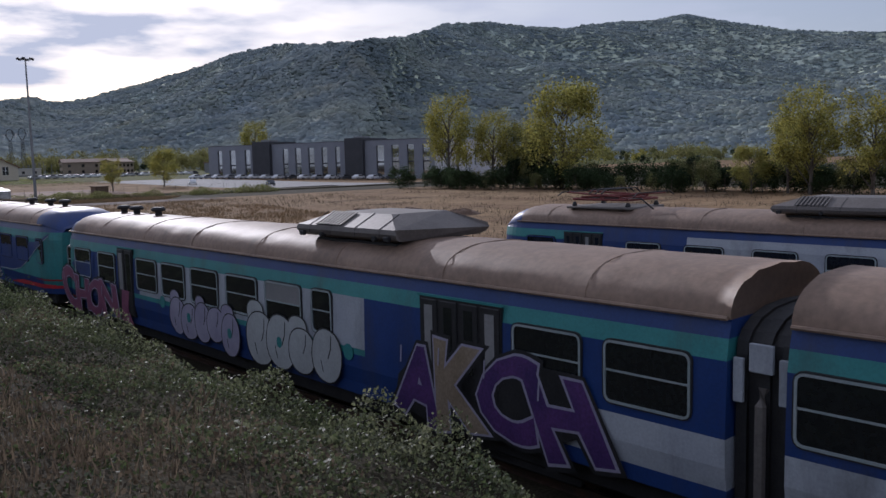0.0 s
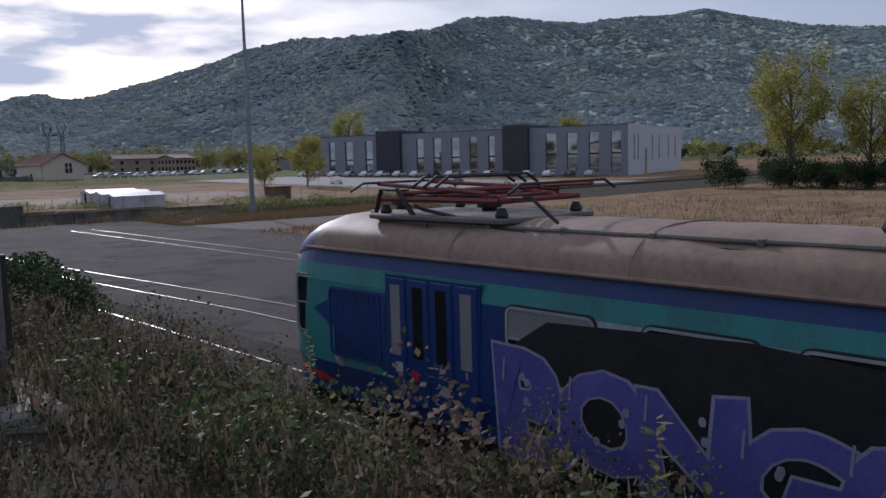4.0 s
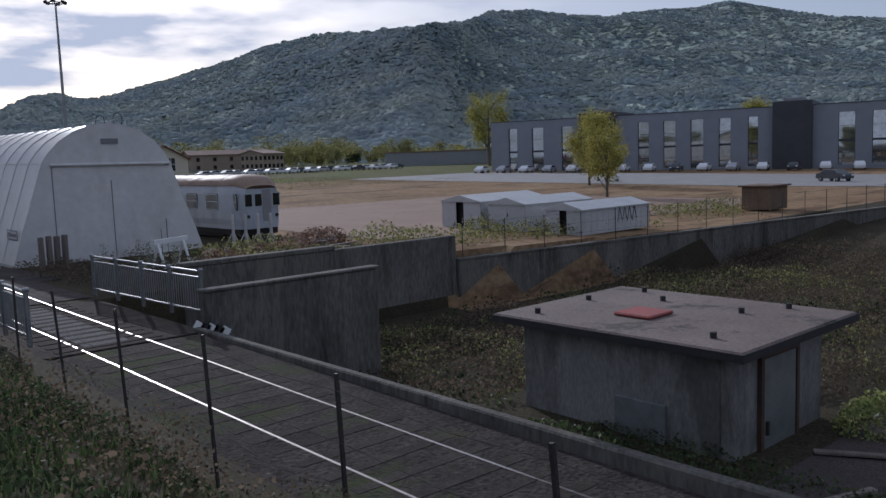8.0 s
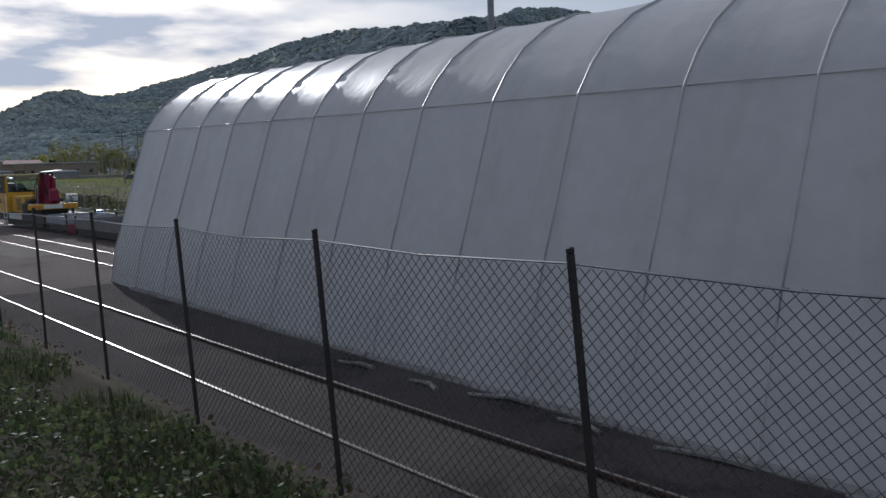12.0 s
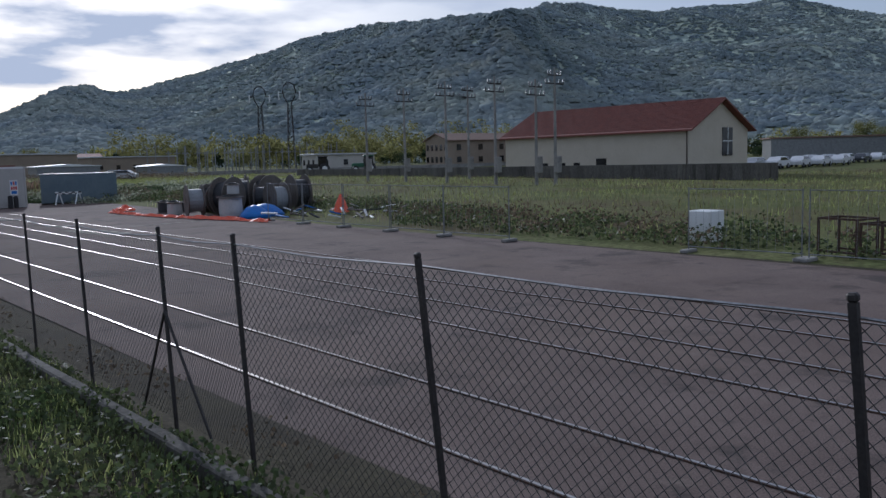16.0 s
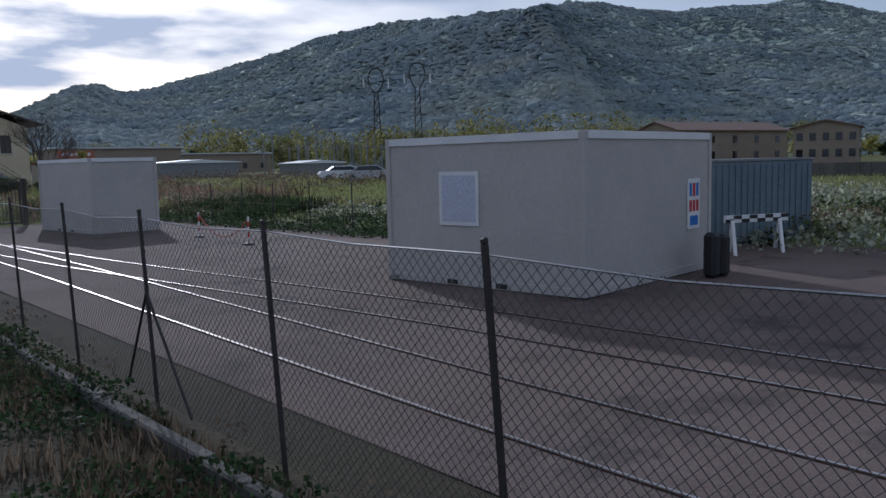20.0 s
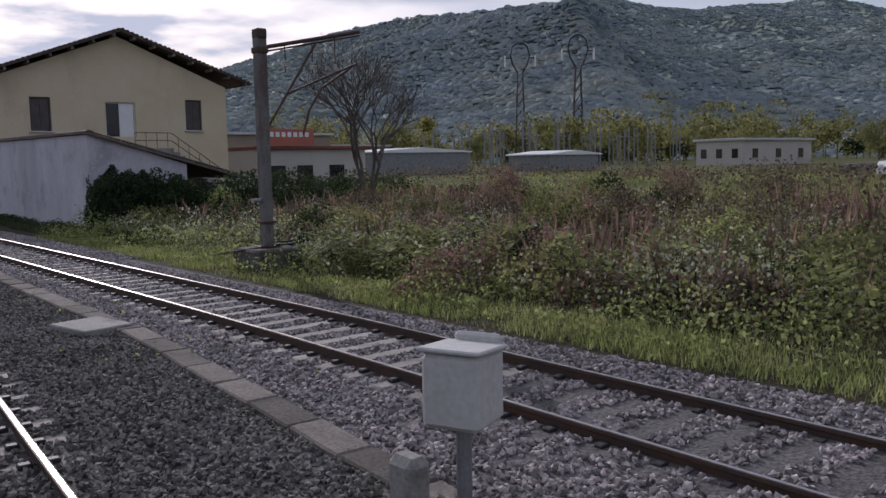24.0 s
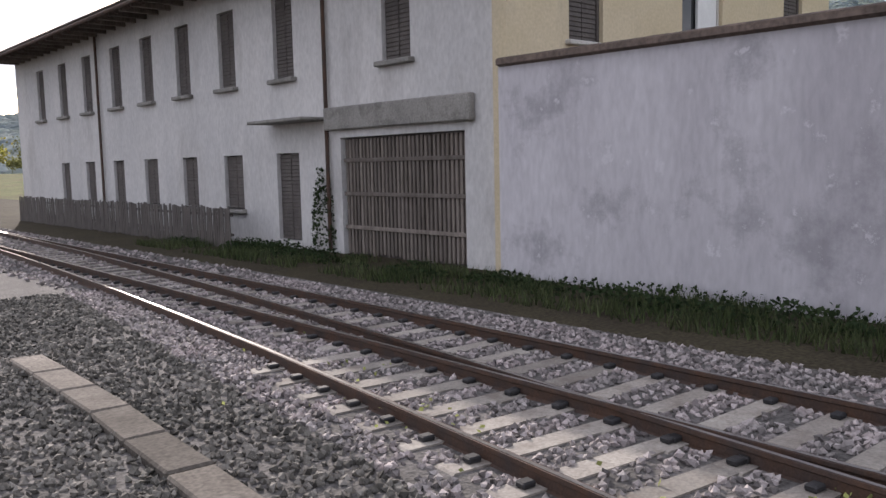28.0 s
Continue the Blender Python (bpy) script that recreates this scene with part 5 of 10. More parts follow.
for k, (x, y, h) in enumerate(((6.5, 48.7, 2.3), (6.5, 49.3, 2.1), (6.5, 49.9, 1.7), (6.8, 27.5, 1.6), (6.4, 35.0, 1.5), (6.0, 60.5, 1.5), (5.2, 69.0, 1.5), (6.2, 74.5, 1.4))):
    stalk(x, y, h, 300 + k)

def patchy(x, y, scale, seed):
    """Smooth random field from 0 to 1."""
    t = np.random.default_rng(seed).uniform(0, 1, (64, 64))
    u, v = x / scale, y / scale
    i, j = np.floor(u).astype(int), np.floor(v).astype(int)
    a, b = u - i, v - j
    a, b = a * a * (3 - 2 * a), b * b * (3 - 2 * b)
    return (t[i % 64, j % 64] * (1 - a) + t[(i + 1) % 64, j % 64] * a) * (1 - b) + (t[i % 64, (j + 1) % 64] * (1 - a) + t[(i + 1) % 64, (j + 1) % 64] * a) * b


def mound(name, count, c, r, size, material, label, seed):
    """A rounded thicket: leaves through a lumpy half ball."""
    def place(g, n):
        u = g.normal(0, 1, (n, 3))
        u /= np.linalg.norm(u, axis=1)[:, None]
        u[:, 2] = np.abs(u[:, 2])
        lump = 0.78 + 0.4 * patchy(u[:, 0] * 3 + seed, u[:, 1] * 3 + u[:, 2] * 2, 1.0, seed)
        return np.array(c) + u * np.array(r) * (lump * g.uniform(0.55, 1.0, n) ** 0.5)[:, None]
    ob = scatter(name, count, place, size, material, label, "bush", seed)
    return tagged(ob, "", "bush")


# ---- trees ----
def tree_mesh(seed, h, spread, crown_from, leaves, leaf_size, columnar=0.0):
    """Trunk and limbs, and a crown of many small leaves gathered round the limb ends."""
    r = random.Random(seed)
    geos = [tube([(0, 0, -0.2), (r.uniform(-0.1, 0.1) * h * 0.1, 0, h * 0.35), (r.uniform(-0.05, 0.05) * h, r.uniform(-0.05, 0.05) * h, h * 0.8)], h * 0.022, 7, h * 0.006)]
    tips = []
    for k in range(22):
        z0 = h * r.uniform(crown_from, 0.78)
        a, up = r.uniform(0, 6.28), r.uniform(0.3, 0.9) + columnar
        reach = spread * r.uniform(0.45, 1.0) * (1 - 0.45 * max(0, z0 / h - 0.4))
        tip = Vector((math.cos(a) * reach, math.sin(a) * reach, min(h * 0.97, z0 + reach * up)))
        mid = tip * 0.5 + Vector((0, 0, z0 * 0.5 + 0.1 * reach))
        geos.append(tube([(0, 0, z0), mid, tip], h * 0.007, 5, h * 0.0015))
        tips += [tip, mid * 0.4 + tip * 0.6]
    tips.append(Vector((0, 0, h * 0.95)))
    g = np.random.default_rng(seed)
    t = np.array([tuple(p) for p in tips])[g.integers(0, len(tips), leaves)]
    p = t + g.normal(0, spread * 0.17, (leaves, 3)) * (1, 1, 1.1)
    u = g.normal(0, 1, (leaves, 3))
    u /= np.linalg.norm(u, axis=1)[:, None]
    w = np.cross(u, g.normal(0, 1, (leaves, 3)))
    w /= np.linalg.norm(w, axis=1)[:, None]
    s = leaf_size * g.uniform(0.6, 1.3, leaves)[:, None]
    q = np.stack([p - u * s, p + w * s * 0.7, p + u * s, p - w * s * 0.7], 1)
    return geos, q


def tree(seed, h, spread, material, label, leaves=2600, leaf_size=0.16, crown_from=0.25, columnar=0.0, name="tree"):
    geos, q = tree_mesh(seed, h, spread, crown_from, leaves, leaf_size, columnar)
    t = thing(name, label, "tree", group="trees of the valley")
    part("trunk", geos, BARK, t)
    me = bpy.data.meshes.new("crown")
    me.from_pydata(q.reshape(-1, 3), [], np.arange(len(q) * 4).reshape(-1, 4))
    me.materials.append(material)
    part("crown", me, None, t)
    return t


def stand(t, x, y, s=1.0, turn=0.0):
    m = pose(x, y, level(x, y), 0, 0, turn) @ Matrix.Diagonal((s, s, s, 1))
    c = copy_thing(t, m)
    c.matrix_basis = m
    return c


gold = tree(1, 15.5, 4.6, LEAFGOLD, "tall poplar with thin yellow autumn leaves", 9000, 0.17, 0.05, 0.6)
gold.matrix_basis = pose(107, 115.7, -1.1) @ Matrix.Diagonal((1.02, 1.02, 1.08, 1))
gold2 = tree(2, 14.0, 5.6, LEAFGOLD, "broad tree with dense golden autumn leaves", 11000, 0.18, 0.04, 0.3)
gold2.matrix_basis = pose(106, 87.5, -1.1) @ Matrix.Diagonal((1.12, 1.12, 1.12, 1))
olive = tree(3, 10.0, 4.5, LEAFOLIVE, "olive-brown tree of the valley floor", 4200, 0.2, 0.03, 0.2)
olive.matrix_basis = pose(112, 100, -1.1)
dark = tree(4, 8.0, 2.0, LEAFCONIFER, "dark conifer with dense needles", 3200, 0.17, 0.03, 0.8)
dark.matrix_basis = pose(109, 95, -1.1)
bushy = tree(5, 3.2, 2.6, LEAFDARK, "dark green bush on the valley floor", 2200, 0.13, 0.02, 0.1, "bush")
bushy.matrix_basis = pose(100, 122, -1.1)
rt = random.Random(8)
for x, y, s in ((110, 107, 0.86), (112, 100.6, 0.72), (100, 44.2, 0.8), (102, 47.9, 0.62), (100, 51.7, 0.4), (96, 35.6, 0.72), (104, 30, 0.95), (99, 22, 0.9), (103, 10, 1.0), (96, 2, 1.0), (99, -14, 1.0)):
    stand(gold if rt.random() < 0.5 else gold2, x, y, s, rt.uniform(0, 360))
for k in range(150):
    b = rt.choice((bushy, bushy, bushy, bushy, olive))
    stand(b, rt.uniform(99, 110), 119 - k * 1.05 + rt.uniform(-1, 1), rt.uniform(0.45, 1.05) * (0.42 if b is olive else 1), rt.uniform(0, 360))
for x, y, s in ((106, 98.5, 0.62), (106, 88, 0.55), (105, 63, 0.6), (107, 61, 0.5), (103, 57, 0.4)):
    stand(dark, x, y, s, x * 7)
stand(gold2, 88.3, 200.6, 0.62, 40)
stand(gold, 69, 183.3, 0.45, 80)
stand(gold, 172, 302, 1.3, 10)
stand(gold2, 230, 250, 1.1, 200)
def far_belt(name, count, seed, place, leaf, material, label):
    """Far trees of the valley floor: trunks, and crowns of loose leaf clumps, as one object."""
    g = np.random.default_rng(seed)
    q = []
    for k in range(count):
        x, y, h = place(g)
        z, n = level(x, y), 380
        c = g.normal(0, 1, (9, 3)) * (0.2 * h, 0.2 * h, 0.17 * h) + (0, 0, 0.58 * h)
        p = c[g.integers(0, 9, n)] + g.normal(0, 0.095 * h, (n, 3))
        p[:, 2] = np.clip(p[:, 2], 0.06 * h, 1.02 * h)
        p += (x, y, z)
        u = g.normal(0, 1, (n, 3))
        u /= np.linalg.norm(u, axis=1)[:, None]
        w = np.cross(u, g.normal(0, 1, (n, 3)))
        w /= np.linalg.norm(w, axis=1)[:, None]
        e = leaf * g.uniform(0.6, 1.3, n)[:, None]
        q.append(np.stack([p - u * e, p + w * e * 0.7, p + u * e, p - w * e * 0.7], 1))
        t = 0.016 * h
        q.append(np.array([[(x - t, y, z - 0.2), (x + t, y, z - 0.2), (x + t * 0.3, y, z + 0.8 * h), (x - t * 0.3, y, z + 0.8 * h)], [(x, y - t, z - 0.2), (x, y + t, z - 0.2), (x, y + t * 0.3, z + 0.8 * h), (x, y - t * 0.3, z + 0.8 * h)]]))
    q = np.concatenate(q)
    me = bpy.data.meshes.new(name)
    me.from_pydata(q.reshape(-1, 3), [], np.arange(len(q) * 4).reshape(-1, 4))
    me.materials.append(material)
    return tagged(new(name, me), label, "woods", "", "stuff")


def on_ring(lo, hi, h0, h1):
    def place(g):
        a, r = radians(g.uniform(3, 86)), g.uniform(lo, hi)
        return math.sin(a) * r, 215 + math.cos(a) * r, g.uniform(h0, h1)
    return place


far_belt("far_trees", 230, 51, on_ring(370, 600, 4, 11), 0.42, LEAFOLIVE, "olive and brown trees of the valley floor")
far_belt("far_trees", 60, 52, on_ring(380, 560, 6, 12), 0.42, LEAFGOLD, "yellow autumn trees of the valley floor")
far_belt("far_trees", 90, 53, on_ring(360, 560, 3, 8), 0.4, LEAFCONIFER, "dark trees of the valley floor")
far_belt("far_trees", 90, 54, lambda g: (g.uniform(110, 330), g.uniform(470, 590), g.uniform(9, 15)), 0.45, LEAFWOOD, "belt of yellow-green trees at the foot of the hill")
for k in range(40):
    a, r = radians(rt.uniform(3, 86)), rt.uniform(300, 380)
    stand(rt.choice((olive, olive, bushy, dark)), math.sin(a) * r, 215 + math.cos(a) * r, rt.uniform(0.6, 1.1), rt.uniform(0, 360))

# ---- floodlight masts ----
def flood_mast(x, y, z0, z1):
    t = thing("floodlight_mast", "tall grey steel floodlight mast with a ring of lamps", "light mast", pose(x, y, z0), "yard floodlight masts")
    h = z1 - z0
    part("pole", [tube([(0, 0, 0), (0, 0, h)], 0.24, 12, 0.1)], GALV, t)
    part("base_flange", [lathe([(0.45, 0), (0.45, 0.06), (0.26, 0.1)], 12)], CONCRETE, t)
    part("ring", [tube([(0.85 * math.cos(k * 0.5236), 0.85 * math.sin(k * 0.5236), h) for k in range(13)], 0.05, 6)], GALV, t)
    for k in range(6):
        a = k * math.pi / 3
        part("spoke", [tube([(0, 0, h), (0.85 * math.cos(a), 0.85 * math.sin(a), h)], 0.03, 5)], GALV, t)
        part("floodlight", [moved(cbox(-0.25, 0.25, -0.14, 0.14, -0.12, 0.16, 0.04), pose(1.05 * math.cos(a), 1.05 * math.sin(a), h + 0.05, 25, 0, math.degrees(a) + 90))], BLACK, t)
    return t


flood_mast(38.6, 133.35, -1.0, 20.3)
flood_mast(33.4, 230.7, -0.5, 21.8)

# ---- mast beside the line at the end of the train ----
lm = thing("timber_mast", "twin weathered timber mast with crossed braces", "mast")
for x, y in ((3.12, 77.15), (3.2, 76.0)):
    part("post", [tube([(x, y + 0.03, 1.0), (x, y, 3.1), (x, y - 0.1, 9)], 0.112, 12, 0.095)], WOODPOLE, lm)
for k, (za, zb) in enumerate(((1.3, 2.2), (2.2, 3.15), (3.15, 4.1), (4.1, 5.1))):
    ya, yb = (76.0, 77.15) if k % 2 == 0 else (77.15, 76.0)
    part("brace", [tube([(3.04, ya, za), (3.04, yb, zb)], 0.028, 6)], POST, lm)
part("footing", [cbox(2.75, 3.75, 75.5, 78.1, 0.5, 1.1, 0.06)], CONCRETE, lm, "concrete footing block")
part("cable_guard", [cbox(3.28, 3.34, 75.94, 76.06, 1.1, 2.75, 0.01)], BLACK, lm, "black cable guard strip")

# ---- pump hut ----
HUTWALL = mat("grey_cement_render", (0.15, 0.145, 0.135), (0.21, 0.2, 0.185), 0.95, scale=1.1, fine=25, grain=0.25, bump=0.25, stretch=(1, 1, 0.4))
ROOFSLAB = mat("brown_roof_felt", (0.125, 0.095, 0.082), (0.175, 0.137, 0.118), 0.9, scale=0.7, fine=20, grain=0.3, bump=0.25)
stained(ROOFSLAB, (0.03, 0.03, 0.024), 0.9, 0.55, 0.63, 0.8)
stained(HUTWALL, (0.05, 0.048, 0.042), 0.7, 0.5, 0.62, 0.7, (1, 1, 0.35))
hut = thing("utility_hut", "small grey cement hut with a flat brown roof", "hut")
zb = -1.75
for q in ((12.25, 14.95, 138.55, 138.75), (12.25, 12.45, 138.75, 142.4), (14.75, 14.95, 138.75, 142.4), (12.45, 14.75, 142.2, 142.4)):
    part("wall", [cbox(*q, zb, 0.6, 0.02)], HUTWALL, hut)
part("roof", [cbox(11.93, 15.58, 138.25, 142.8, 0.6, 0.74, 0.03)], ROOFSLAB, hut, "flat brown felt roof")
for q in ((11.92, 15.59, 138.235, 138.25), (11.92, 11.93, 138.25, 142.8), (15.58, 15.59, 138.25, 142.8), (11.92, 15.59, 142.8, 142.815)):
    part("roof_edge", [box(*q, 0.6, 0.715)], BLACK, hut, "black weathered felt edge")
part("hatch", [cbox(13.0, 13.7, 140.4, 141.1, 0.745, 0.8, 0.02)], mat("red_hatch_paint", (0.3, 0.06, 0.05), (0.22, 0.06, 0.05), 0.6), hut)
dr = part("door", [cbox(12.98, 13.98, 138.5, 138.56, -1.6, 0.42, 0.01)], GALV, hut, "grey steel door")
part("door_frame", [box(12.9, 12.98, 138.48, 138.57, -1.6, 0.5), box(13.98, 14.06, 138.48, 138.57, -1.6, 0.5), box(12.98, 13.98, 138.48, 138.57, 0.42, 0.5)], RUST, hut)
part("door_handle", [box(13.05, 13.1, 138.46, 138.5, -0.7, -0.5)], BLACK, dr)
for x, y in ((12.4, 142.2), (13.9, 142.3), (15.2, 142.0), (15.2, 139.2), (12.5, 139.0), (14.4, 139.6), (14.6, 141.2)):
    part("bolt", [tube([(x, y, 0.74), (x, y, 0.83)], 0.05, 8)], BLACK, hut)
part("vent_panel", [cbox(12.2, 12.25, 139.6, 140.5, -1.3, -0.3, 0.01)], GALV, hut)

# ---- underpass walls and railings ----
structure("wall_underpass", [cbox(11.35, 16.9, 152.55, 152.85, -3.4, 0.2, 0.03), cbox(11.3, 16.95, 152.5, 152.9, 0.2, 0.28, 0.02)], DARKCON, "low stained concrete wing wall of the underpass", "wall")
structure("wall_retaining", [cbox(14.0, 26.6, 159.6, 159.95, -3.4, 0.0, 0.03), cbox(13.95, 20.2, 159.55, 160.0, 0.004, 0.16, 0.02)], DARKCON, "stained concrete retaining wall", "wall")
rw_dir = math.degrees(math.atan2(-3.4, 28))
structure("wall_long", [moved(cbox(0, 62, 0, 0.35, -2.6, -0.05, 0.03), pose(26.6, 159.45, -1.05, 0, 0, rw_dir)), moved(box(0, 62, -0.05, 0.4, -0.045, 0.03), pose(26.6, 159.45, -1.05, 0, 0, rw_dir))], DARKCON, "long stained retaining wall with streaks", "wall")
structure("kerb", [cbox(10.97, 11.17, 137, 152.5, -1.0, -0.62, 0.03)], DARKCON, "weathered concrete kerb beside the siding", "kerb")
structure("kerb", [cbox(15.5, 15.8, 137.4, 138.0, -1.1, -0.9, 0.02), moved(cbox(0, 9, 0, 0.25, -0.1, 0.06, 0.02), pose(15.7, 137.9, -1.0, 0, 0, -14))], CONCRETE, "pale concrete kerb of the yard", "kerb")


def railing(x0, y0, x1, y1, z, h, bars, label):
    L = math.hypot(x1 - x0, y1 - y0)
    r = thing("railing", label, "railing", pose(x0, y0, z, 0, 0, math.degrees(math.atan2(x0 - x1, y1 - y0))), "underpass railings")
    n = max(1, round(L / 1.75))
    for k in range(n + 1):
        p = part("post", [cbox(-0.045, 0.045, k * L / n - 0.045, k * L / n + 0.045, -0.15, h, 0.01)], GALV, r)
        part("cap", [tube([(-0.06, k * L / n, h + 0.03), (0.06, k * L / n, h + 0.03)], 0.055, 8)], GALV, p)
    part("top_rail", [tube([(0, 0, h), (0, L, h)], 0.035, 8)], GALV, r)
    part("second_rail", [tube([(0, 0, h - 0.16), (0, L, h - 0.16)], 0.025, 8)], GALV, r)
    part("bottom_rail", [box(-0.03, 0.03, 0, L, 0.06, 0.1)], GALV, r)
    if bars:
        for k in range(int(L / 0.13)):
            part("bar", [box(-0.012, 0.012, 0.06 + k * 0.13, 0.085 + k * 0.13, 0.1, h - 0.17)], GALV, r)
    else:
        part("third_rail", [tube([(0, 0, h - 0.55), (0, L, h - 0.55)], 0.025, 8)], GALV, r)
    return r


railing(11.6, 153.2, 11.2, 160.0, -0.45, 1.12, True, "grey steel railing with upright bars over the underpass")
railing(7.0, 151.8, 7.0, 159.3, -0.15, 1.05, True, "grey steel railing with upright bars beside the siding")
railing(4.9, 152.5, 4.95, 159.4, 0.2, 1.02, False, "grey steel pipe railing beside the line")
DARKF_ = mat("tarred_bridge_steel", (0.022, 0.02, 0.018), (0.05, 0.037, 0.03), 0.95, 0.0, scale=2, fine=25, grain=0.4, spec=0.08)
for k in range(13):
    structure("bridge_sleeper", [cbox(7.7, 10.2, 152.5 + 0.6 * k, 152.72 + 0.6 * k, -0.72, -0.685, 0.01)], DARKF_, "dark timber sleeper on the small rail bridge", "sleeper")
structure("bridge_deck", [cbox(7.1, 11.2, 152.2, 160.2, -1.0, -0.7, 0.02)], DARKF_, "rusty steel deck of the small rail bridge", "bridge")
structure("bridge_grating", [box(8.4, 9.45, 152.6, 159.6, -0.7, -0.69)], mat("dull_grating", (0.07, 0.07, 0.072), (0.1, 0.1, 0.1), 0.9, 0.0, scale=2, fine=60, grain=0.5, bump=0.6, spec=0.1), "pale grating between the rails", "bridge")
for k in range(5):
    structure("trim", [moved(box(0, 0.26, -0.01, 0.0, 0, 0.2), pose(10.95 + 0.18 * k, 152.44, -0.6 - 0.06 * k, 0, 35, 0))], WHITEP if k % 2 == 0 else BLACK, "black and white warning stripe on the wall end", "marking")
structure("abutment", [cbox(6.6, 7.6, 159.4, 160.6, -1.0, -0.12, 0.05)], CONCRETE, "weathered concrete abutment block", "wall")

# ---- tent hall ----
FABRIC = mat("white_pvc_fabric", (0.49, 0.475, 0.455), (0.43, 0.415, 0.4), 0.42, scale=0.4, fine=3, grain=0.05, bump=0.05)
HALL = [(12.1, -0.85), (12.45, 0.2), (12.95, 1.7), (13.64, 3.72), (13.98, 4.2), (14.45, 4.68), (15.1, 5.1), (15.9, 5.42), (16.7, 5.5), (17.5, 5.4), (18.2, 5.15), (18.9, 4.65), (19.32, 4.15), (19.56, 3.72), (20.2, 1.7), (20.75, 0.2), (21.1, -0.85)]
stained(FABRIC, (0.36, 0.34, 0.31), 0.5, 0.52, 0.7, 0.5, (1, 2, 0.4))
hall = thing("tent_hall", "long white fabric tent hall on arched ribs", "tent hall")
BAY = 1.92


def rise(y, z):
    """The hall follows the grade of the ground; its foot stays in it."""
    return z + (0.05 + 0.0108 * (y - 172.7)) * (1 if z > 0 else 0)


v, f = [], []
sec = []
for k in range(28):
    for fr, sink in ((0, 0), (0.25, 0.02), (0.5, 0.028), (0.75, 0.02)):
        sec.append((172.72 + (k + fr) * BAY, sink))
sec.append((172.72 + 28 * BAY, 0))
for y, sink in sec:
    for x, z in HALL:
        k = 1 - sink / 4
        v.append((16.6 + (x - 16.6) * k, y, rise(y, z * k if z > 0 else z)))
nh = len(HALL)
for j in range(len(sec) - 1):
    for i in range(nh - 1):
        f.append((j * nh + i, (j + 1) * nh + i, (j + 1) * nh + i + 1, j * nh + i + 1))
part("cover", [(v, f)], FABRIC, hall, "glossy white roof and side fabric", True)
for k in range(29):
    part("rib", [tube([(x, 172.72 + k * BAY, rise(172.72 + k * BAY, z) + (0.012 if z > 0 else 0)) for x, z in HALL], 0.022, 5)], FABRIC, hall)
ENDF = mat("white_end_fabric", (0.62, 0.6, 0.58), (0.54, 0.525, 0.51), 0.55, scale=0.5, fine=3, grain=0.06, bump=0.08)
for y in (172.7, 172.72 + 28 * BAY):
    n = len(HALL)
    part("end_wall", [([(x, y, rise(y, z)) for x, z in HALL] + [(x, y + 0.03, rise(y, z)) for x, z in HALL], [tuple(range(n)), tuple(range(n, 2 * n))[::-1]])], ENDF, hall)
stained(ENDF, (0.36, 0.34, 0.31), 0.6, 0.52, 0.7, 0.4, (1, 1, 0.4))
SEAM = mat("grey_seam", (0.2, 0.2, 0.21), (0.16, 0.16, 0.17), 0.6)
part("door_header", [tube([(13.95, 172.62, 3.68), (19.55, 172.62, 3.62)], 0.07, 8)], ENDF, hall)
for x, za, zb in ((14.02, -0.8, 3.6), (16.65, -0.8, 2.9), (19.2, -0.8, 0.9), (18.9, -0.8, 0.4)):
    part("door_seam", [box(x - 0.015, x + 0.015, 172.67, 172.69, za, zb)], SEAM, hall)
for k in range(27):
    part("hem", [cbox(12.02, 12.22, 172.8 + k * BAY, 172.8 + (k + 0.97) * BAY, level(12.1, 173.7 + k * BAY) - 0.06, level(12.1, 173.7 + k * BAY) + 0.1, 0.04)], CONCRETE, hall)
part("label_panel", [box(12.48, 12.5, 174.5, 176.1, 0.35, 0.42), box(12.48, 12.5, 174.5, 176.1, 0.78, 0.82), box(12.48, 12.5, 174.5, 174.54, 0.42, 0.78), box(12.48, 12.5, 176.06, 176.1, 0.42, 0.78), moved(lathe([(0.13, 0), (0.13, 0.01)], 14), pose(12.49, 175.8, 0.6, 0, 90, 0)), box(12.48, 12.5, 174.7, 175.6, 0.52, 0.66)], SEAM, hall, "printed maker's plate as plain bars").location.y -= 1.3
for i in (3, 13):
    x_, z_ = HALL[i]
    o = -0.004 if i < 8 else 0.004
    part("long_seam", [tube([(x_ + o, y, rise(y, z_)) for y in (172.72, 172.72 + 28 * BAY)], 0.008, 5)], FABRIC, hall)
part("end_plate", [box(16.3, 17.1, 172.66, 172.68, 4.6, 4.85)], SEAM, hall, "dark printed plate as a plain bar")

rh = random.Random(12)
for k in range(24):
    y = 173.5 + k * 1.7 + rh.uniform(-0.4, 0.4)
    x, L = 11.75 + rh.uniform(-0.25, 0.15), rh.uniform(0.5, 1.3)
    single("fabric_roll", [tube([(0, -L / 2, 0.03), (rh.uniform(-0.06, 0.06), -L / 6, 0.07), (rh.uniform(-0.08, 0.08), L / 6, 0.05), (0, L / 2, 0.03)], rh.uniform(0.035, 0.06), 7, 0.03)], CONCRETE, "dirty crumpled strip of tent fabric lying on the asphalt", "fabric", "fabric scraps along the hall").matrix_basis = pose(x, y, level(x, y) + 0.03, 0, 0, rh.uniform(-20, 20))

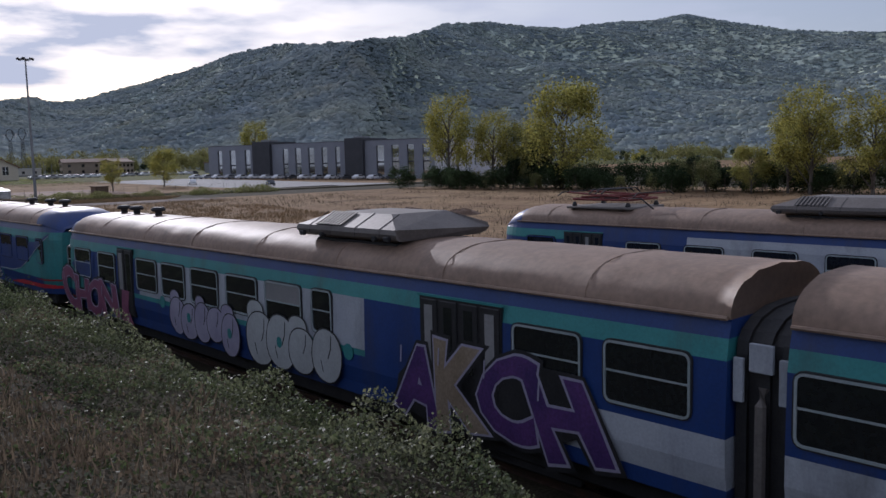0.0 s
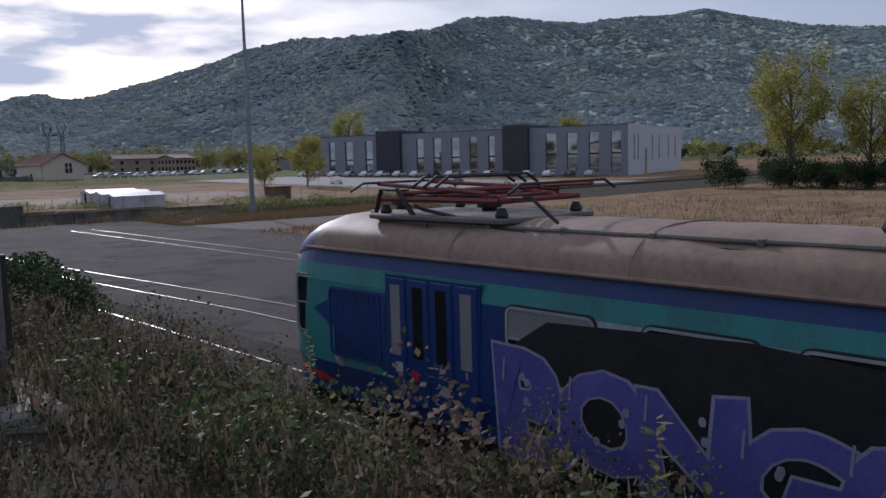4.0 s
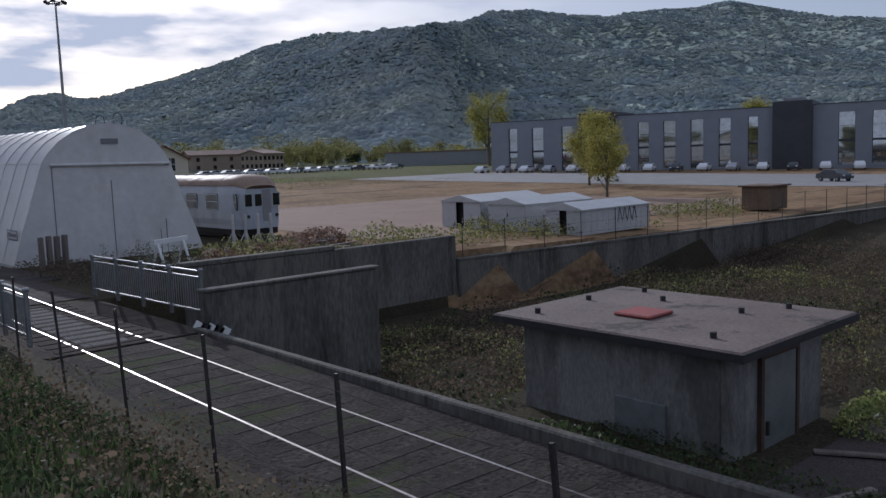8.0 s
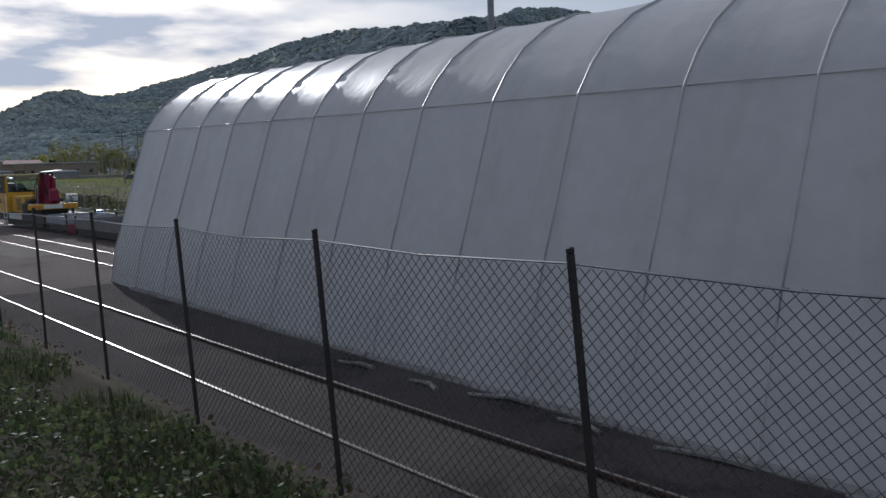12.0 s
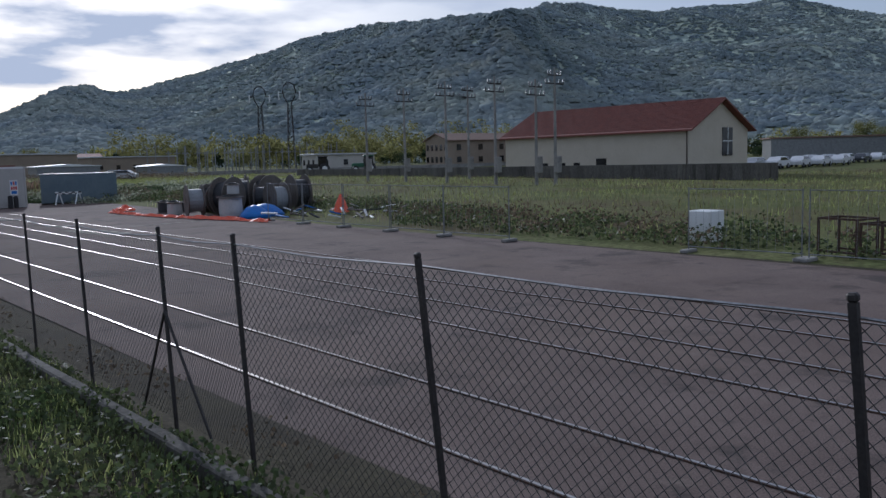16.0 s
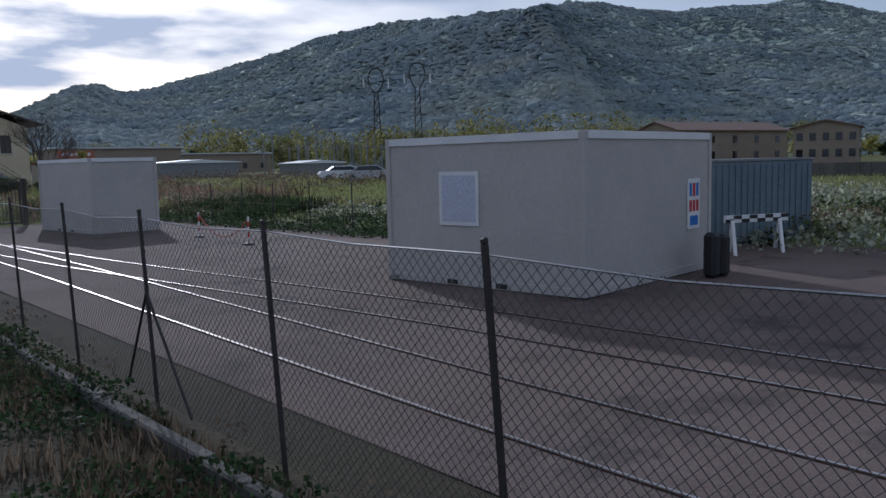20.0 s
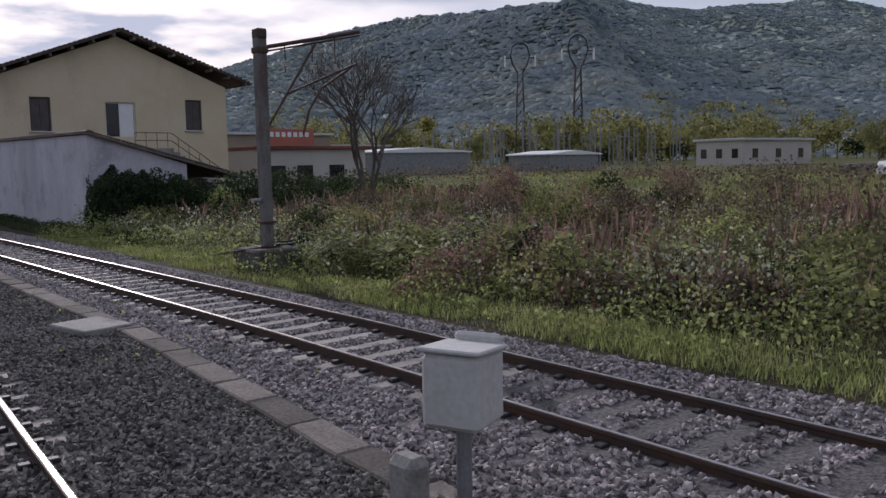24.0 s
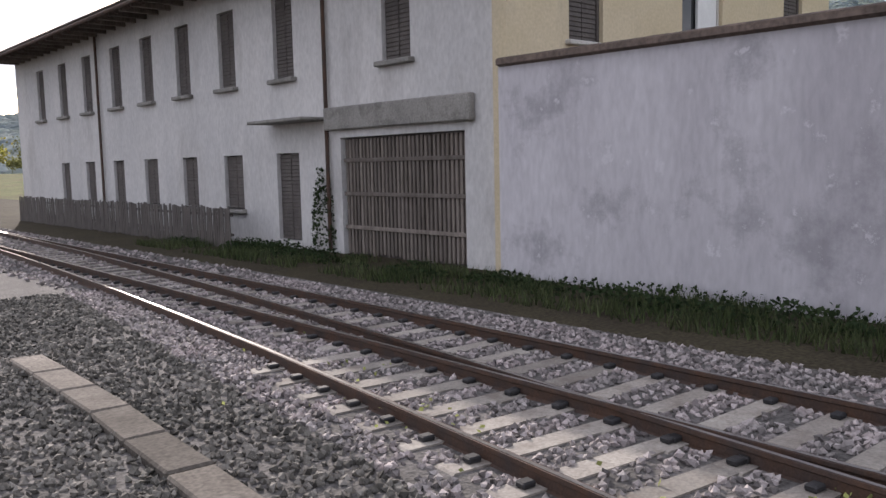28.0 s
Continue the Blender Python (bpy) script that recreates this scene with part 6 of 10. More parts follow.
# ---- white railcar ----
wt = coach("pale weathered white railcar with small windows", 173.2, 197, 23.45, 23.3, -0.9, lambda y, z: 2, [(173.6, 174.3, "narrow"), (175.5, 176.9, "two"), (178, 179.4, "two")], [], cab0=True, cap=0)
for x in (0.35, 0.95, 2.05):
    wf = part("front_window", [box(x, x + 0.5, -0.02, 0.04, 2.0, 2.75)], T_FRAME, wt)
    part("pane", [box(x + 0.05, x + 0.45, -0.03, -0.02, 2.05, 2.7)], DARKGLASS, wf)
part("front_door", [box(1.45, 1.95, -0.03, 0.04, 1.2, 2.95)], T_BLIND, wt, "pale blue-grey front door")
for x in (0.55, 2.3):
    part("lamp", [tube([(x, -0.06, 1.5), (x, 0.02, 1.5)], 0.09, 10)], BLACK, wt)

# ---- metal garages ----
GARAGE = mat("grey_white_sheet_metal", (0.5, 0.5, 0.5), (0.42, 0.42, 0.41), 0.5, 0.2, scale=1, fine=15, grain=0.15, bump=0.1)


def garage(x, y0, y1, zt, L, label, open_door=False, graff=False):
    g = thing("metal_garage", label, "garage", None, "sheet-metal garages")
    z0 = level(x, y0)
    ym = (y0 + y1) / 2
    part("wall", [box(x, x + L, y0, y0 + 0.04, z0, zt - 0.35), box(x, x + L, y1 - 0.04, y1, z0, zt - 0.35), box(x + L - 0.04, x + L, y0, y1, z0, zt - 0.35)], GARAGE, g)
    for k in range(12):
        part("rib", [box(x + 0.2 + k * L / 12, x + 0.25 + k * L / 12, y0 - 0.012, y0, z0, zt - 0.38)], GARAGE, g)
    part("roof", [([(x - 0.1, y0 - 0.08, zt - 0.36), (x + L, y0 - 0.08, zt - 0.36), (x + L, ym, zt), (x - 0.1, ym, zt), (x - 0.1, y1 + 0.08, zt - 0.36), (x + L, y1 + 0.08, zt - 0.36), (x - 0.1, y0 - 0.08, zt - 0.42), (x + L, y0 - 0.08, zt - 0.42), (x - 0.1, y1 + 0.08, zt - 0.42), (x + L, y1 + 0.08, zt - 0.42)], [(0, 1, 2, 3), (3, 2, 5, 4), (0, 6, 7, 1), (4, 5, 9, 8), (0, 3, 4, 8, 6)])], GARAGE, g)
    w = (y1 - y0) / 2
    if open_door:
        # black panel behind the doors stands in for the unlit interior
        part("dark_inside", [box(x + 0.3, x + 0.34, y0 + 0.05, y1 - 0.05, z0, zt - 0.4)], BLACK, g)
        part("door", [box(x - 0.02, x + 0.02, y1 - w * 0.75, y1, z0, zt - 0.4)], GARAGE, g)
        part("door", [box(x - 0.02, x + 0.02, y0, y0 + w * 0.85, z0, zt - 0.4)], GARAGE, g)
    else:
        part("door", [box(x - 0.02, x + 0.02, y0, ym - 0.01, z0, zt - 0.4)], GARAGE, g)
        part("door", [box(x - 0.02, x + 0.02, ym + 0.01, y1, z0, zt - 0.4)], GARAGE, g)
        part("handle", [box(x - 0.05, x - 0.02, ym - 0.1, ym - 0.05, z0 + 0.8, z0 + 1.0)], BLACK, g)
    if graff:
        for k in range(4):
            part("scribble", [tube([(x + 3.0 + k * 0.45, y0 - 0.02, z0 + 0.5), (x + 3.2 + k * 0.45, y0 - 0.02, z0 + 1.3), (x + 3.4 + k * 0.45, y0 - 0.02, z0 + 0.6)], 0.02, 4)], BLACK, g)
    return g


garage(36.5, 168.1, 171.5, 1.1, 6, "pale sheet-metal garage with an open dark doorway", True)
garage(36.5, 164.5, 167.4, 1.0, 6, "pale sheet-metal garage with closed doors")
garage(36.3, 160.3, 162.8, 0.8, 6, "ivy-grown pale sheet-metal garage with scribbled side", True, True)
single("wooden_shed", [cbox(57, 59.6, 160.5, 162.6, -1.0, 0.6, 0.03), cbox(56.8, 59.8, 160.3, 162.8, 0.6, 0.72, 0.03)], mat("rotten_brown_boards", (0.12, 0.08, 0.055), (0.17, 0.12, 0.08), 0.9, fine=12), "small rotten brown wooden shed", "shed")
structure("thin_fence", [tube([(27 + k * 2.4, 159.6 - k * 0.29, -1.05), (27 + k * 2.4, 159.6 - k * 0.29, 0.55)], 0.025, 4) for k in range(26)] + [tube([(27, 159.6, h), (87, 152.3, h)], 0.006, 3) for h in (0.5, 0.0, -0.5)], POST, "thin steel post fence along the wall top", "fence")

# ---- office block ----
OFF = mat("blue_grey_facade_panel", (0.2, 0.21, 0.24), (0.23, 0.24, 0.27), 0.6, scale=0.4, fine=8, grain=0.08, bump=0.03)
OFFDARK = mat("charcoal_facade", (0.035, 0.036, 0.042), (0.05, 0.05, 0.056), 0.5, scale=0.5, fine=8, grain=0.1)
OFFWHITE = mat("off_white_facade", (0.5, 0.5, 0.52), (0.46, 0.46, 0.48), 0.6, scale=0.5, fine=8, grain=0.06)
OGLASS = mat("office_mirror_glass", (0.42, 0.43, 0.42), (0.34, 0.36, 0.37), 0.03, 0.9, scale=0.3, fine=2, grain=0.2, bump=0, spec=1.0)
ang = math.degrees(math.atan2(130.4 - 157.7, 260.0 - 176.6))
office = thing("office_building", "long two-storey grey office block with tall window slots", "building", pose(157.7, 176.6, -1.1, 0, 0, math.degrees(math.atan2(157.7 - 130.4, 260.0 - 176.6))))
H = 11.5
LEN = 87.7
SEGS = [(0.0, 24.0, "w", [(1.6, 4.0), (6.8, 9.2), (12.0, 14.6), (17.2, 19.9)]), (24.0, 30.6, "d", []), (30.6, 60.0, "w", [(38.0, 40.2), (43.0, 45.4), (48.2, 50.6), (53.4, 55.6), (33.2, 35.0)]), (60.0, 67.3, "d", []), (67.3, 87.7, "w", [(69.2, 71.6), (75.6, 78.2), (81.6, 83.6)])]
for a, b, kind, wins in SEGS:
    if kind == "d":
        part("dark_block", [cbox(-1.2, 12, a, b, 0, H + 0.9, 0.05)], OFFDARK, office, "projecting charcoal stair block")
        part("roof_box", [cbox(1.5, 5.0, a + 1.5, b - 1.5, H + 0.9, H + 1.5, 0.05)], GALV, office)
        continue
    edges = [a] + [q for w in sorted(wins) for q in w] + [b]
    for k in range(0, len(edges), 2):
        if edges[k + 1] - edges[k] > 0.05:
            part("pier", [box(0, 0.5, edges[k], edges[k + 1], 0.9, H - 1.5)], OFF, office)
    part("parapet", [box(0, 0.5, a, b, H - 1.5, H)], OFF, office)
    part("coping", [box(-0.1, 0.7, a, b, H, H + 0.12)], OFFDARK, office)
    part("plinth", [box(0, 0.5, a, b, 0, 0.9)], OFF, office)
    for w0, w1 in wins:
        wd = part("window", [box(0.3, 0.36, w0, w0 + 0.1, 0.9, H - 1.5), box(0.3, 0.36, w1 - 0.1, w1, 0.9, H - 1.5), box(0.3, 0.36, w0 + 0.1, w1 - 0.1, 4.9, 5.3)], OFFDARK, office)
        for z0, z1 in ((0.9, 2.9), (2.95, 4.9), (5.3, 7.6), (7.65, H - 1.5)):
            part("pane", [box(0.38, 0.42, w0 + 0.1, w1 - 0.1, z0, z1)], OGLASS, wd)
part("main_block", [box(0.52, 20, 0.3, LEN, 0, H - 0.3)], OFFDARK, office)
part("end_wall", [box(0.0, 47, -0.4, 0.0, 0, H)], OFFWHITE, office, "off-white end wall with window slots")
for x, w in ((3, 0.7), (6, 0.7), (12, 1.6), (18, 0.7), (24, 0.7), (33, 0.7), (40, 0.7)):
    part("slot_window", [box(x, x + w, -0.46, -0.4, 3.5 if w < 1 else 0.1, H - 2.2 if w < 1 else 6.0)], OGLASS, office)
part("back_block", [box(20.02, 47, 0.0, 24, 0, H - 0.3)], OFF, office)

# ---- cars ----
def car(colour_mat, label):
    c = thing("car", label, "car", group="parked cars")
    prof = [(-2.1, 0.35), (-2.15, 0.7), (-2.0, 0.95), (-1.35, 1.0), (-0.75, 1.42), (0.9, 1.45), (1.6, 1.0), (2.05, 0.92), (2.12, 0.6), (2.1, 0.35)]
    g = extrude(prof, -0.85, 0.85)
    v = [(x, y * (0.82 if z > 1.3 else 1), z) for x, y, z in g[0]]
    part("body", [(v, g[1])], colour_mat, c)
    gl = extrude([(-1.2, 1.03), (-0.72, 1.37), (0.85, 1.39), (1.42, 1.03)], -0.86, 0.86)
    part("side_glass", [([(x, y * (0.85 if z > 1.3 else 1.0), z) for x, y, z in gl[0]], gl[1])], DARKGLASS, c)
    for x in (-1.32, 1.3):
        for y in (-0.82, 0.82):
            w = part("wheel", [tube([(x, y - 0.1, 0.32), (x, y + 0.1, 0.32)], 0.32, 12)], BLACK, c)
            part("hub", [tube([(x, y - 0.11, 0.32), (x, y + 0.11, 0.32)], 0.18, 10)], GALV, w)
    for y in (-0.65, 0.65):
        part("headlight", [cbox(-2.17, -2.08, y - 0.16, y + 0.16, 0.66, 0.82, 0.02)], WHITEP, c)
    return c


CARW = mat("white_car_paint", (0.7, 0.7, 0.7), (0.66, 0.66, 0.67), 0.25, scale=1, fine=5, grain=0.03, bump=0)
CARG = mat("dark_grey_car_paint", (0.06, 0.065, 0.07), (0.07, 0.07, 0.08), 0.25, scale=1, fine=5, grain=0.05, bump=0)
CARS_ = mat("silver_car_paint", (0.42, 0.43, 0.44), (0.4, 0.4, 0.42), 0.3, 0.4, scale=1, fine=5, grain=0.05, bump=0)
cw, cg, cs = car(CARW, "small white hatchback parked in a row"), car(CARG, "dark grey hatchback parked in a row"), car(CARS_, "silver hatchback parked in a row")
rc = random.Random(11)
fx0, fy0, ux, uy = 157.7, 176.6, -27.3 / 87.7, 83.4 / 87.7
spots = [(fx0 + ux * s - 8 * uy + 0, fy0 + uy * s + 8 * ux, 20) for s in range(6, 88, 5)]
spots += [(92 + 3.0 * k, 318 + 1.2 * (k % 2) + 4.2 * (k // 11), 10) for k in range(22)]
spots += [(104, 176, 70), (49.6, 393, -30), (48.9, 388.0, -35), (98, 205, 60)]
first = [cw, cg, cs]
for k, (x, y, a) in enumerate(spots):
    m = pose(x, y, level(x, y) + 0.03, 0, 0, a + rc.uniform(-4, 4))
    if first:
        first.pop().matrix_basis = m
    else:
        copy_thing(rc.choice((cw, cw, cs, cg)), m)

# ---- works train on the third siding ----
AGRX, GREYW = 16.7, mat("grey_wagon_paint", (0.3, 0.31, 0.32), (0.24, 0.25, 0.26), 0.6, scale=1.5, fine=20, grain=0.2)
DARKF = mat("oily_underframe", (0.03, 0.028, 0.026), (0.05, 0.045, 0.04), 0.7, scale=3, fine=30)
MAGENTA = mat("magenta_crane_paint", (0.26, 0.018, 0.05), (0.17, 0.015, 0.035), 0.45, scale=2, fine=25, grain=0.15)


def wheelset(parent, y, x0, x1, zr):
    for x in (x0, x1):
        part("wheel", [tube([(x, y, zr + 0.38), (x + 0.12, y, zr + 0.38)], 0.38, 18)], DARKF, parent)


CABGLASS = bpy.data.materials.new("clear_cab_glass")
CABGLASS.use_nodes = True
cg_ = CABGLASS.node_tree.nodes["Principled BSDF"]
cg_.inputs["Base Color"].default_value, cg_.inputs["Roughness"].default_value = (0.8, 0.86, 0.85, 1), 0.02
cg_.inputs["Transmission Weight"].default_value, cg_.inputs["IOR"].default_value = 1.0, 1.05
ag = thing("works_locomotive", "yellow works locomotive with a boxy cab and loading crane", "locomotive")
X0, X1, ZR = 16.72, 19.35, -0.08
part("frame", [cbox(X0, X1, 248.6, 258.1, 0.35, 0.8, 0.04)], DARKF, ag)
for y in (250.2, 256.0):
    wheelset(ag, y, 17.25, 18.7, ZR)
YA, YB = 255.6, 257.75
cab = part("cab", [box(X0, X1, YA, YA + 0.06, 0.8, 1.98)], YELLOWP, ag, "yellow cab with large windows")
for q in ((X0, X1, YB - 0.06, YB), (X0, X0 + 0.06, YA + 0.06, YB - 0.06), (X1 - 0.06, X1, YA + 0.06, YB - 0.06)):
    part("cab_wall", [box(*q, 0.8, 1.98)], YELLOWP, cab)
for x, y in ((X0, YA), (X0, YB - 0.1), (X1 - 0.1, YA), (X1 - 0.1, YB - 0.1), (18.55, YA), (X0, 256.1)):
    part("pillar", [box(x, x + 0.1, y, y + 0.1, 1.98, 2.95)], YELLOWP, cab)
part("cab_roof", [cbox(X0 - 0.1, X1 + 0.1, YA - 0.15, YB + 0.1, 2.95, 3.07, 0.03)], mat("dull_yellow_roof", (0.4, 0.34, 0.16), (0.34, 0.3, 0.15), 0.7), cab)
for q in ((X0 + 0.02, X0 + 0.03, 256.22, YB - 0.12), (X0 + 0.02, X0 + 0.03, YA + 0.12, 256.08)):
    part("pane", [box(*q, 2.02, 2.9)], CABGLASS, cab)
for a, b in ((X0 + 0.12, 18.53), (18.67, X1 - 0.12)):
    part("pane", [box(a, b, YA + 0.02, YA + 0.03, 2.02, 2.9)], CABGLASS, cab)
part("pane", [box(X0 + 0.12, X1 - 0.12, YB - 0.04, YB - 0.03, 2.02, 2.9)], CABGLASS, cab)
part("control_desk", [cbox(17.2, 18.8, 255.8, 256.2, 1.0, 2.1, 0.05)], DARKF, cab)
part("driver_seat", [cbox(17.8, 18.3, 256.7, 257.1, 1.2, 1.4, 0.05), cbox(17.8, 18.3, 257.1, 257.2, 1.4, 2.2, 0.05)], BLACK, cab)
for q in ((X0 - 0.008, X0, 256.25, YB - 0.14), (X0 - 0.008, X0, YA + 0.14, 256.06)):
    part("window_rubber", [box(q[0], q[1], q[2] - 0.05, q[3] + 0.05, 1.96, 2.02), box(q[0], q[1], q[2] - 0.05, q[3] + 0.05, 2.88, 2.94), box(q[0], q[1], q[2] - 0.05, q[2], 2.02, 2.88), box(q[0], q[1], q[3], q[3] + 0.05, 2.02, 2.88)], BLACK, cab)
me = lettering("AGR 120", 0.3, BLACK, 0.004, 0.002)
for v in me.vertices:
    v.co = (X0 - 0.006 - v.co.z, 257.45 - v.co.x, 1.35 + v.co.y)
part("number_lettering", me, None, ag, "black painted letters")
hood = part("hood", [cbox(X0 + 0.25, X1 - 0.25, 253.05, 255.58, 0.8, 1.8, 0.06)], YELLOWP, ag, "yellow engine hood with grilles")
for k in range(9):
    part("grille_slat", [box(X0 + 0.23, X0 + 0.25, 253.5, 254.5, 0.95 + k * 0.08, 0.99 + k * 0.08)], DARKF, hood)
part("exhaust", [tube([(18.3, 254.0, 1.88), (18.3, 254.0, 2.3)], 0.07, 8)], GALV, hood)
part("toolbox", [cbox(X0 + 0.1, X0 + 0.5, 252.0, 252.9, 0.8, 1.4, 0.03)], DARKF, ag)
part("side_panel", [box(X0 - 0.02, X0, 252.7, 255.3, 0.45, 0.75)], WHITEP, ag)
for y in (255.62, 256.3):
    part("handrail", [tube([(X0 - 0.06, y, 0.8), (X0 - 0.06, y, 1.8)], 0.02, 6)], WHITEP, ag)
for z in (-0.02, 0.22, 0.46):
    part("step", [box(X0 - 0.1, X0 + 0.1, 255.65, 256.25, z, z + 0.04)], WHITEP, ag)
for y in (255.63, 256.25):
    part("step_rail", [box(X0 - 0.08, X0 - 0.03, y, y + 0.04, -0.05, 0.8)], WHITEP, ag)
for x in (17.2, 18.8):
    b = part("buffer", [tube([(x, 258.1, 0.62), (x, 258.5, 0.62)], 0.07, 8)], DARKF, ag)
    part("buffer_plate", [tube([(x, 258.5, 0.62), (x, 258.56, 0.62)], 0.2, 14)], DARKF, b)
BOOM_A, BOOM_B, BOOM_C = (252.1, 1.3), (251.3, 2.98), (251.0, 1.35)
crane = part("crane", [cbox(17.3, 18.8, 250.85, 252.2, 0.8, 1.4, 0.08)], DARKF, ag, "magenta folded loading crane")
part("column", [cbox(17.75, 18.35, 250.9, 251.5, 1.3, 1.9, 0.08)], MAGENTA, crane)
part("boom", [tube([(17.6, BOOM_A[0], BOOM_A[1]), (17.7, BOOM_B[0], BOOM_B[1])], 0.27, 4, 0.2)], MAGENTA, crane)
part("inner_boom", [tube([(17.85, BOOM_A[0] - 0.1, BOOM_A[1] + 0.5), (17.95, BOOM_B[0], BOOM_B[1] + 0.04)], 0.15, 4)], MAGENTA, crane)
part("jib", [tube([(17.75, 250.8, 3.02), (17.75, 250.98, BOOM_C[1])], 0.19, 4, 0.22)], MAGENTA, crane)
part("head_link", [tube([(17.7, BOOM_B[0] + 0.1, 3.02), (17.72, 250.7, 3.05)], 0.13, 4)], DARKF, crane)
for k in range(4):
    part("valve_block", [cbox(17.25 + 0.3 * k, 17.5 + 0.3 * k, 252.25 + 0.08 * k, 252.75, 0.9, 1.35 + 0.12 * (k % 3), 0.03)], DARKF, crane)
part("machinery", [cbox(17.0, 19.0, 252.3, 253.0, 0.8, 1.62, 0.1)], DARKF, ag, "black oily machinery behind the hood")
part("jib_extension", [tube([(18.0, 250.7, 2.85), (18.0, 250.85, BOOM_C[1])], 0.12, 4)], MAGENTA, crane)
part("knuckle", [tube([(17.45, BOOM_B[0] - 0.1, BOOM_B[1] + 0.05), (18.15, BOOM_B[0] - 0.1, BOOM_B[1] + 0.05)], 0.13, 10)], DARKF, crane)
part("tank", [cbox(17.6, 18.1, 250.12, 250.55, 1.4, 2.25, 0.14)], MAGENTA, crane)
part("maker_panel", [moved(box(-0.005, 0.0, -0.35, 0.35, -0.05, 0.05), pose(17.3, (BOOM_A[0] + BOOM_B[0]) / 2, (BOOM_A[1] + BOOM_B[1]) / 2, -64, 0, 0))], LILAC, crane, "pale maker's strip as a plain bar")
part("hydraulic_ram", [tube([(17.35, BOOM_A[0] - 0.4, BOOM_A[1] - 0.05), (17.4, BOOM_B[0] + 0.25, BOOM_B[1] - 0.6)], 0.06, 8)], GALV, crane)
for k in range(6):
    part("hose", [tube([(17.35 + 0.09 * k, BOOM_A[0] + 0.35, 1.2), (17.3 + 0.09 * k, BOOM_A[0] + 0.25, 1.85), (17.4 + 0.07 * k, BOOM_B[0] + 0.25, BOOM_B[1] - 0.1), (17.45 + 0.06 * k, BOOM_B[0] - 0.3, BOOM_B[1] + 0.12), (17.5 + 0.05 * k, BOOM_C[0] - 0.3, 1.9)], 0.022, 5)], BLACK, crane)
bm_ = part("lamp_beam", [cbox(16.5, 19.15, 250.4, 250.6, 1.05, 1.36, 0.03)], YELLOWP, ag, "pale yellow beam with lamps")
part("white_panel", [box(17.3, 18.3, 250.38, 250.395, 1.1, 1.32)], WHITEP, bm_)
for x in (16.75, 17.05, 18.6, 18.95):
    part("lamp", [tube([(x, 250.39, 1.2), (x, 250.35, 1.2)], 0.07, 10)], ORANGE, bm_)
for x in (16.9, 18.8):
    part("lamp_leg", [box(x, x + 0.12, 250.43, 250.55, 0.6, 1.05)], DARKF, ag)
part("battery_box", [cbox(X0 + 0.12, X1 - 0.12, 251.3, 254.9, -0.02, 0.37, 0.04)], DARKF, ag)
part("axle_guard", [cbox(X0 + 0.15, X0 + 0.3, 249.4, 251.0, 0.05, 0.37, 0.04)], DARKF, ag)
part("axle_guard", [cbox(X0 + 0.15, X0 + 0.3, 255.2, 256.8, 0.05, 0.37, 0.04)], DARKF, ag)
single("blue_drum", [moved(lathe([(0.28, 0), (0.29, 0.3), (0.28, 0.6), (0.25, 0.9), (0.1, 0.92)], 16), pose(20.6, 251.2, -0.1))], BLUEP, "blue plastic drum beside the locomotive", "drum")


def flat_wagon(y0, y1, zf, zt, label, paint, endcol):
    w = thing("flat_wagon", label, "wagon", None, "low-sided wagons")
    part("underframe", [cbox(X0 + 0.1, X1 - 0.1, y0, y1, zf - 0.3, zf - 0.02, 0.03)], DARKF, w)
    part("floor", [box(X0, X1, y0, y1, zf - 0.02, zf + 0.04)], RUST, w)
    for q in ((X0, X0 + 0.06, y0, y1), (X1 - 0.06, X1, y0, y1), (X0 + 0.06, X1 - 0.06, y0, y0 + 0.06), (X0 + 0.06, X1 - 0.06, y1 - 0.06, y1)):
        part("side_board", [box(*q, zf + 0.04, zt)], paint, w)
    for x in (X0, X1 - 0.08):
        for y in (y0 - 0.02, y1 - 0.06):
            part("corner_post", [box(x, x + 0.08, y, y + 0.08, zf - 0.2, zt + 0.14)], DARKF, w)
    for x in (X0 + 0.55, X1 - 0.55):
        for y, s in ((y0, -1), (y1, 1)):
            b = part("buffer", [tube([(x, y, zf - 0.12), (x, y + s * 0.4, zf - 0.12)], 0.08, 8)], DARKF, w)
            part("buffer_plate", [tube([(x, y + s * 0.4, zf - 0.12), (x, y + s * 0.46, zf - 0.12)], 0.22, 14)], DARKF, b)
    part("end_beam", [cbox(X0 + 0.05, X1 - 0.05, y0 - 0.1, y0, zf - 0.45, zf + 0.06, 0.03)], endcol, w, "red end beam")
    for y in (y0 + (y1 - y0) * 0.22, y0 + (y1 - y0) * 0.78):
        wheelset(w, y, 17.25, 18.7, ZR)
        part("axle_spring", [cbox(X0 + 0.15, X0 + 0.3, y - 0.5, y + 0.5, 0.15, 0.4, 0.04)], DARKF, w)
    part("brake_gear", [cbox(X0 + 0.2, X1 - 0.2, y0 + (y1 - y0) * 0.36, y0 + (y1 - y0) * 0.64, -0.02, 0.18, 0.04)], DARKF, w)
    return w


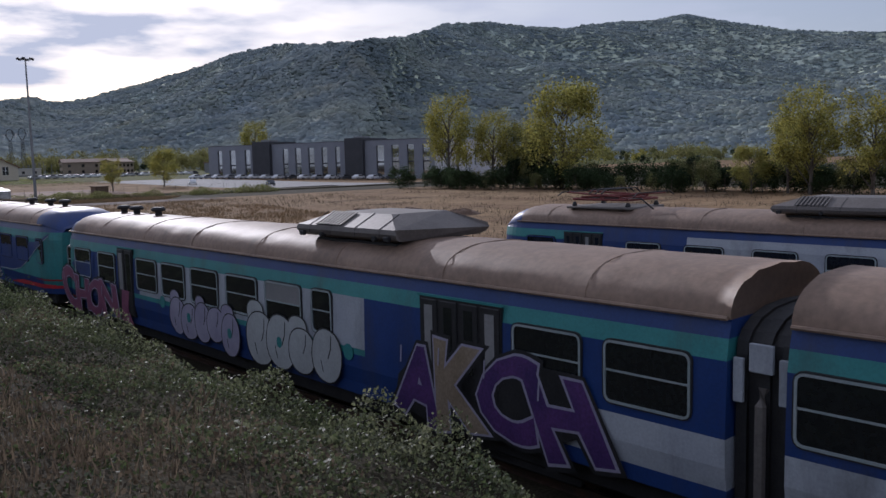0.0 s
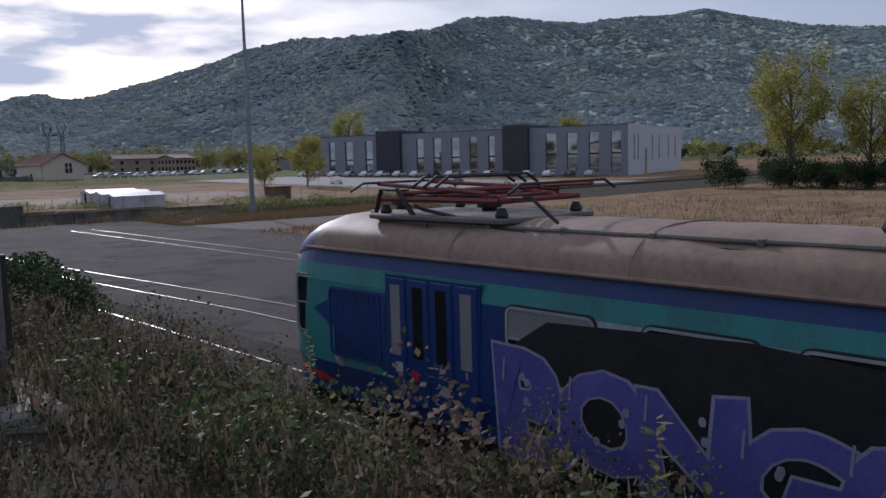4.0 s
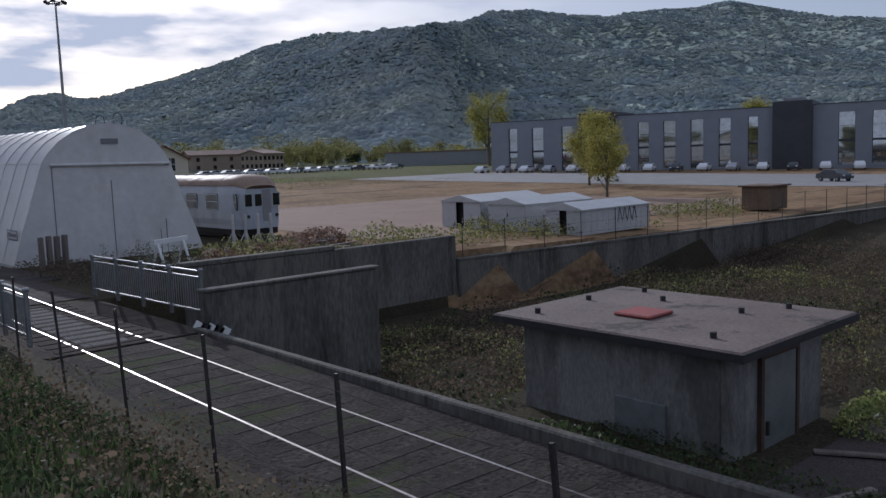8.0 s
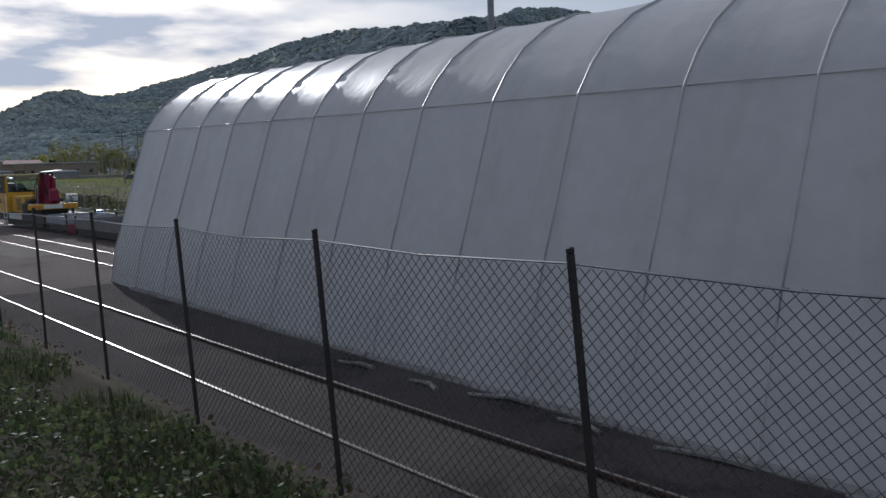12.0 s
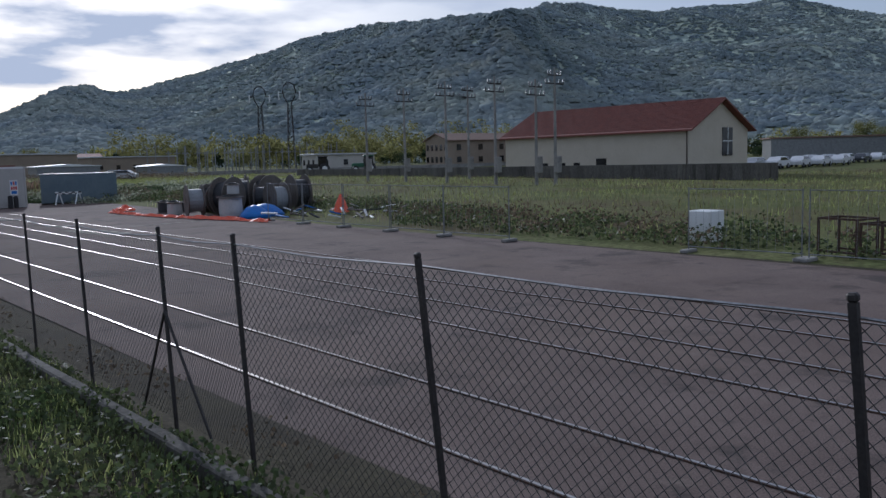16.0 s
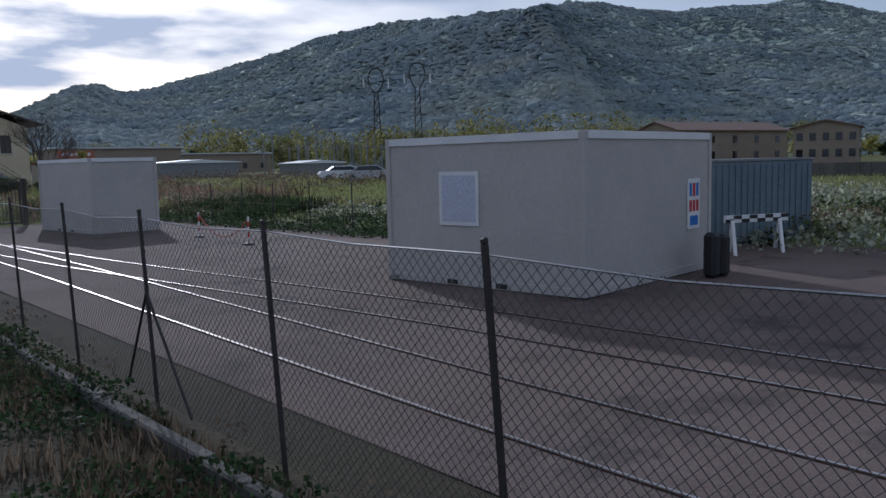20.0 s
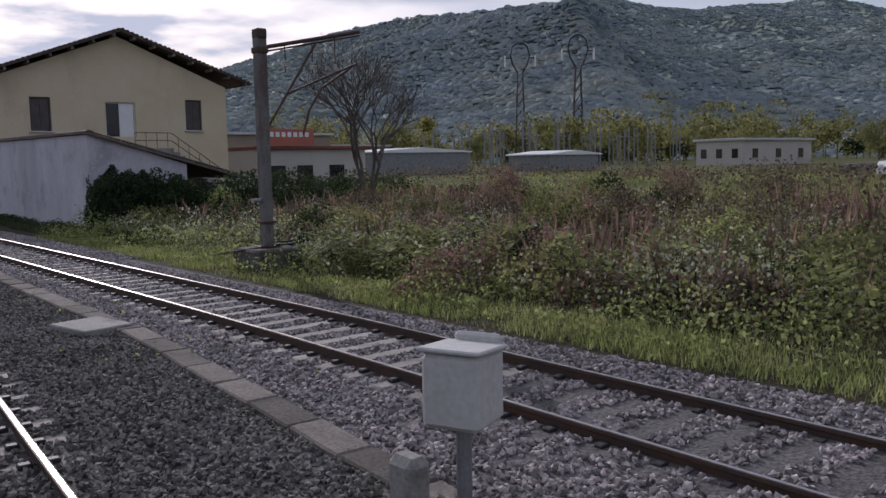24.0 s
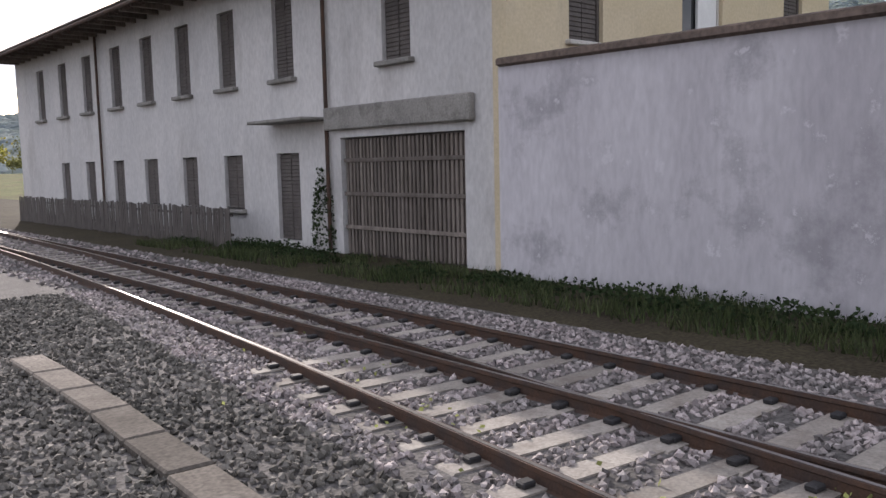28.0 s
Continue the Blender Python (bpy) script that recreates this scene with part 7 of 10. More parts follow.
flat_wagon(245.0, 248.2, 0.4, 0.85, "short low-sided wagon with pale grey boards", GREYW, MAGENTA)
flat_wagon(236.15, 243.6, 0.3, 0.8, "low-sided bogie wagon with worn grey boards", mat("worn_dark_boards", (0.16, 0.15, 0.14), (0.22, 0.21, 0.2), 0.8, fine=14), DARKF)
pg = random.Random(33)
near = [(11.95 + pg.uniform(-0.12, 0.12), 236.0 + 0.55 * k) for k in range(22)] + [(12.25, 248.8)]
far = [(13.55 + pg.uniform(-0.15, 0.15) + 0.03 * (22 - k), 236.0 + 0.55 * k) for k in range(24)]
ring_ = near + far[::-1]
structure("patch", [([(x, y, level(x, y) + 0.036) for x, y in ring_], [tuple(range(len(ring_)))])], mat("paler_gravel_patch", (0.17, 0.15, 0.125), (0.22, 0.195, 0.165), 0.97, scale=0.8, fine=30, grain=0.4, spec=0.1), "paler gravel patch in the asphalt", "pavement")

# ---- far yard: poles, red-roofed hall, wire fence ----
def power_pole(x, y, z0, z1):
    p = thing("power_pole", "grey weathered power pole with cross arms and insulators", "utility pole", pose(x, y, z0), "power poles")
    h = z1 - z0
    part("pole", [tube([(0, 0, 0), (0, 0, h + 0.5)], 0.15, 8, 0.08)], CONCRETE, p)
    for z, w in ((h - 0.1, 0.75), (h - 0.75, 1.05)):
        a = part("cross_arm", [cbox(-w, w, -0.05, 0.05, z - 0.05, z + 0.05, 0.01)], POST, p)
        for k in (-1, -0.55, 0.55, 1):
            part("insulator", [moved(lathe([(0.04, 0), (0.09, 0.08), (0.05, 0.14), (0.09, 0.2), (0.03, 0.34)], 8), pose(k * w, 0, z + 0.05))], GALV, a)
    part("transformer_box", [cbox(-0.3, 0.3, -0.45, -0.12, 1.0, 2.3, 0.04)], CONCRETE, p)
    return p


for x, y, zt in ((54.9, 311.8, 9.4), (54.0, 317.6, 9.2), (53.9, 323.7, 9.3), (54.9, 330.8, 9.3), (54.7, 336.7, 9.25), (62.8, 330.2, 9.9), (54.2, 313.2, 8.6)):
    power_pole(x, y, level(x, y), zt)
CREAM = mat("cream_render", (0.5, 0.44, 0.34), (0.56, 0.5, 0.4), 0.85, scale=0.5, fine=14, grain=0.1, bump=0.08)
REDTILE = mat("red_roof_tiles", (0.21, 0.07, 0.052), (0.16, 0.06, 0.048), 0.8, scale=1.5, fine=6, grain=0.25, bump=0.3)
rb = thing("rail_depot", "cream hall with a red tiled gable roof", "building")
gz = 0.5
part("wall", [box(74.2, 74.5, 311.9, 336, gz, 5.2), box(85.0, 85.3, 311.9, 336, gz, 5.2), box(74.5, 85.0, 335.7, 336, gz, 5.2), box(74.5, 85.0, 311.9, 312.2, gz, 5.2), ([(74.2, 311.9, 5.2), (85.3, 311.9, 5.2), (79.75, 311.9, 8.0), (74.2, 312.2, 5.2), (85.3, 312.2, 5.2), (79.75, 312.2, 8.0)], [(0, 1, 2), (5, 4, 3), (0, 2, 5, 3), (2, 1, 4, 5)])], CREAM, rb)
for sx in (-1, 1):
    e = 79.75 + sx * 6.1
    v = [(79.75, 311.2, 8.25), (79.75, 336.5, 8.25), (e, 336.5, 5.15), (e, 311.2, 5.15)]
    part("roof", [(v + [(a, b, c - 0.16) for a, b, c in v], [(0, 1, 2, 3), (7, 6, 5, 4), (0, 3, 7, 4), (1, 5, 6, 2), (3, 2, 6, 7)])], REDTILE, rb)
for k in range(24):
    part("roof_batten", [tube([(79.75 - 0.25 * k, 311.2, 8.28 - 0.127 * k), (79.75 - 0.25 * k, 336.5, 8.28 - 0.127 * k)], 0.035, 4)], REDTILE, rb)
wd = part("gable_window", [box(80.3, 82.2, 311.82, 311.9, 2.6, 5.4)], DARKGLASS, rb)
part("window_frame", [box(81.2, 81.3, 311.78, 311.82, 2.6, 5.4), box(80.3, 82.2, 311.78, 311.82, 4.0, 4.1)], WHITEP, wd)
for y in (329.5, 327.0, 325.0):
    part("window", [box(74.12, 74.2, y, y + 0.8, 1.4, 2.2)], DARKGLASS, rb)
part("door", [box(74.12, 74.2, 321.5, 322.8, gz, 2.6)], DARKGLASS, rb)
part("downpipe", [tube([(74.1, 312.0, 0.4), (74.1, 312.0, 5.1)], 0.06, 6)], RUST, rb)
structure("wall_long", [cbox(68, 68.25, 300, 372, 0.2, 2.0, 0.02)], DARKCON, "low grey boundary wall before the depot", "wall")


def mesh_panel(x, y, yaw, label):
    p = thing("fence_panel", label, "fence", pose(x, y, level(x, y) + 0.03, 0, 0, yaw), "mobile site fence panels")
    L = 3.5
    for q in (0, L):
        part("upright", [tube([(0, q, 0.05), (0, q, 2.0)], 0.02, 6)], GALV, p)
        part("foot", [cbox(-0.32, 0.32, q - 0.12, q + 0.12, 0, 0.12, 0.03)], CONCRETE, p)
    for z in (0.2, 1.95):
        part("rail", [tube([(0, 0, z), (0, L, z)], 0.017, 6)], GALV, p)
    part("mesh", [tube([(0, k * 0.25, 0.2), (0, k * 0.25, 1.95)], 0.004, 3) for k in range(1, 14)], GALV, p)
    return p


mp = mesh_panel(25.2, 288.4, 0, "galvanised site fence panel on concrete feet")
for k in range(1, 5):
    copy_thing(mp, pose(25.2 + 0.12 * k, 288.4 + 3.6 * k, level(25.5, 290) + 0.03, 0, 0, -2))
for k in range(8):
    copy_thing(mp, pose(26.3, 252.5 + 3.7 * k, level(26, 255) + 0.03, 0, 0, 0))
single("orange_cone_sheet", [lathe([(0.45, 0), (0.3, 0.5), (0.05, 1.0)], 9)], ORANGE, "crumpled orange plastic sheet", "sheet").matrix_basis = pose(30.5, 306.5, 0.15)
wc = thing("site_cabin", "white site cabin with two barred windows on a weedy verge", "container", pose(31.06, 266.94, -0.1, 0, 0, -22.2), "prefabricated site cabins")
part("body", [cbox(0, 2.7, 0, 5.76, 0.1, 2.5, 0.03)], WHITEP, wc)
part("roof", [cbox(-0.15, 2.85, -0.15, 5.91, 2.5, 2.66, 0.03)], GALV, wc, "flat grey metal roof")
for y in (1.1, 4.0):
    w = part("window", [box(-0.012, -0.004, y, y + 1.1, 1.25, 2.2)], DARKGLASS, wc)
    part("frame", [box(-0.05, -0.004, y - 0.06, y, 1.19, 2.26), box(-0.05, -0.004, y + 1.1, y + 1.16, 1.19, 2.26), box(-0.05, -0.004, y, y + 1.1, 2.2, 2.26), box(-0.05, -0.004, y, y + 1.1, 1.19, 1.25)], WHITEP, w)
    for k in range(5):
        part("bar", [tube([(-0.03, y + 0.1 + 0.225 * k, 1.25), (-0.03, y + 0.1 + 0.225 * k, 2.2)], 0.014, 5)], WHITEP, w)
part("notice", [box(-0.01, -0.003, 1.5, 2.05, 0.92, 1.05)], BLACK, wc)
wb = thing("tool_shed", "small white metal tool shed with a door", "shed", pose(32.03, 272.68, -0.1, 0, 0, -27))
part("body", [cbox(0, 1.2, 0, 2.6, 0.05, 1.9, 0.03)], WHITEP, wb)
part("roof", [cbox(-0.06, 1.26, -0.06, 2.66, 1.9, 1.98, 0.02)], GALV, wb)
part("door", [cbox(-0.03, -0.004, 1.0, 1.9, 0.12, 1.8, 0.01)], GALV, wb, "grey metal door")
for k, (y, h) in enumerate(((273.6, 1.0), (275.0, 1.05), (276.4, 0.95), (277.4, 1.1))):
    rk = thing("steel_rack", "rusty open steel rack frame", "rack", pose(27.2 - 0.3 * k + 1.1, y, -0.08, 0, 0, -22 + 3 * k), "stacked rack frames")
    for x in (0, 0.9):
        for yy in (0, 1.2):
            part("upright", [box(x - 0.03, x + 0.03, yy - 0.03, yy + 0.03, 0, h)], RUST, rk)
        for z in (0.12, h - 0.05):
            part("rail", [box(x - 0.025, x + 0.025, 0, 1.2, z, z + 0.06)], RUST, rk)
    for yy in (0, 1.2):
        part("rail", [box(0, 0.9, yy - 0.025, yy + 0.025, h - 0.05, h + 0.01)], RUST, rk)
single("white_box", [cbox(28.8, 29.6, 282.6, 283.5, -0.1, 1.0, 0.03), box(28.78, 28.8, 282.75, 283.3, 0.3, 0.9)], WHITEP, "white metal box standing on the verge", "box")
single("plastic_drum", [moved(lathe([(0.29, 0), (0.3, 0.3), (0.31, 0.32), (0.3, 0.34), (0.3, 0.62), (0.31, 0.64), (0.3, 0.66), (0.28, 0.92)], 18), pose(27.2, 258.0, -0.05))], BLUEP, "blue plastic drum beside the site fence", "drum", smooth=True)
single("concrete_block", [cbox(5.35, 6.2, 259.3, 260.6, 0.1, 0.62, 0.05)], CONCRETE, "weathered concrete block in the grass", "block")

# ---- cable drums and litter ----
WORNPAINT = stained(mat("worn_pale_paint", (0.3, 0.28, 0.22), (0.24, 0.22, 0.18), 0.9, scale=1.5, fine=25, grain=0.3, spec=0.15), (0.09, 0.072, 0.065), 2.2, 0.5, 0.58, 0.8)
DRUMW = mat("weathered_drum_boards", (0.1, 0.085, 0.075), (0.16, 0.14, 0.12), 0.85, scale=2, fine=14, grain=0.3, bump=0.3)
CABLE = mat("black_cable", (0.025, 0.025, 0.028), (0.04, 0.04, 0.042), 0.5, scale=3, fine=40)


def drum(r, w, core, label):
    d = thing("cable_drum", label, "cable drum", group="cable drums")
    for y in (-w / 2, w / 2 - 0.06):
        part("flange", [tube([(0, y, r), (0, y + 0.06, r)], r, 24)], DRUMW, d)
        part("hub", [tube([(0, y - 0.02, r), (0, y + 0.08, r)], r * 0.16, 10)], RUST, d)
    part("wound_cable", [tube([(0, -w / 2 + 0.06, r), (0, w / 2 - 0.06, r)], r * 0.72, 20)], core, d)
    return d


dk = drum(0.9, 0.9, CABLE, "large weathered wooden drum of black cable")
dk.matrix_basis = pose(27.7, 316.4, 0.0, 0, 0, 40)
dw = drum(0.92, 0.95, GREYW, "wooden drum wound with grey cable")
dw.matrix_basis = pose(25.3, 313.9, 0.0, 0, 0, 75)
db = drum(1.12, 1.0, CABLE, "very large wooden drum of black cable")
db.matrix_basis = pose(26.9, 312.9, 0.0, 0, 0, 25)
for src, x, y, z, a in ((db, 28.9, 315.0, 0.0, 60), (dw, 28.9, 318.0, 0.0, 30), (dk, 30.6, 318.2, 0.0, 75), (db, 30.9, 315.4, 0.0, 10), (dk, 29.3, 313.0, 0.0, 50), (db, 31.4, 312.4, 0.0, 80), (dk, 27.4, 314.7, 0.0, 15), (dw, 32.6, 314.2, 0.0, 40), (db, 32.8, 322.6, 0.0, 55), (dk, 31.0, 320.6, 0.0, 20), (dw, 30.2, 316.8, 0.0, 65), (dk, 32.4, 317.4, 0.0, 60), (dw, 29.2, 311.2, 0.0, 85)):
    copy_thing(src, pose(x, y, z, 0, 0, a))
SPOOLW = mat("white_wrapped_cable", (0.5, 0.49, 0.47), (0.42, 0.41, 0.4), 0.7, scale=3, fine=30, grain=0.2)


def spool(r, h, core, label):
    """A drum lying on its flange, with loose turns of cable on top."""
    d = thing("cable_drum", label, "cable drum", group="cable drums")
    part("flange", [lathe([(r, 0), (r, 0.06)], 22)], DRUMW, d)
    part("flange", [lathe([(r, h - 0.06), (r, h)], 22)], DRUMW, d)
    part("wound_cable", [lathe([(r * 0.82, 0.06), (r * 0.86, h * 0.3), (r * 0.84, h * 0.7), (r * 0.8, h - 0.06)], 20)], core, d)
    for k in range(2):
        part("loose_turn", [tube([(r * (0.6 - 0.1 * k) * math.cos(q * 0.42), r * (0.6 - 0.1 * k) * math.sin(q * 0.42), h + 0.03 + 0.04 * k) for q in range(16)], 0.025, 5)], CABLE, d)
    return d


for x, y, r, h, core, lab in ((25.7, 319.1, 0.5, 0.72, CABLE, "small dark cable drum lying on its side"), (26.9, 318.6, 0.45, 0.65, CABLE, "small dark cable drum lying on its side"), (25.0, 316.0, 0.52, 0.8, SPOOLW, "white-wrapped cable drum lying on its side"), (26.2, 311.2, 0.78, 1.15, SPOOLW, "large white-wrapped cable drum lying on its side"), (26.5, 311.4, 0.4, 0.6, SPOOLW, "small white-wrapped drum stacked on another")):
    spool(r, h, core, lab).matrix_basis = pose(x, y, 1.24 if r == 0.4 else 0.0)
rl = np.random.default_rng(5)
pts = [(25.5, 324.6), (24.5, 324.4), (23.8, 322.5), (23.6, 319.9), (23.7, 317.0), (23.95, 314.5), (24.3, 311.5), (24.9, 308.0), (25.1, 305.0)]
path = [(np.interp(q, range(len(pts)), [p[0] for p in pts]) + rl.normal(0, 0.09), np.interp(q, range(len(pts)), [p[1] for p in pts]), 0.03 + abs(rl.normal(0, 0.06))) for q in np.linspace(0, len(pts) - 1, 70)]
v, f = [], []
for a, b, c in path:
    w = 0.1 + abs(rl.normal(0, 0.1))
    v += [(a - w, b, 0.02), (a - w * 0.4, b + 0.05, c + 0.05 + abs(rl.normal(0, 0.05))), (a + w * 0.3, b - 0.04, c + 0.02), (a + w, b, 0.03 + abs(rl.normal(0, 0.04)))]
for q in range(len(path) - 1):
    f += [(4 * q + e, 4 * q + e + 1, 4 * q + e + 5, 4 * q + e + 4) for e in range(3)]
tp = [(v, f)]
heap = lathe([(0.75, 0), (0.6, 0.16), (0.35, 0.24), (0.12, 0.34)], 13)
single("orange_netting", [([(x * rl.uniform(0.75, 1.2) + 25.2, y * rl.uniform(0.75, 1.2) + 324.5, 0.03 + z * rl.uniform(0.6, 1.3)) for x, y, z in heap[0]], heap[1])], ORANGE, "crumpled heap of orange safety netting", "netting")
single("orange_netting", tp, ORANGE, "long crumpled roll of orange safety netting", "netting")
single("orange_netting", [tube([(8.7, 324.2, 0.1), (8.65, 325.1, 0.16), (8.6, 325.9, 0.1)], 0.09, 7)], ORANGE, "crumpled orange netting by the fence", "netting")
mound("bush", 2600, (33.5, 327.0, 0.2), (1.6, 1.6, 1.3), 0.07, LEAFRED, "reddish-brown bush at the edge of the yard", 91)
for x, y, s in ((26.6, 309.2, 1.0), (27.8, 310.2, 1.3)):
    single("blue_tarpaulin", [moved(lathe([(0.9 * s, 0), (0.75 * s, 0.3), (0.4 * s, 0.62), (0.08, 0.72)], 12), pose(x, y, -0.02))], BLUEP, "blue tarpaulin thrown over a heap", "tarpaulin", smooth=True)
for k in range(40):
    x, y = rl.uniform(26.5, 33), rl.uniform(302, 312)
    c = random.Random(k).choice((BLUEP, WHITEP, GREYW, BLACK, DRUMW, DRUMW))
    single("scrap_piece", [moved(cbox(-0.5, 0.5, -0.06, 0.06, 0, 0.08, 0.02), pose(x, y, level(x, y) + rl.uniform(0.02, 0.3), rl.uniform(-15, 15), rl.uniform(-20, 20), rl.uniform(0, 180)))], c, "loose scrap piece on the heap", "scrap", "scrap pieces")
for k in range(4):
    structure("road_marking", [moved(box(-0.7, 0.7, -0.45, 0.45, 0, 0.004), pose(17.3 + 0.12 * k, 309.4 - 1.15 * k, level(17, 308) + 0.034, 0, 0, 4))], WORNPAINT, "pale worn paint patch on the asphalt", "marking")
structure("road_marking", [moved(box(0, 4.9, -0.09, 0.09, 0, 0.004), pose(18.9, 309.6, level(20, 309) + 0.034, 0, 0, 4))], WORNPAINT, "white painted line on the asphalt", "marking")
structure("road_marking", [moved(box(0, 3.4, -0.2, 0.2, 0, 0.004), pose(19.5, 270.0, level(20, 270) + 0.034, 0, 0, 20))], PALECON, "pale worn patch on the asphalt", "marking")

structure("road_marking", [moved(box(0, 2.2, -0.07, 0.07, 0, 0.004), pose(12.7, 330.1, level(13, 330) + 0.034, 0, 0, 11))], WHITEP, "white painted line on the asphalt", "marking")

# ---- site cabins ----
CABIN = mat("cream_cabin_panel", (0.47, 0.445, 0.41), (0.41, 0.39, 0.36), 0.55, scale=0.6, fine=12, grain=0.07, bump=0.03)


def site_cabin(m, L, D, h, label):
    """A prefabricated cabin; x along its right face, y along its left face."""
    c = thing("site_cabin", label, "container", m, "prefabricated site cabins")
    part("wall", [cbox(0.04, D - 0.04, 0.04, L - 0.04, 0.14, h - 0.1, 0.02)], CABIN, c)
    for x, y in ((0, 0), (D - 0.14, 0), (0, L - 0.14), (D - 0.14, L - 0.14)):
        part("corner_post", [cbox(x, x + 0.14, y, y + 0.14, 0.0, h, 0.015)], CABIN, c)
    for q in ((0.14, D - 0.14, 0, 0.08), (0.14, D - 0.14, L - 0.08, L), (0, 0.08, 0.14, L - 0.14), (D - 0.08, D, 0.14, L - 0.14)):
        part("roof_rail", [box(*q, h - 0.16, h)], WHITEP, c)
        part("floor_rail", [box(*q, 0.0, 0.16)], CABIN, c)
    part("roof", [box(0.08, D - 0.08, 0.08, L - 0.08, h - 0.08, h - 0.04)], GALV, c)
    for y in (L * 0.35, L * 0.6):
        part("lifting_pocket", [box(-0.004, 0.02, y, y + 0.3, 0.02, 0.12)], BLACK, c)
    return c


ka = site_cabin(pose(17.5, 338.65, 0.02, 0, 0, 6.5), 5.35, 5.6, 3.2, "large cream prefabricated site cabin with a window")
wdo = part("window", [box(0.0, 0.034, 2.6, 3.7, 1.3, 2.45)], WHITEP, ka)
part("pane", [box(-0.006, 0.0, 2.68, 3.62, 1.38, 2.37)], mat("pale_blue_shutter", (0.5, 0.52, 0.6), (0.46, 0.48, 0.56), 0.5), wdo)
nb = part("notice_board", [box(4.35, 4.95, 0.0, 0.034, 1.0, 2.15)], WHITEP, ka, "safety notice board as plain marks")
for k in range(3):
    part("notice", [box(4.42 + 0.17 * k, 4.54 + 0.17 * k, -0.006, 0.0, 1.75, 2.05)], REDP if k % 2 else BLUEP, nb)
    part("notice", [box(4.42 + 0.17 * k, 4.54 + 0.17 * k, -0.006, 0.0, 1.4, 1.66)], REDP, nb)
part("notice", [box(4.45, 4.85, -0.006, 0.0, 1.08, 1.3)], BLUEP, nb)
part("fence_foot_stack", [box(-0.1, 0.0, 5.0, 5.2, 0, 0.1)], CONCRETE, ka)
kb_ = site_cabin(pose(17.15, 364.45, 0.0, 0, 0, 4), 5.7, 3.0, 3.2, "cream prefabricated site cabin casting a long shadow")
single("black_barrel_stand", [cbox(-0.16, 0.16, -0.16, 0.16, 0.0, 1.0, 0.08), cbox(0.24, 0.56, -0.16, 0.16, 0.0, 0.95, 0.08)], BLACK, "pair of black plastic barrels by the cabin", "barrel").matrix_basis = pose(21.6, 338.4, 0)
BLUECON = mat("blue_grey_container_paint", (0.12, 0.16, 0.19), (0.16, 0.2, 0.22), 0.6, scale=0.8, fine=15, grain=0.15)
bc = thing("shipping_container", "blue-grey corrugated shipping container", "container", pose(24.8, 341.9, 0.05, 0, 0, -16))
part("body", [cbox(0.03, 5.97, 0.03, 2.4, 0.05, 2.45, 0.02)], BLUECON, bc)
for k in range(24):
    part("corrugation", [box(0.12 + k * 0.245, 0.24 + k * 0.245, 0.0, 0.03, 0.12, 2.35)], BLUECON, bc)
part("top_rail", [box(0, 6, 0, 2.43, 2.45, 2.52)], GALV, bc)


def trestle(m, label):
    t = thing("barrier_trestle", label, "barrier", m, "barrier trestles")
    part("beam", [cbox(-1.0, 1.0, -0.05, 0.05, 0.85, 1.05, 0.01)], WHITEP, t)
    for k in range(8):
        for r_ in range(2):
            if (k + r_) % 2 == 0:
                part("marking", [box(-1.0 + 0.25 * k, -0.75 + 0.25 * k, -0.056, -0.05, 0.85 + 0.1 * r_, 0.95 + 0.1 * r_)], BLACK, t)
    for x in (-0.75, 0.75):
        for s in (-1, 1):
            part("leg", [moved(cbox(-0.05, 0.05, -0.03, 0.03, 0, 1.0, 0.01), pose(x + 0.22 * s, s * 0.45, 0, 22 * s, -10 * s, 0))], WHITEP, t)
    return t


trestle(pose(26.4, 339.9, 0.02, 0, 0, -25), "white barrier trestle with chequered beam")
tw = thing("barrier_trestle", "white wooden barrier trestle", "barrier", pose(16.3, 165.7, -0.62, 0, 0, 25), "barrier trestles")
part("beam", [cbox(-1.0, 1.0, -0.05, 0.05, 0.95, 1.15, 0.01)], WHITEP, tw)
for x in (-0.75, 0.75):
    for s in (-1, 1):
        part("leg", [moved(cbox(-0.06, 0.06, -0.03, 0.03, 0, 1.1, 0.01), pose(x + 0.22 * s, s * 0.5, 0, 24 * s, -10 * s, 0))], WHITEP, tw)
for x, y in ((19.36, 359.1), (19.0, 354.5)):
    b = thing("chain_post", "red and white chain post on a foot", "barrier post", pose(x, y, 0.0), "chain posts")
    part("foot", [lathe([(0.2, 0), (0.18, 0.06), (0.05, 0.08)], 12)], BLACK, b)
    for k in range(5):
        part("band", [tube([(0, 0, 0.08 + k * 0.18), (0, 0, 0.26 + k * 0.18)], 0.035, 8)], REDP if k % 2 else WHITEP, b)

single("barrier_chain", [tube([(19.36 - 0.36 * u, 359.1 - 4.6 * u, 0.9 - 3.0 * u * (1 - u)) for u in (0, 0.12, 0.25, 0.4, 0.5, 0.6, 0.75, 0.88, 1)], 0.018, 5)], REDP, "slack red and white barrier chain between two posts", "chain")

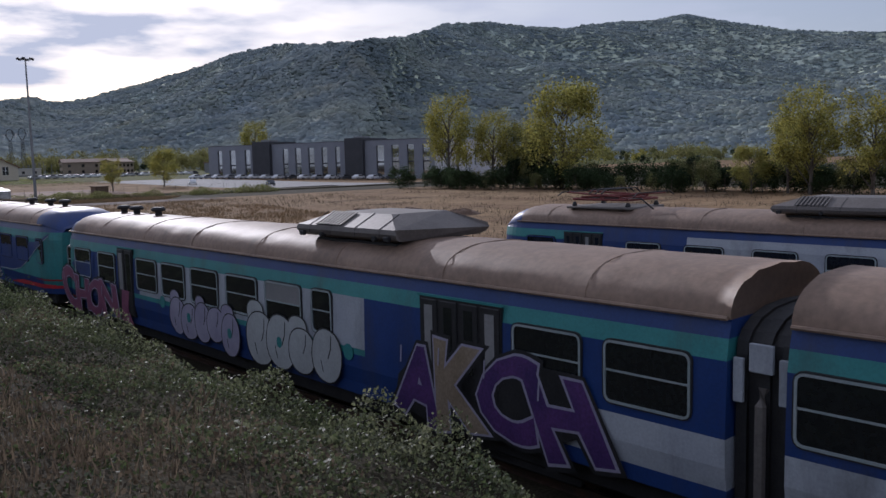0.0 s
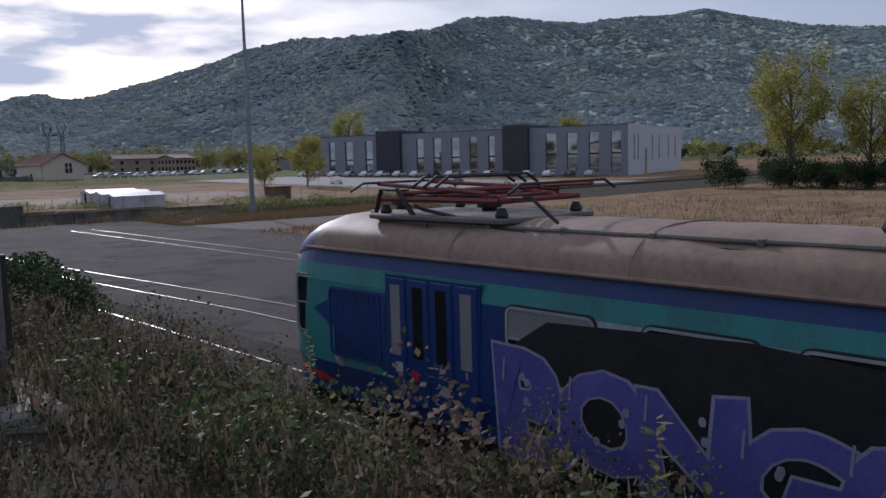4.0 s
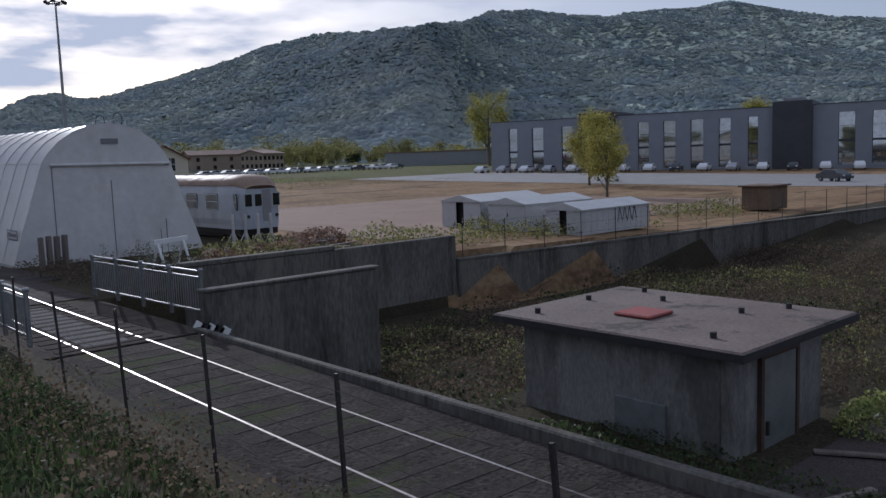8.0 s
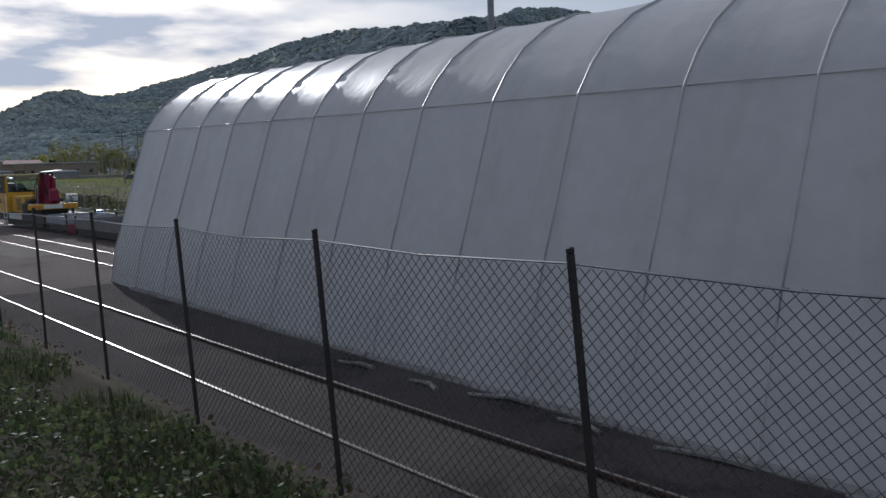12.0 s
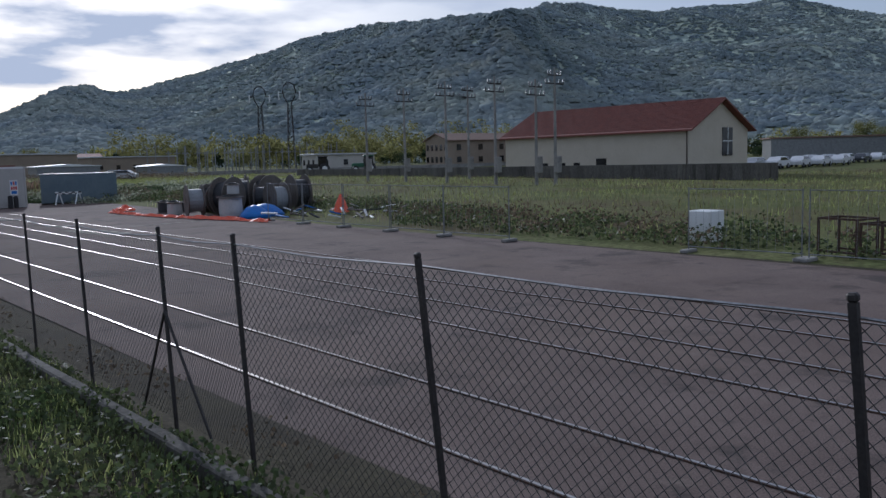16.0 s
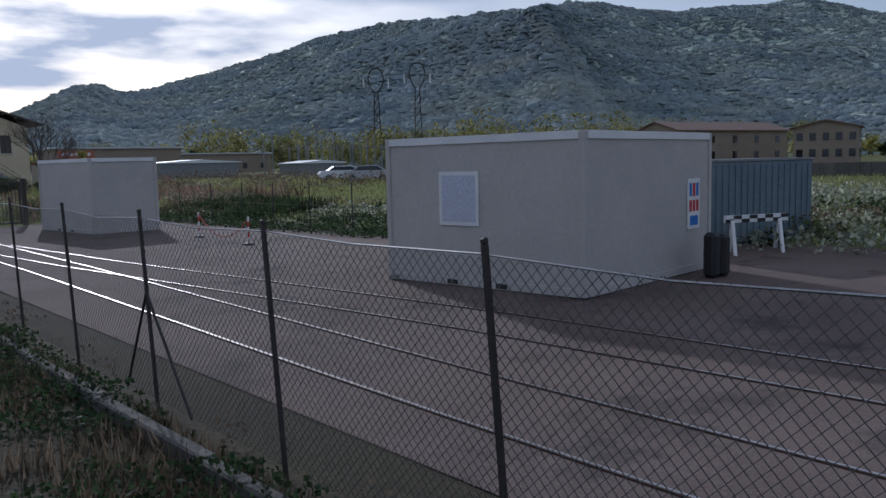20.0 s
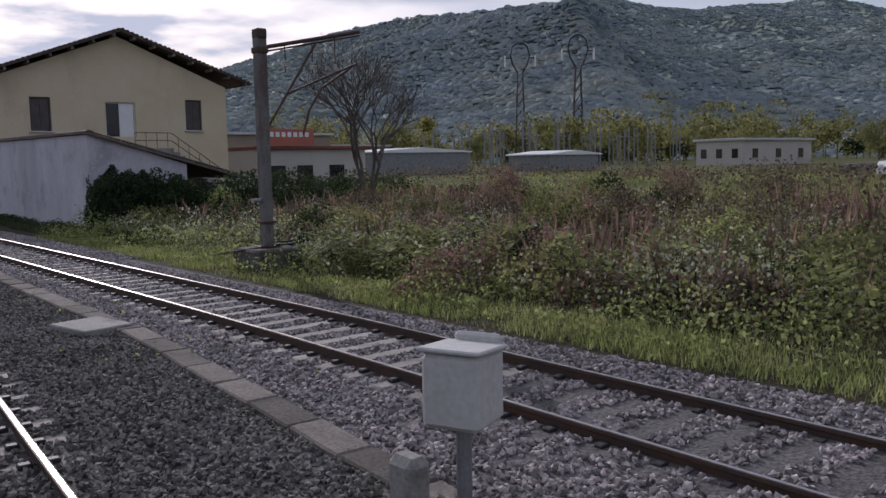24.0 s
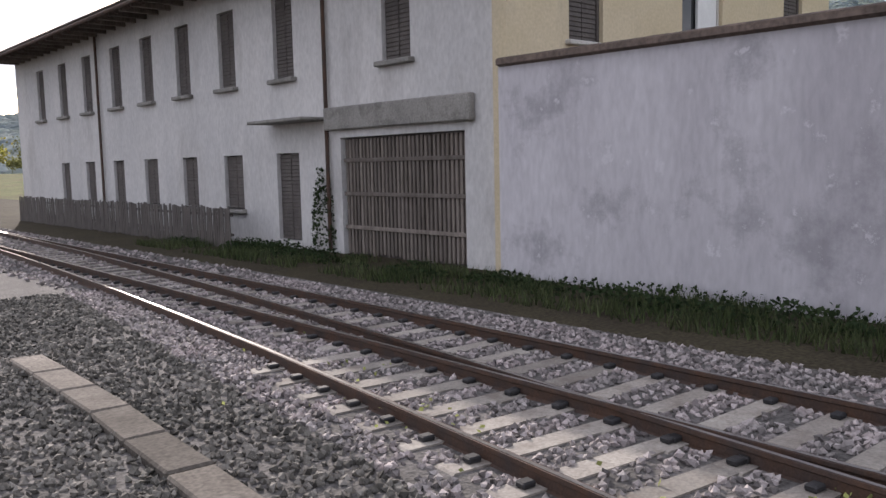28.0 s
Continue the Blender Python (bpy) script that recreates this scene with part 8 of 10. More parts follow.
# ---- gate and green fence behind the yard ----
gt = thing("sliding_gate", "dark grey steel sliding gate with upright bars", "gate", pose(12.2, 373.8, 0.02, 0, 0, 0))
part("frame", [box(0, 4.7, -0.04, 0.04, 0.1, 0.2), box(0, 4.7, -0.04, 0.04, 2.1, 2.2), box(0, 0.1, -0.04, 0.04, 0.2, 2.1), box(4.6, 4.7, -0.04, 0.04, 0.2, 2.1)], POST, gt)
for k in range(28):
    part("bar", [box(0.2 + k * 0.157, 0.23 + k * 0.157, -0.015, 0.015, 0.2, 2.1)], POST, gt)
part("gate_post", [box(4.75, 4.95, -0.1, 0.1, 0, 2.35)], POST, gt)
gf = thing("wire_fence", "green wire fence on thin posts behind the yard", "fence")
gl = [(25.9, 351.5), (25.5, 354.0), (25.3, 357.2), (25.2, 360.3), (25.1, 363.3), (25.1, 366.3), (24.9, 369.3), (24.6, 372.5)]
for k, (x, y) in enumerate(gl):
    z = level(x, y)
    part("fence_post", [tube([(x, y, z), (x, y, z + 1.95)], 0.03, 6)], POST, gf)
    if k:
        a, b = gl[k - 1]
        za = level(a, b)
        for h in (1.85, 1.4, 0.95, 0.5, 0.15):
            part("wire", [tube([(a, b, za + h), (x, y, z + h)], 0.005, 3)], WIRE, gf)
for x, y in ((35.6, 367.6), (35.6, 361.1)):
    single("arrow_sign", [tube([(0, 0, 0), (0, 0, 1.3)], 0.025, 6), cbox(-0.03, 0.0, -0.28, 0.28, 0.9, 1.4, 0.01), box(-0.034, -0.03, -0.16, 0.16, 1.1, 1.2), box(-0.034, -0.03, -0.16, -0.06, 1.0, 1.3)], WHITEP, "white and black arrow sign on a post", "sign", "arrow signs", index=[0, 1, 0, 0]).matrix_basis = pose(x, y, level(x, y))
for ob in [o for o in scene.objects if o.name.startswith("arrow_sign")]:
    ob.data.materials.append(BLACK)

# ---- equipment beside the line ----
CABPAINT = mat("pale_grey_cabinet_paint", (0.42, 0.41, 0.38), (0.5, 0.49, 0.46), 0.55, scale=2, fine=20, grain=0.12)


def cabinet(x, y, z0, zb, label, turn=0):
    c = thing("track_cabinet", label, "cabinet", pose(x, y, z0, 0, 0, turn), "trackside cabinets")
    h = zb - z0
    part("post", [tube([(0, 0, -0.1), (0, 0, h)], 0.05, 12)], GALV, c)
    b = part("box", [cbox(-0.2, 0.2, -0.2, 0.2, h, h + 0.47, 0.03)], CABPAINT, c)
    part("lid", [moved(cbox(-0.22, 0.22, -0.22, 0.22, 0, 0.03, 0.01), pose(0, 0, h + 0.47, 0, 4, 0))], CABPAINT, c)
    part("side_door", [cbox(0.205, 0.255, -0.17, 0.17, h + 0.0, h + 0.54, 0.02)], CABPAINT, b)
    return c


cabinet(6.65, 311.35, 0.2, 1.45, "grey steel trackside cabinet on a post", 0)
cabinet(9.5, 382.45, -0.15, 0.78, "grey steel trackside cabinet on a post", 20)
single("marker_stone", [cbox(-0.07, 0.07, -0.05, 0.05, 0, 0.5, 0.04)], PALECON, "pale stone trackside marker", "marker").matrix_basis = pose(9.3, 381.9, -0.15)
mm = thing("signal_mast", "twin weathered steel mast with a guy wire", "mast")
for x, y, r in ((7.15, 319.97, 0.165), (7.35, 319.42, 0.085)):
    part("pole", [tube([(x, y - 0.12, 0.1), (x, y, 2.2), (x, y + 0.2, 9)], r, 12, r * 0.85)], WOODPOLE, mm)
    part("band", [tube([(x, y, 1.9), (x, y, 2.3)], r + 0.012, 10)], BLACK, mm)
part("pole_foot", [cbox(7.1, 7.6, 319.0, 319.6, -0.1, 0.4, 0.05)], DARKF, mm)
part("equipment_box", [cbox(6.85, 7.15, 320.2, 320.6, 3.7, 4.6, 0.03)], GALV, mm)
part("guy_wire", [tube([(7.0, 318.9, 6.0), (7.0, 316.31, 3.27), (7.0, 315.26, 2.11), (7.0, 313.4, 0.1)], 0.02, 5)], BLACK, mm)
structure("kerb", [cbox(along(FENCE_X, y) - 0.55, along(FENCE_X, y) - 0.4, y, y + 2.6, level(along(FENCE_X, y) - 0.5, y) - 0.1, level(along(FENCE_X, y) - 0.5, y) + 0.16, 0.02) for y in (270 + 2.6 * k for k in range(39))], DARKCON, "broken concrete kerb at the fence foot", "kerb")

# ---- far buildings of the valley ----
BROWNH = mat("brown_render", (0.25, 0.2, 0.15), (0.3, 0.24, 0.18), 0.85, scale=0.4, fine=10, grain=0.12)
PALEH = mat("pale_render", (0.45, 0.42, 0.37), (0.5, 0.47, 0.42), 0.85, scale=0.4, fine=10, grain=0.1)
ROOFB = mat("brown_tiles", (0.17, 0.11, 0.08), (0.2, 0.13, 0.1), 0.85, scale=1, fine=5, grain=0.2)
ROOFW = mat("pale_sheet_roof", (0.5, 0.5, 0.5), (0.42, 0.42, 0.42), 0.5, scale=0.6, fine=5, grain=0.1)


def far_house(x, y, lx, ly, h, roof, wall, cover, label, turn=0, rows=2, n=5):
    z = level(x, y)
    b = thing("building", label, "building", pose(x, y, z, 0, 0, turn), "far buildings")
    part("wall", [box(-lx / 2, lx / 2, -ly / 2, ly / 2, 0, h)], wall, b)
    if roof > 0:
        for s in (-1, 1):
            v = [(-lx / 2 - 0.5, 0, h + roof), (lx / 2 + 0.5, 0, h + roof), (lx / 2 + 0.5, s * (ly / 2 + 0.6), h - 0.1), (-lx / 2 - 0.5, s * (ly / 2 + 0.6), h - 0.1)]
            part("roof", [(v + [(p, q, w - 0.2) for p, q, w in v], [(0, 1, 2, 3), (7, 6, 5, 4), (0, 3, 7, 4), (1, 5, 6, 2), (3, 2, 6, 7)])], cover, b)
        part("gable", [([(-lx / 2, -ly / 2, h), (-lx / 2, ly / 2, h), (-lx / 2, 0, h + roof)], [(0, 1, 2)]), ([(lx / 2, -ly / 2, h), (lx / 2, ly / 2, h), (lx / 2, 0, h + roof)], [(2, 1, 0)])], wall, b)
    else:
        part("roof", [cbox(-lx / 2 - 0.4, lx / 2 + 0.4, -ly / 2 - 0.4, ly / 2 + 0.4, h, h + 0.35, 0.05)], cover, b)
    for r in range(rows):
        for k in range(n):
            x0 = -lx / 2 + lx * (k + 0.5) / n
            z0 = 1.0 + r * (h - 0.6) / max(rows, 1)
            w = part("window", [box(x0 - 0.6, x0 + 0.6, -ly / 2 - 0.05, -ly / 2, z0, z0 + 1.3)], DARKGLASS, b)
            part("sill", [box(x0 - 0.7, x0 + 0.7, -ly / 2 - 0.15, -ly / 2, z0 - 0.1, z0)], wall, w)
            y0 = -ly / 2 + ly * (k + 0.5) / n
            part("window", [box(-lx / 2 - 0.05, -lx / 2, y0 - 0.5, y0 + 0.5, z0, z0 + 1.3)], DARKGLASS, b)
    return b


far_house(147, 412, 30, 10, 6.2, 1.6, BROWNH, ROOFB, "long brown two-storey farmhouse", -10)
far_house(150, 392, 11, 10, 6.0, 1.2, BROWNH, ROOFB, "brown two-storey house on the valley floor", 20)
far_house(190, 345, 34, 8, 4.5, 0, GALV, ROOFB, "long low grey wall of a depot", -50, 0, 9)
far_house(60, 480, 22, 10, 5.0, 0, BROWNH, ROOFW, "dark shed with a pale flat roof", 0, 1, 4)
far_house(100, 520, 26, 10, 4.5, 0, BROWNH, ROOFW, "low workshop with a pale roof", 5, 1, 5)
far_house(122, 440, 16, 8, 3.4, 0, PALEH, ROOFW, "low white shed with a pale roof", -8, 1, 3)
far_house(90, 560, 30, 12, 5.0, 1.5, BROWNH, REDTILE, "low building with a red roof", -5, 1, 5)
# substation: two portal pylons and rows of posts
for x, y, zt in ((133.0, 497.1, 26.4), (135.6, 484.1, 26.6)):
    z = level(x, y)
    h = zt - z
    p = thing("lattice_pylon", "slim lattice pylon with a ring head and insulators", "pylon", pose(x, y, z, 0, 0, -42), "substation pylons")
    for sx in (-1, 1):
        for sy in (-1, 1):
            part("leg", [tube([(sx * 1.1, sy * 1.1, 0), (sx * 0.5, sy * 0.5, h * 0.77)], 0.1, 5)], POST, p)
    for k in range(9):
        z0, z1 = h * 0.08 * k, h * 0.08 * (k + 1)
        w0, w1 = 1.1 - 0.6 * z0 / (h * 0.72), 1.1 - 0.6 * z1 / (h * 0.72)
        for s in (-1, 1):
            part("lattice", [tube([(-w0, s * w0, z0), (w1, s * w1, z1)], 0.05, 4), tube([(s * w0, w0, z0), (s * w1, -w1, z1)], 0.05, 4)], POST, p)
    part("ring_head", [tube([(-0.5, 0, h * 0.76), (-1.5, 0, h * 0.83), (-1.95, 0, h * 0.9), (-1.5, 0, h * 0.97), (-0.6, 0, h), (0.6, 0, h), (1.5, 0, h * 0.97), (1.95, 0, h * 0.9), (1.5, 0, h * 0.83), (0.5, 0, h * 0.76)], 0.17, 6)], POST, p)
    for s in (-1, 1):
        part("arm", [tube([(s * 1.9, 0, h * 0.88), (s * 3.2, 0, h * 0.88)], 0.13, 5)], POST, p)
        part("insulator", [tube([(s * 3.1, 0, h * 0.9), (s * 3.1, 0, h * 0.81)], 0.2, 6)], WHITEP, p)
for k in range(44):
    x, y = 88 + (k % 22) * 2.6, 462 + (k // 22) * 12 + (k % 3)
    single("substation_post", [tube([(x, y, level(x, y)), (x, y, level(x, y) + 5.2 + (k % 4) * 0.7)], 0.14, 6), tube([(x - 0.8, y, level(x, y) + 4.8), (x + 0.8, y, level(x, y) + 4.8)], 0.08, 5)], GALV, "grey steel post of the substation", "post", "substation posts")
structure("barrier_road", [cbox(60, 170, 401, 401.3, 0.9, 1.9, 0.02)], CONCRETE, "pale concrete edge of the far road", "road")


def tractor(x, y, turn, paint, label):
    t = thing("tractor", label, "tractor", pose(x, y, level(x, y), 0, 0, turn), "parked tractors")
    part("bonnet", [cbox(0.3, 2.3, -0.4, 0.4, 0.9, 1.6, 0.12)], paint, t)
    part("cab", [cbox(-1.2, 0.3, -0.75, 0.75, 1.1, 2.7, 0.1)], DARKGLASS, t)
    part("cab_roof", [cbox(-1.3, 0.4, -0.85, 0.85, 2.7, 2.9, 0.06)], paint, t)
    for xx, r, w in ((-0.7, 0.85, 0.45), (1.8, 0.6, 0.35)):
        for s in (-1, 1):
            wl = part("wheel", [tube([(xx, s * 0.95 - w / 2, r), (xx, s * 0.95 + w / 2, r)], r, 16)], BLACK, t)
            part("rim", [tube([(xx, s * 0.95 - w / 2 - 0.02, r), (xx, s * 0.95 + w / 2 + 0.02, r)], r * 0.5, 12)], WHITEP, wl)
    return t


tractor(81.5, 386.4, 150, DARKF, "dark tractor on the far road")
tractor(85.4, 378.8, 150, mat("dark_green_tractor_paint", (0.03, 0.12, 0.06), (0.03, 0.1, 0.05), 0.5), "dark green tractor on the far road")

# ---- junction: ballast, sleepers, kerb ----
LINE2 = [(372, 5.95), (386, 7.2), (395, 8.05), (405, 9.4), (414, 10.27), (419, 10.95), (424, 11.55), (429, 12.15), (434, 12.6), (442, 13.15), (452, 13.6), (470, 14.0)]
sheet("ballast_bed", [(374, 5.2), (470, 4.5)], [(374, 14.4), (390, 14.7), (412, 14.9), (430, 15.4), (470, 15.6)], 374.2, 470, BALLAST_BED, "grey and pinkish stone ballast bed", "ballast", 0.012, 2.5)
sleepers(siding, TRACK, 374.4, 452)
sleepers(second, LINE2, 386.3, 428)


STONE_OLD = mat("dirty_ballast_stone", (0.1, 0.095, 0.083), (0.19, 0.175, 0.155), 0.9, scale=1.2, fine=60, grain=0.25, bump=0.2, island=0.65, spec=0.15)


def stones(name, n, x0, x1, y0, y1, lift, size, seed, label, old=None):
    """Loose stones as small rough eight-sided lumps, kept off rails and sleepers."""
    g = np.random.default_rng(seed)
    x, y = g.uniform(x0, x1, n), g.uniform(y0, y1, n)
    keep = np.ones(n, bool)
    for line, s0, s1 in ((TRACK, 374.4, 452), (LINE2, 386.3, 428)):
        d = np.abs(x - along(line, y))
        on = (y > s0) & (y < s1)
        ph = (y - s0 + 0.31) % 0.62 - 0.31
        keep &= ~(on & (np.abs(d - 0.7525) < 0.085)) & ~(on & (d < 1.17) & (np.abs(ph) < 0.135))
    near_side = x < along([(376, 9.0), (383.5, 10.0), (391, 10.8), (403, 11.2), (408, 8.6), (420, 9.6), (436, 11.4)], y)
    keep &= near_side if old else ~near_side
    x, y = x[keep], y[keep]
    n = len(x)
    bed = levels(x, y) + lift
    p = np.stack([x, y, bed + g.uniform(-0.005, 0.022, n)], 1)
    axes = g.normal(0, 1, (n, 3, 3))
    q, _ = np.linalg.qr(axes)
    s = size * g.uniform(0.6, 1.4, (n, 3))
    a = q * s[:, :, None]
    v = np.concatenate([p[:, None] + a, p[:, None] - a], 1)
    faces = np.array([(0, 1, 2), (1, 3, 2), (3, 4, 2), (4, 0, 2), (1, 0, 5), (3, 1, 5), (4, 3, 5), (0, 4, 5)])
    f = (faces[None] + (np.arange(n) * 6)[:, None, None]).reshape(-1, 3)
    me = bpy.data.meshes.new(name)
    me.from_pydata(v.reshape(-1, 3), [], f)
    me.materials.append(STONE_OLD if old else STONE)
    return tagged(new(name, me), label, "ballast", "", "stuff")


stones("ballast_stones", 70000, 5.6, 14.6, 376, 402, 0.012, 0.036, 3, "loose grey and pink ballast stones between the rails")
stones("ballast_stones", 60000, 7.4, 15.2, 402, 436, 0.012, 0.038, 5, "loose grey and pink ballast stones round the switch")
stones("ballast_stones", 60000, 5.6, 11.4, 376, 406, 0.012, 0.036, 13, "dirty olive-grey ballast stones beside the kerb", True)
stones("ballast_stones", 30000, 7.0, 11.6, 404, 436, 0.012, 0.038, 15, "dirty grey ballast stones beside the switch", True)
stones("ballast_stones", 9000, 6.0, 15.4, 436, 466, 0.012, 0.055, 6, "loose grey ballast stones")

KERBSTONE = mat("brown_weathered_kerb_stone", (0.115, 0.1, 0.085), (0.19, 0.168, 0.145), 0.95, scale=1.5, fine=25, grain=0.35, bump=0.3, per_object=0.35, spec=0.15)
KERBP = mesh("kerb_piece", [cbox(-0.19, 0.19, -0.485, 0.485, -0.1, 0.07, 0.02)], KERBSTONE)
KERBLINE = [(376, 9.0), (378.4, 9.27), (383.5, 10.0), (391, 10.8), (397.3, 10.97), (403.2, 11.22)]
for y0, y1, line in ((376, 403.0, KERBLINE), (412, 431, [(412, 7.6), (416.4, 8.31), (425.5, 9.05), (427.8, 9.2), (431, 9.27)])):
    kb = thing("stone_kerb", "low line of worn concrete kerb pieces in the ballast", "kerb", group="kerbs in the ballast")
    y = y0
    while y < y1:
        a = math.degrees(math.atan2(along(line, y - 0.5) - along(line, y + 0.5), 1.0))
        p = part("kerb_piece", KERBP, None, kb)
        p.matrix_basis = pose(along(line, y), y, -0.14, rng.uniform(-0.8, 0.8), rng.uniform(-1.5, 1.5), a + rng.uniform(-1, 1))
        y += 1.0
for x, y, a in ((10.45, 392.2, 10), (11.25, 403.8, 14)):
    single("concrete_slab", [cbox(-0.42, 0.42, -0.55, 0.55, 0, 0.12, 0.02)], CONCRETE, "pale square concrete cover slab on the ballast", "slab", "cover slabs").matrix_basis = pose(x, y, -0.15, 0, 0, a)
single("marker_stub", [cbox(9.5, 9.72, 383.0, 383.3, -0.15, 0.36, 0.06)], CONCRETE, "short rounded concrete marker stub", "post")
sm = thing("switch_machine", "low black switch machine with a rod to the rail", "switch machine")
part("body", [cbox(9.6, 10.2, 379.0, 379.85, -0.15, 0.12, 0.05)], BLACK, sm)
part("rod", [tube([(10.2, 379.3, -0.04), (11.7, 379.6, -0.06)], 0.02, 6)], RUST, sm)
single("stone_block", [cbox(11.05, 11.35, 378.6, 379.0, -0.16, 0.02, 0.04)], PALECON, "white painted stone block beside the rail", "block")
for x, y, a in ((10.92, 404.68, 0), (11.49, 407.95, 20)):
    mk = thing("marker_post", "short marker post with a red and white band", "marker post", pose(x, y, -0.15, 0, 0, a), "red and white marker posts")
    part("post", [cbox(-0.09, 0.09, -0.09, 0.09, 0, 0.2, 0.02)], CONCRETE, mk)
    part("white_band", [cbox(-0.094, 0.094, -0.094, 0.094, 0.2, 0.33, 0.01)], WHITEP, mk)
    part("red_band", [cbox(-0.094, 0.094, -0.094, 0.094, 0.33, 0.46, 0.02)], CRIMSON, mk, "red painted band")
single("clearance_beam", [cbox(-0.12, 0.12, -0.95, 0.95, 0, 0.14, 0.03)], PALECON, "pale concrete clearance beam between the lines", "beam").matrix_basis = pose(11.39, 406.39, -0.15, 0, 0, -104.8)

# ---- catenary mast ----
MASTGREY = stained(mat("weathered_mast_steel", (0.12, 0.115, 0.11), (0.18, 0.17, 0.16), 0.7, 0.2, scale=2, fine=25, grain=0.25), (0.09, 0.05, 0.035), 2.5, 0.5, 0.62, 0.7, (1, 1, 0.4))
cm = thing("catenary_mast", "old grey steel mast with a bracket arm", "mast")
part("footing", [cbox(15.75, 17.05, 396.4, 397.6, -0.4, 0.4, 0.05)], DARKCON, cm, "stained concrete footing")
part("post", [moved(extrude([(-0.13, -0.11), (0.13, -0.11), (0.13, 0.11), (-0.13, 0.11)], 0, 5.7), Matrix.Translation((16.4, 397, 0.0)) @ pose(0, 0, 0, 90, 0, 0))], MASTGREY, cm)
part("arm_clamp", [cbox(16.24, 16.56, 396.85, 397.15, 5.15, 5.3, 0.02)], RUST, cm)
part("head", [cbox(16.26, 16.54, 396.86, 397.14, 5.5, 5.74, 0.03)], RUST, cm)
part("arm", [tube([(16.5, 397, 5.3), (19.4, 397, 5.93)], 0.05, 8), tube([(16.5, 397, 5.2), (19.4, 397, 5.83)], 0.025, 6)], RUST, cm)
for a, b in (((16.5, 3.3), (18.0, 5.5)), ((17.56, 3.2), (17.75, 3.8)), ((17.75, 3.8), (18.15, 4.4)), ((18.15, 4.4), (19.3, 5.1)), ((17.1, 4.2), (19.2, 5.05))):
    part("strut", [tube([(a[0], 397, a[1]), (b[0], 397, b[1])], 0.03, 6)], RUST, cm)
for x in (17.1, 17.9, 18.6):
    part("hanger", [tube([(x, 397, 5.35 + 0.22 * (x - 16.7)), (x, 397, 4.75)], 0.015, 5)], RUST, cm)
    part("insulator", [moved(lathe([(0.03, 0), (0.07, 0.03), (0.03, 0.06), (0.07, 0.09), (0.03, 0.12), (0.07, 0.15), (0.03, 0.18)], 10), pose(x, 397, 4.85))], PALECON, cm)
part("cable_coil", [tube([(16.75 + 0.22 * math.cos(k * 0.5), 396.75 + 0.22 * math.sin(k * 0.5), 0.43 + 0.006 * k) for k in range(26)], 0.022, 6)], BLACK, cm, "coil of black cable on the footing")
part("lying_rod", [tube([(15.2, 397.3, 0.3), (16.3, 396.75, 0.46)], 0.025, 6)], RUST, cm)
part("foot_plate", [cbox(16.15, 16.65, 396.78, 397.22, 0.4, 0.44, 0.01)], RUST, cm)
part("side_bracket", [cbox(16.02, 16.3, 396.93, 397.07, 1.55, 1.62, 0.01)], GALV, cm)
part("clamp_band", [cbox(16.22, 16.58, 396.84, 397.16, 1.0, 1.06, 0.01), cbox(16.22, 16.58, 396.84, 397.16, 0.35, 0.4, 0.01)], RUST, cm)

# ---- house by the line ----
YPLASTER = mat("cream_yellow_plaster", (0.55, 0.46, 0.3), (0.62, 0.53, 0.37), 0.9, scale=0.5, fine=14, grain=0.1, bump=0.12)
GPLASTER = mat("grey_white_plaster", (0.5, 0.49, 0.48), (0.6, 0.58, 0.56), 0.9, scale=0.45, fine=12, grain=0.12, bump=0.15, stretch=(1, 1, 0.5))
LPLASTER = mat("lilac_grey_plaster", (0.42, 0.4, 0.42), (0.6, 0.58, 0.6), 0.9, scale=0.3, fine=10, grain=0.1, bump=0.15, stretch=(1, 1, 0.35))
stained(LPLASTER, (0.2, 0.19, 0.2), 0.55, 0.53, 0.64, 0.5)
stained(LPLASTER, (0.62, 0.6, 0.62), 2.2, 0.6, 0.66, 0.8)
stained(GPLASTER, (0.28, 0.26, 0.24), 0.5, 0.53, 0.68, 0.45, (1, 1, 0.4))
stained(YPLASTER, (0.36, 0.31, 0.22), 0.45, 0.53, 0.7, 0.5, (1, 1, 0.5))
TILE = mat("brown_roof_tile", (0.085, 0.066, 0.055), (0.15, 0.11, 0.09), 0.85, scale=1.2, fine=12, grain=0.35, bump=0.3, per_object=0.2)
SHUTTER = mat("dark_shutter_wood", (0.07, 0.06, 0.055), (0.11, 0.095, 0.085), 0.75, scale=2, fine=25, grain=0.25, bump=0.2)
GATEWOOD = mat("weathered_gate_boards", (0.11, 0.09, 0.075), (0.2, 0.17, 0.15), 0.85, scale=1.5, fine=16, grain=0.3, bump=0.3, stretch=(3, 3, 0.3), per_object=0.3)


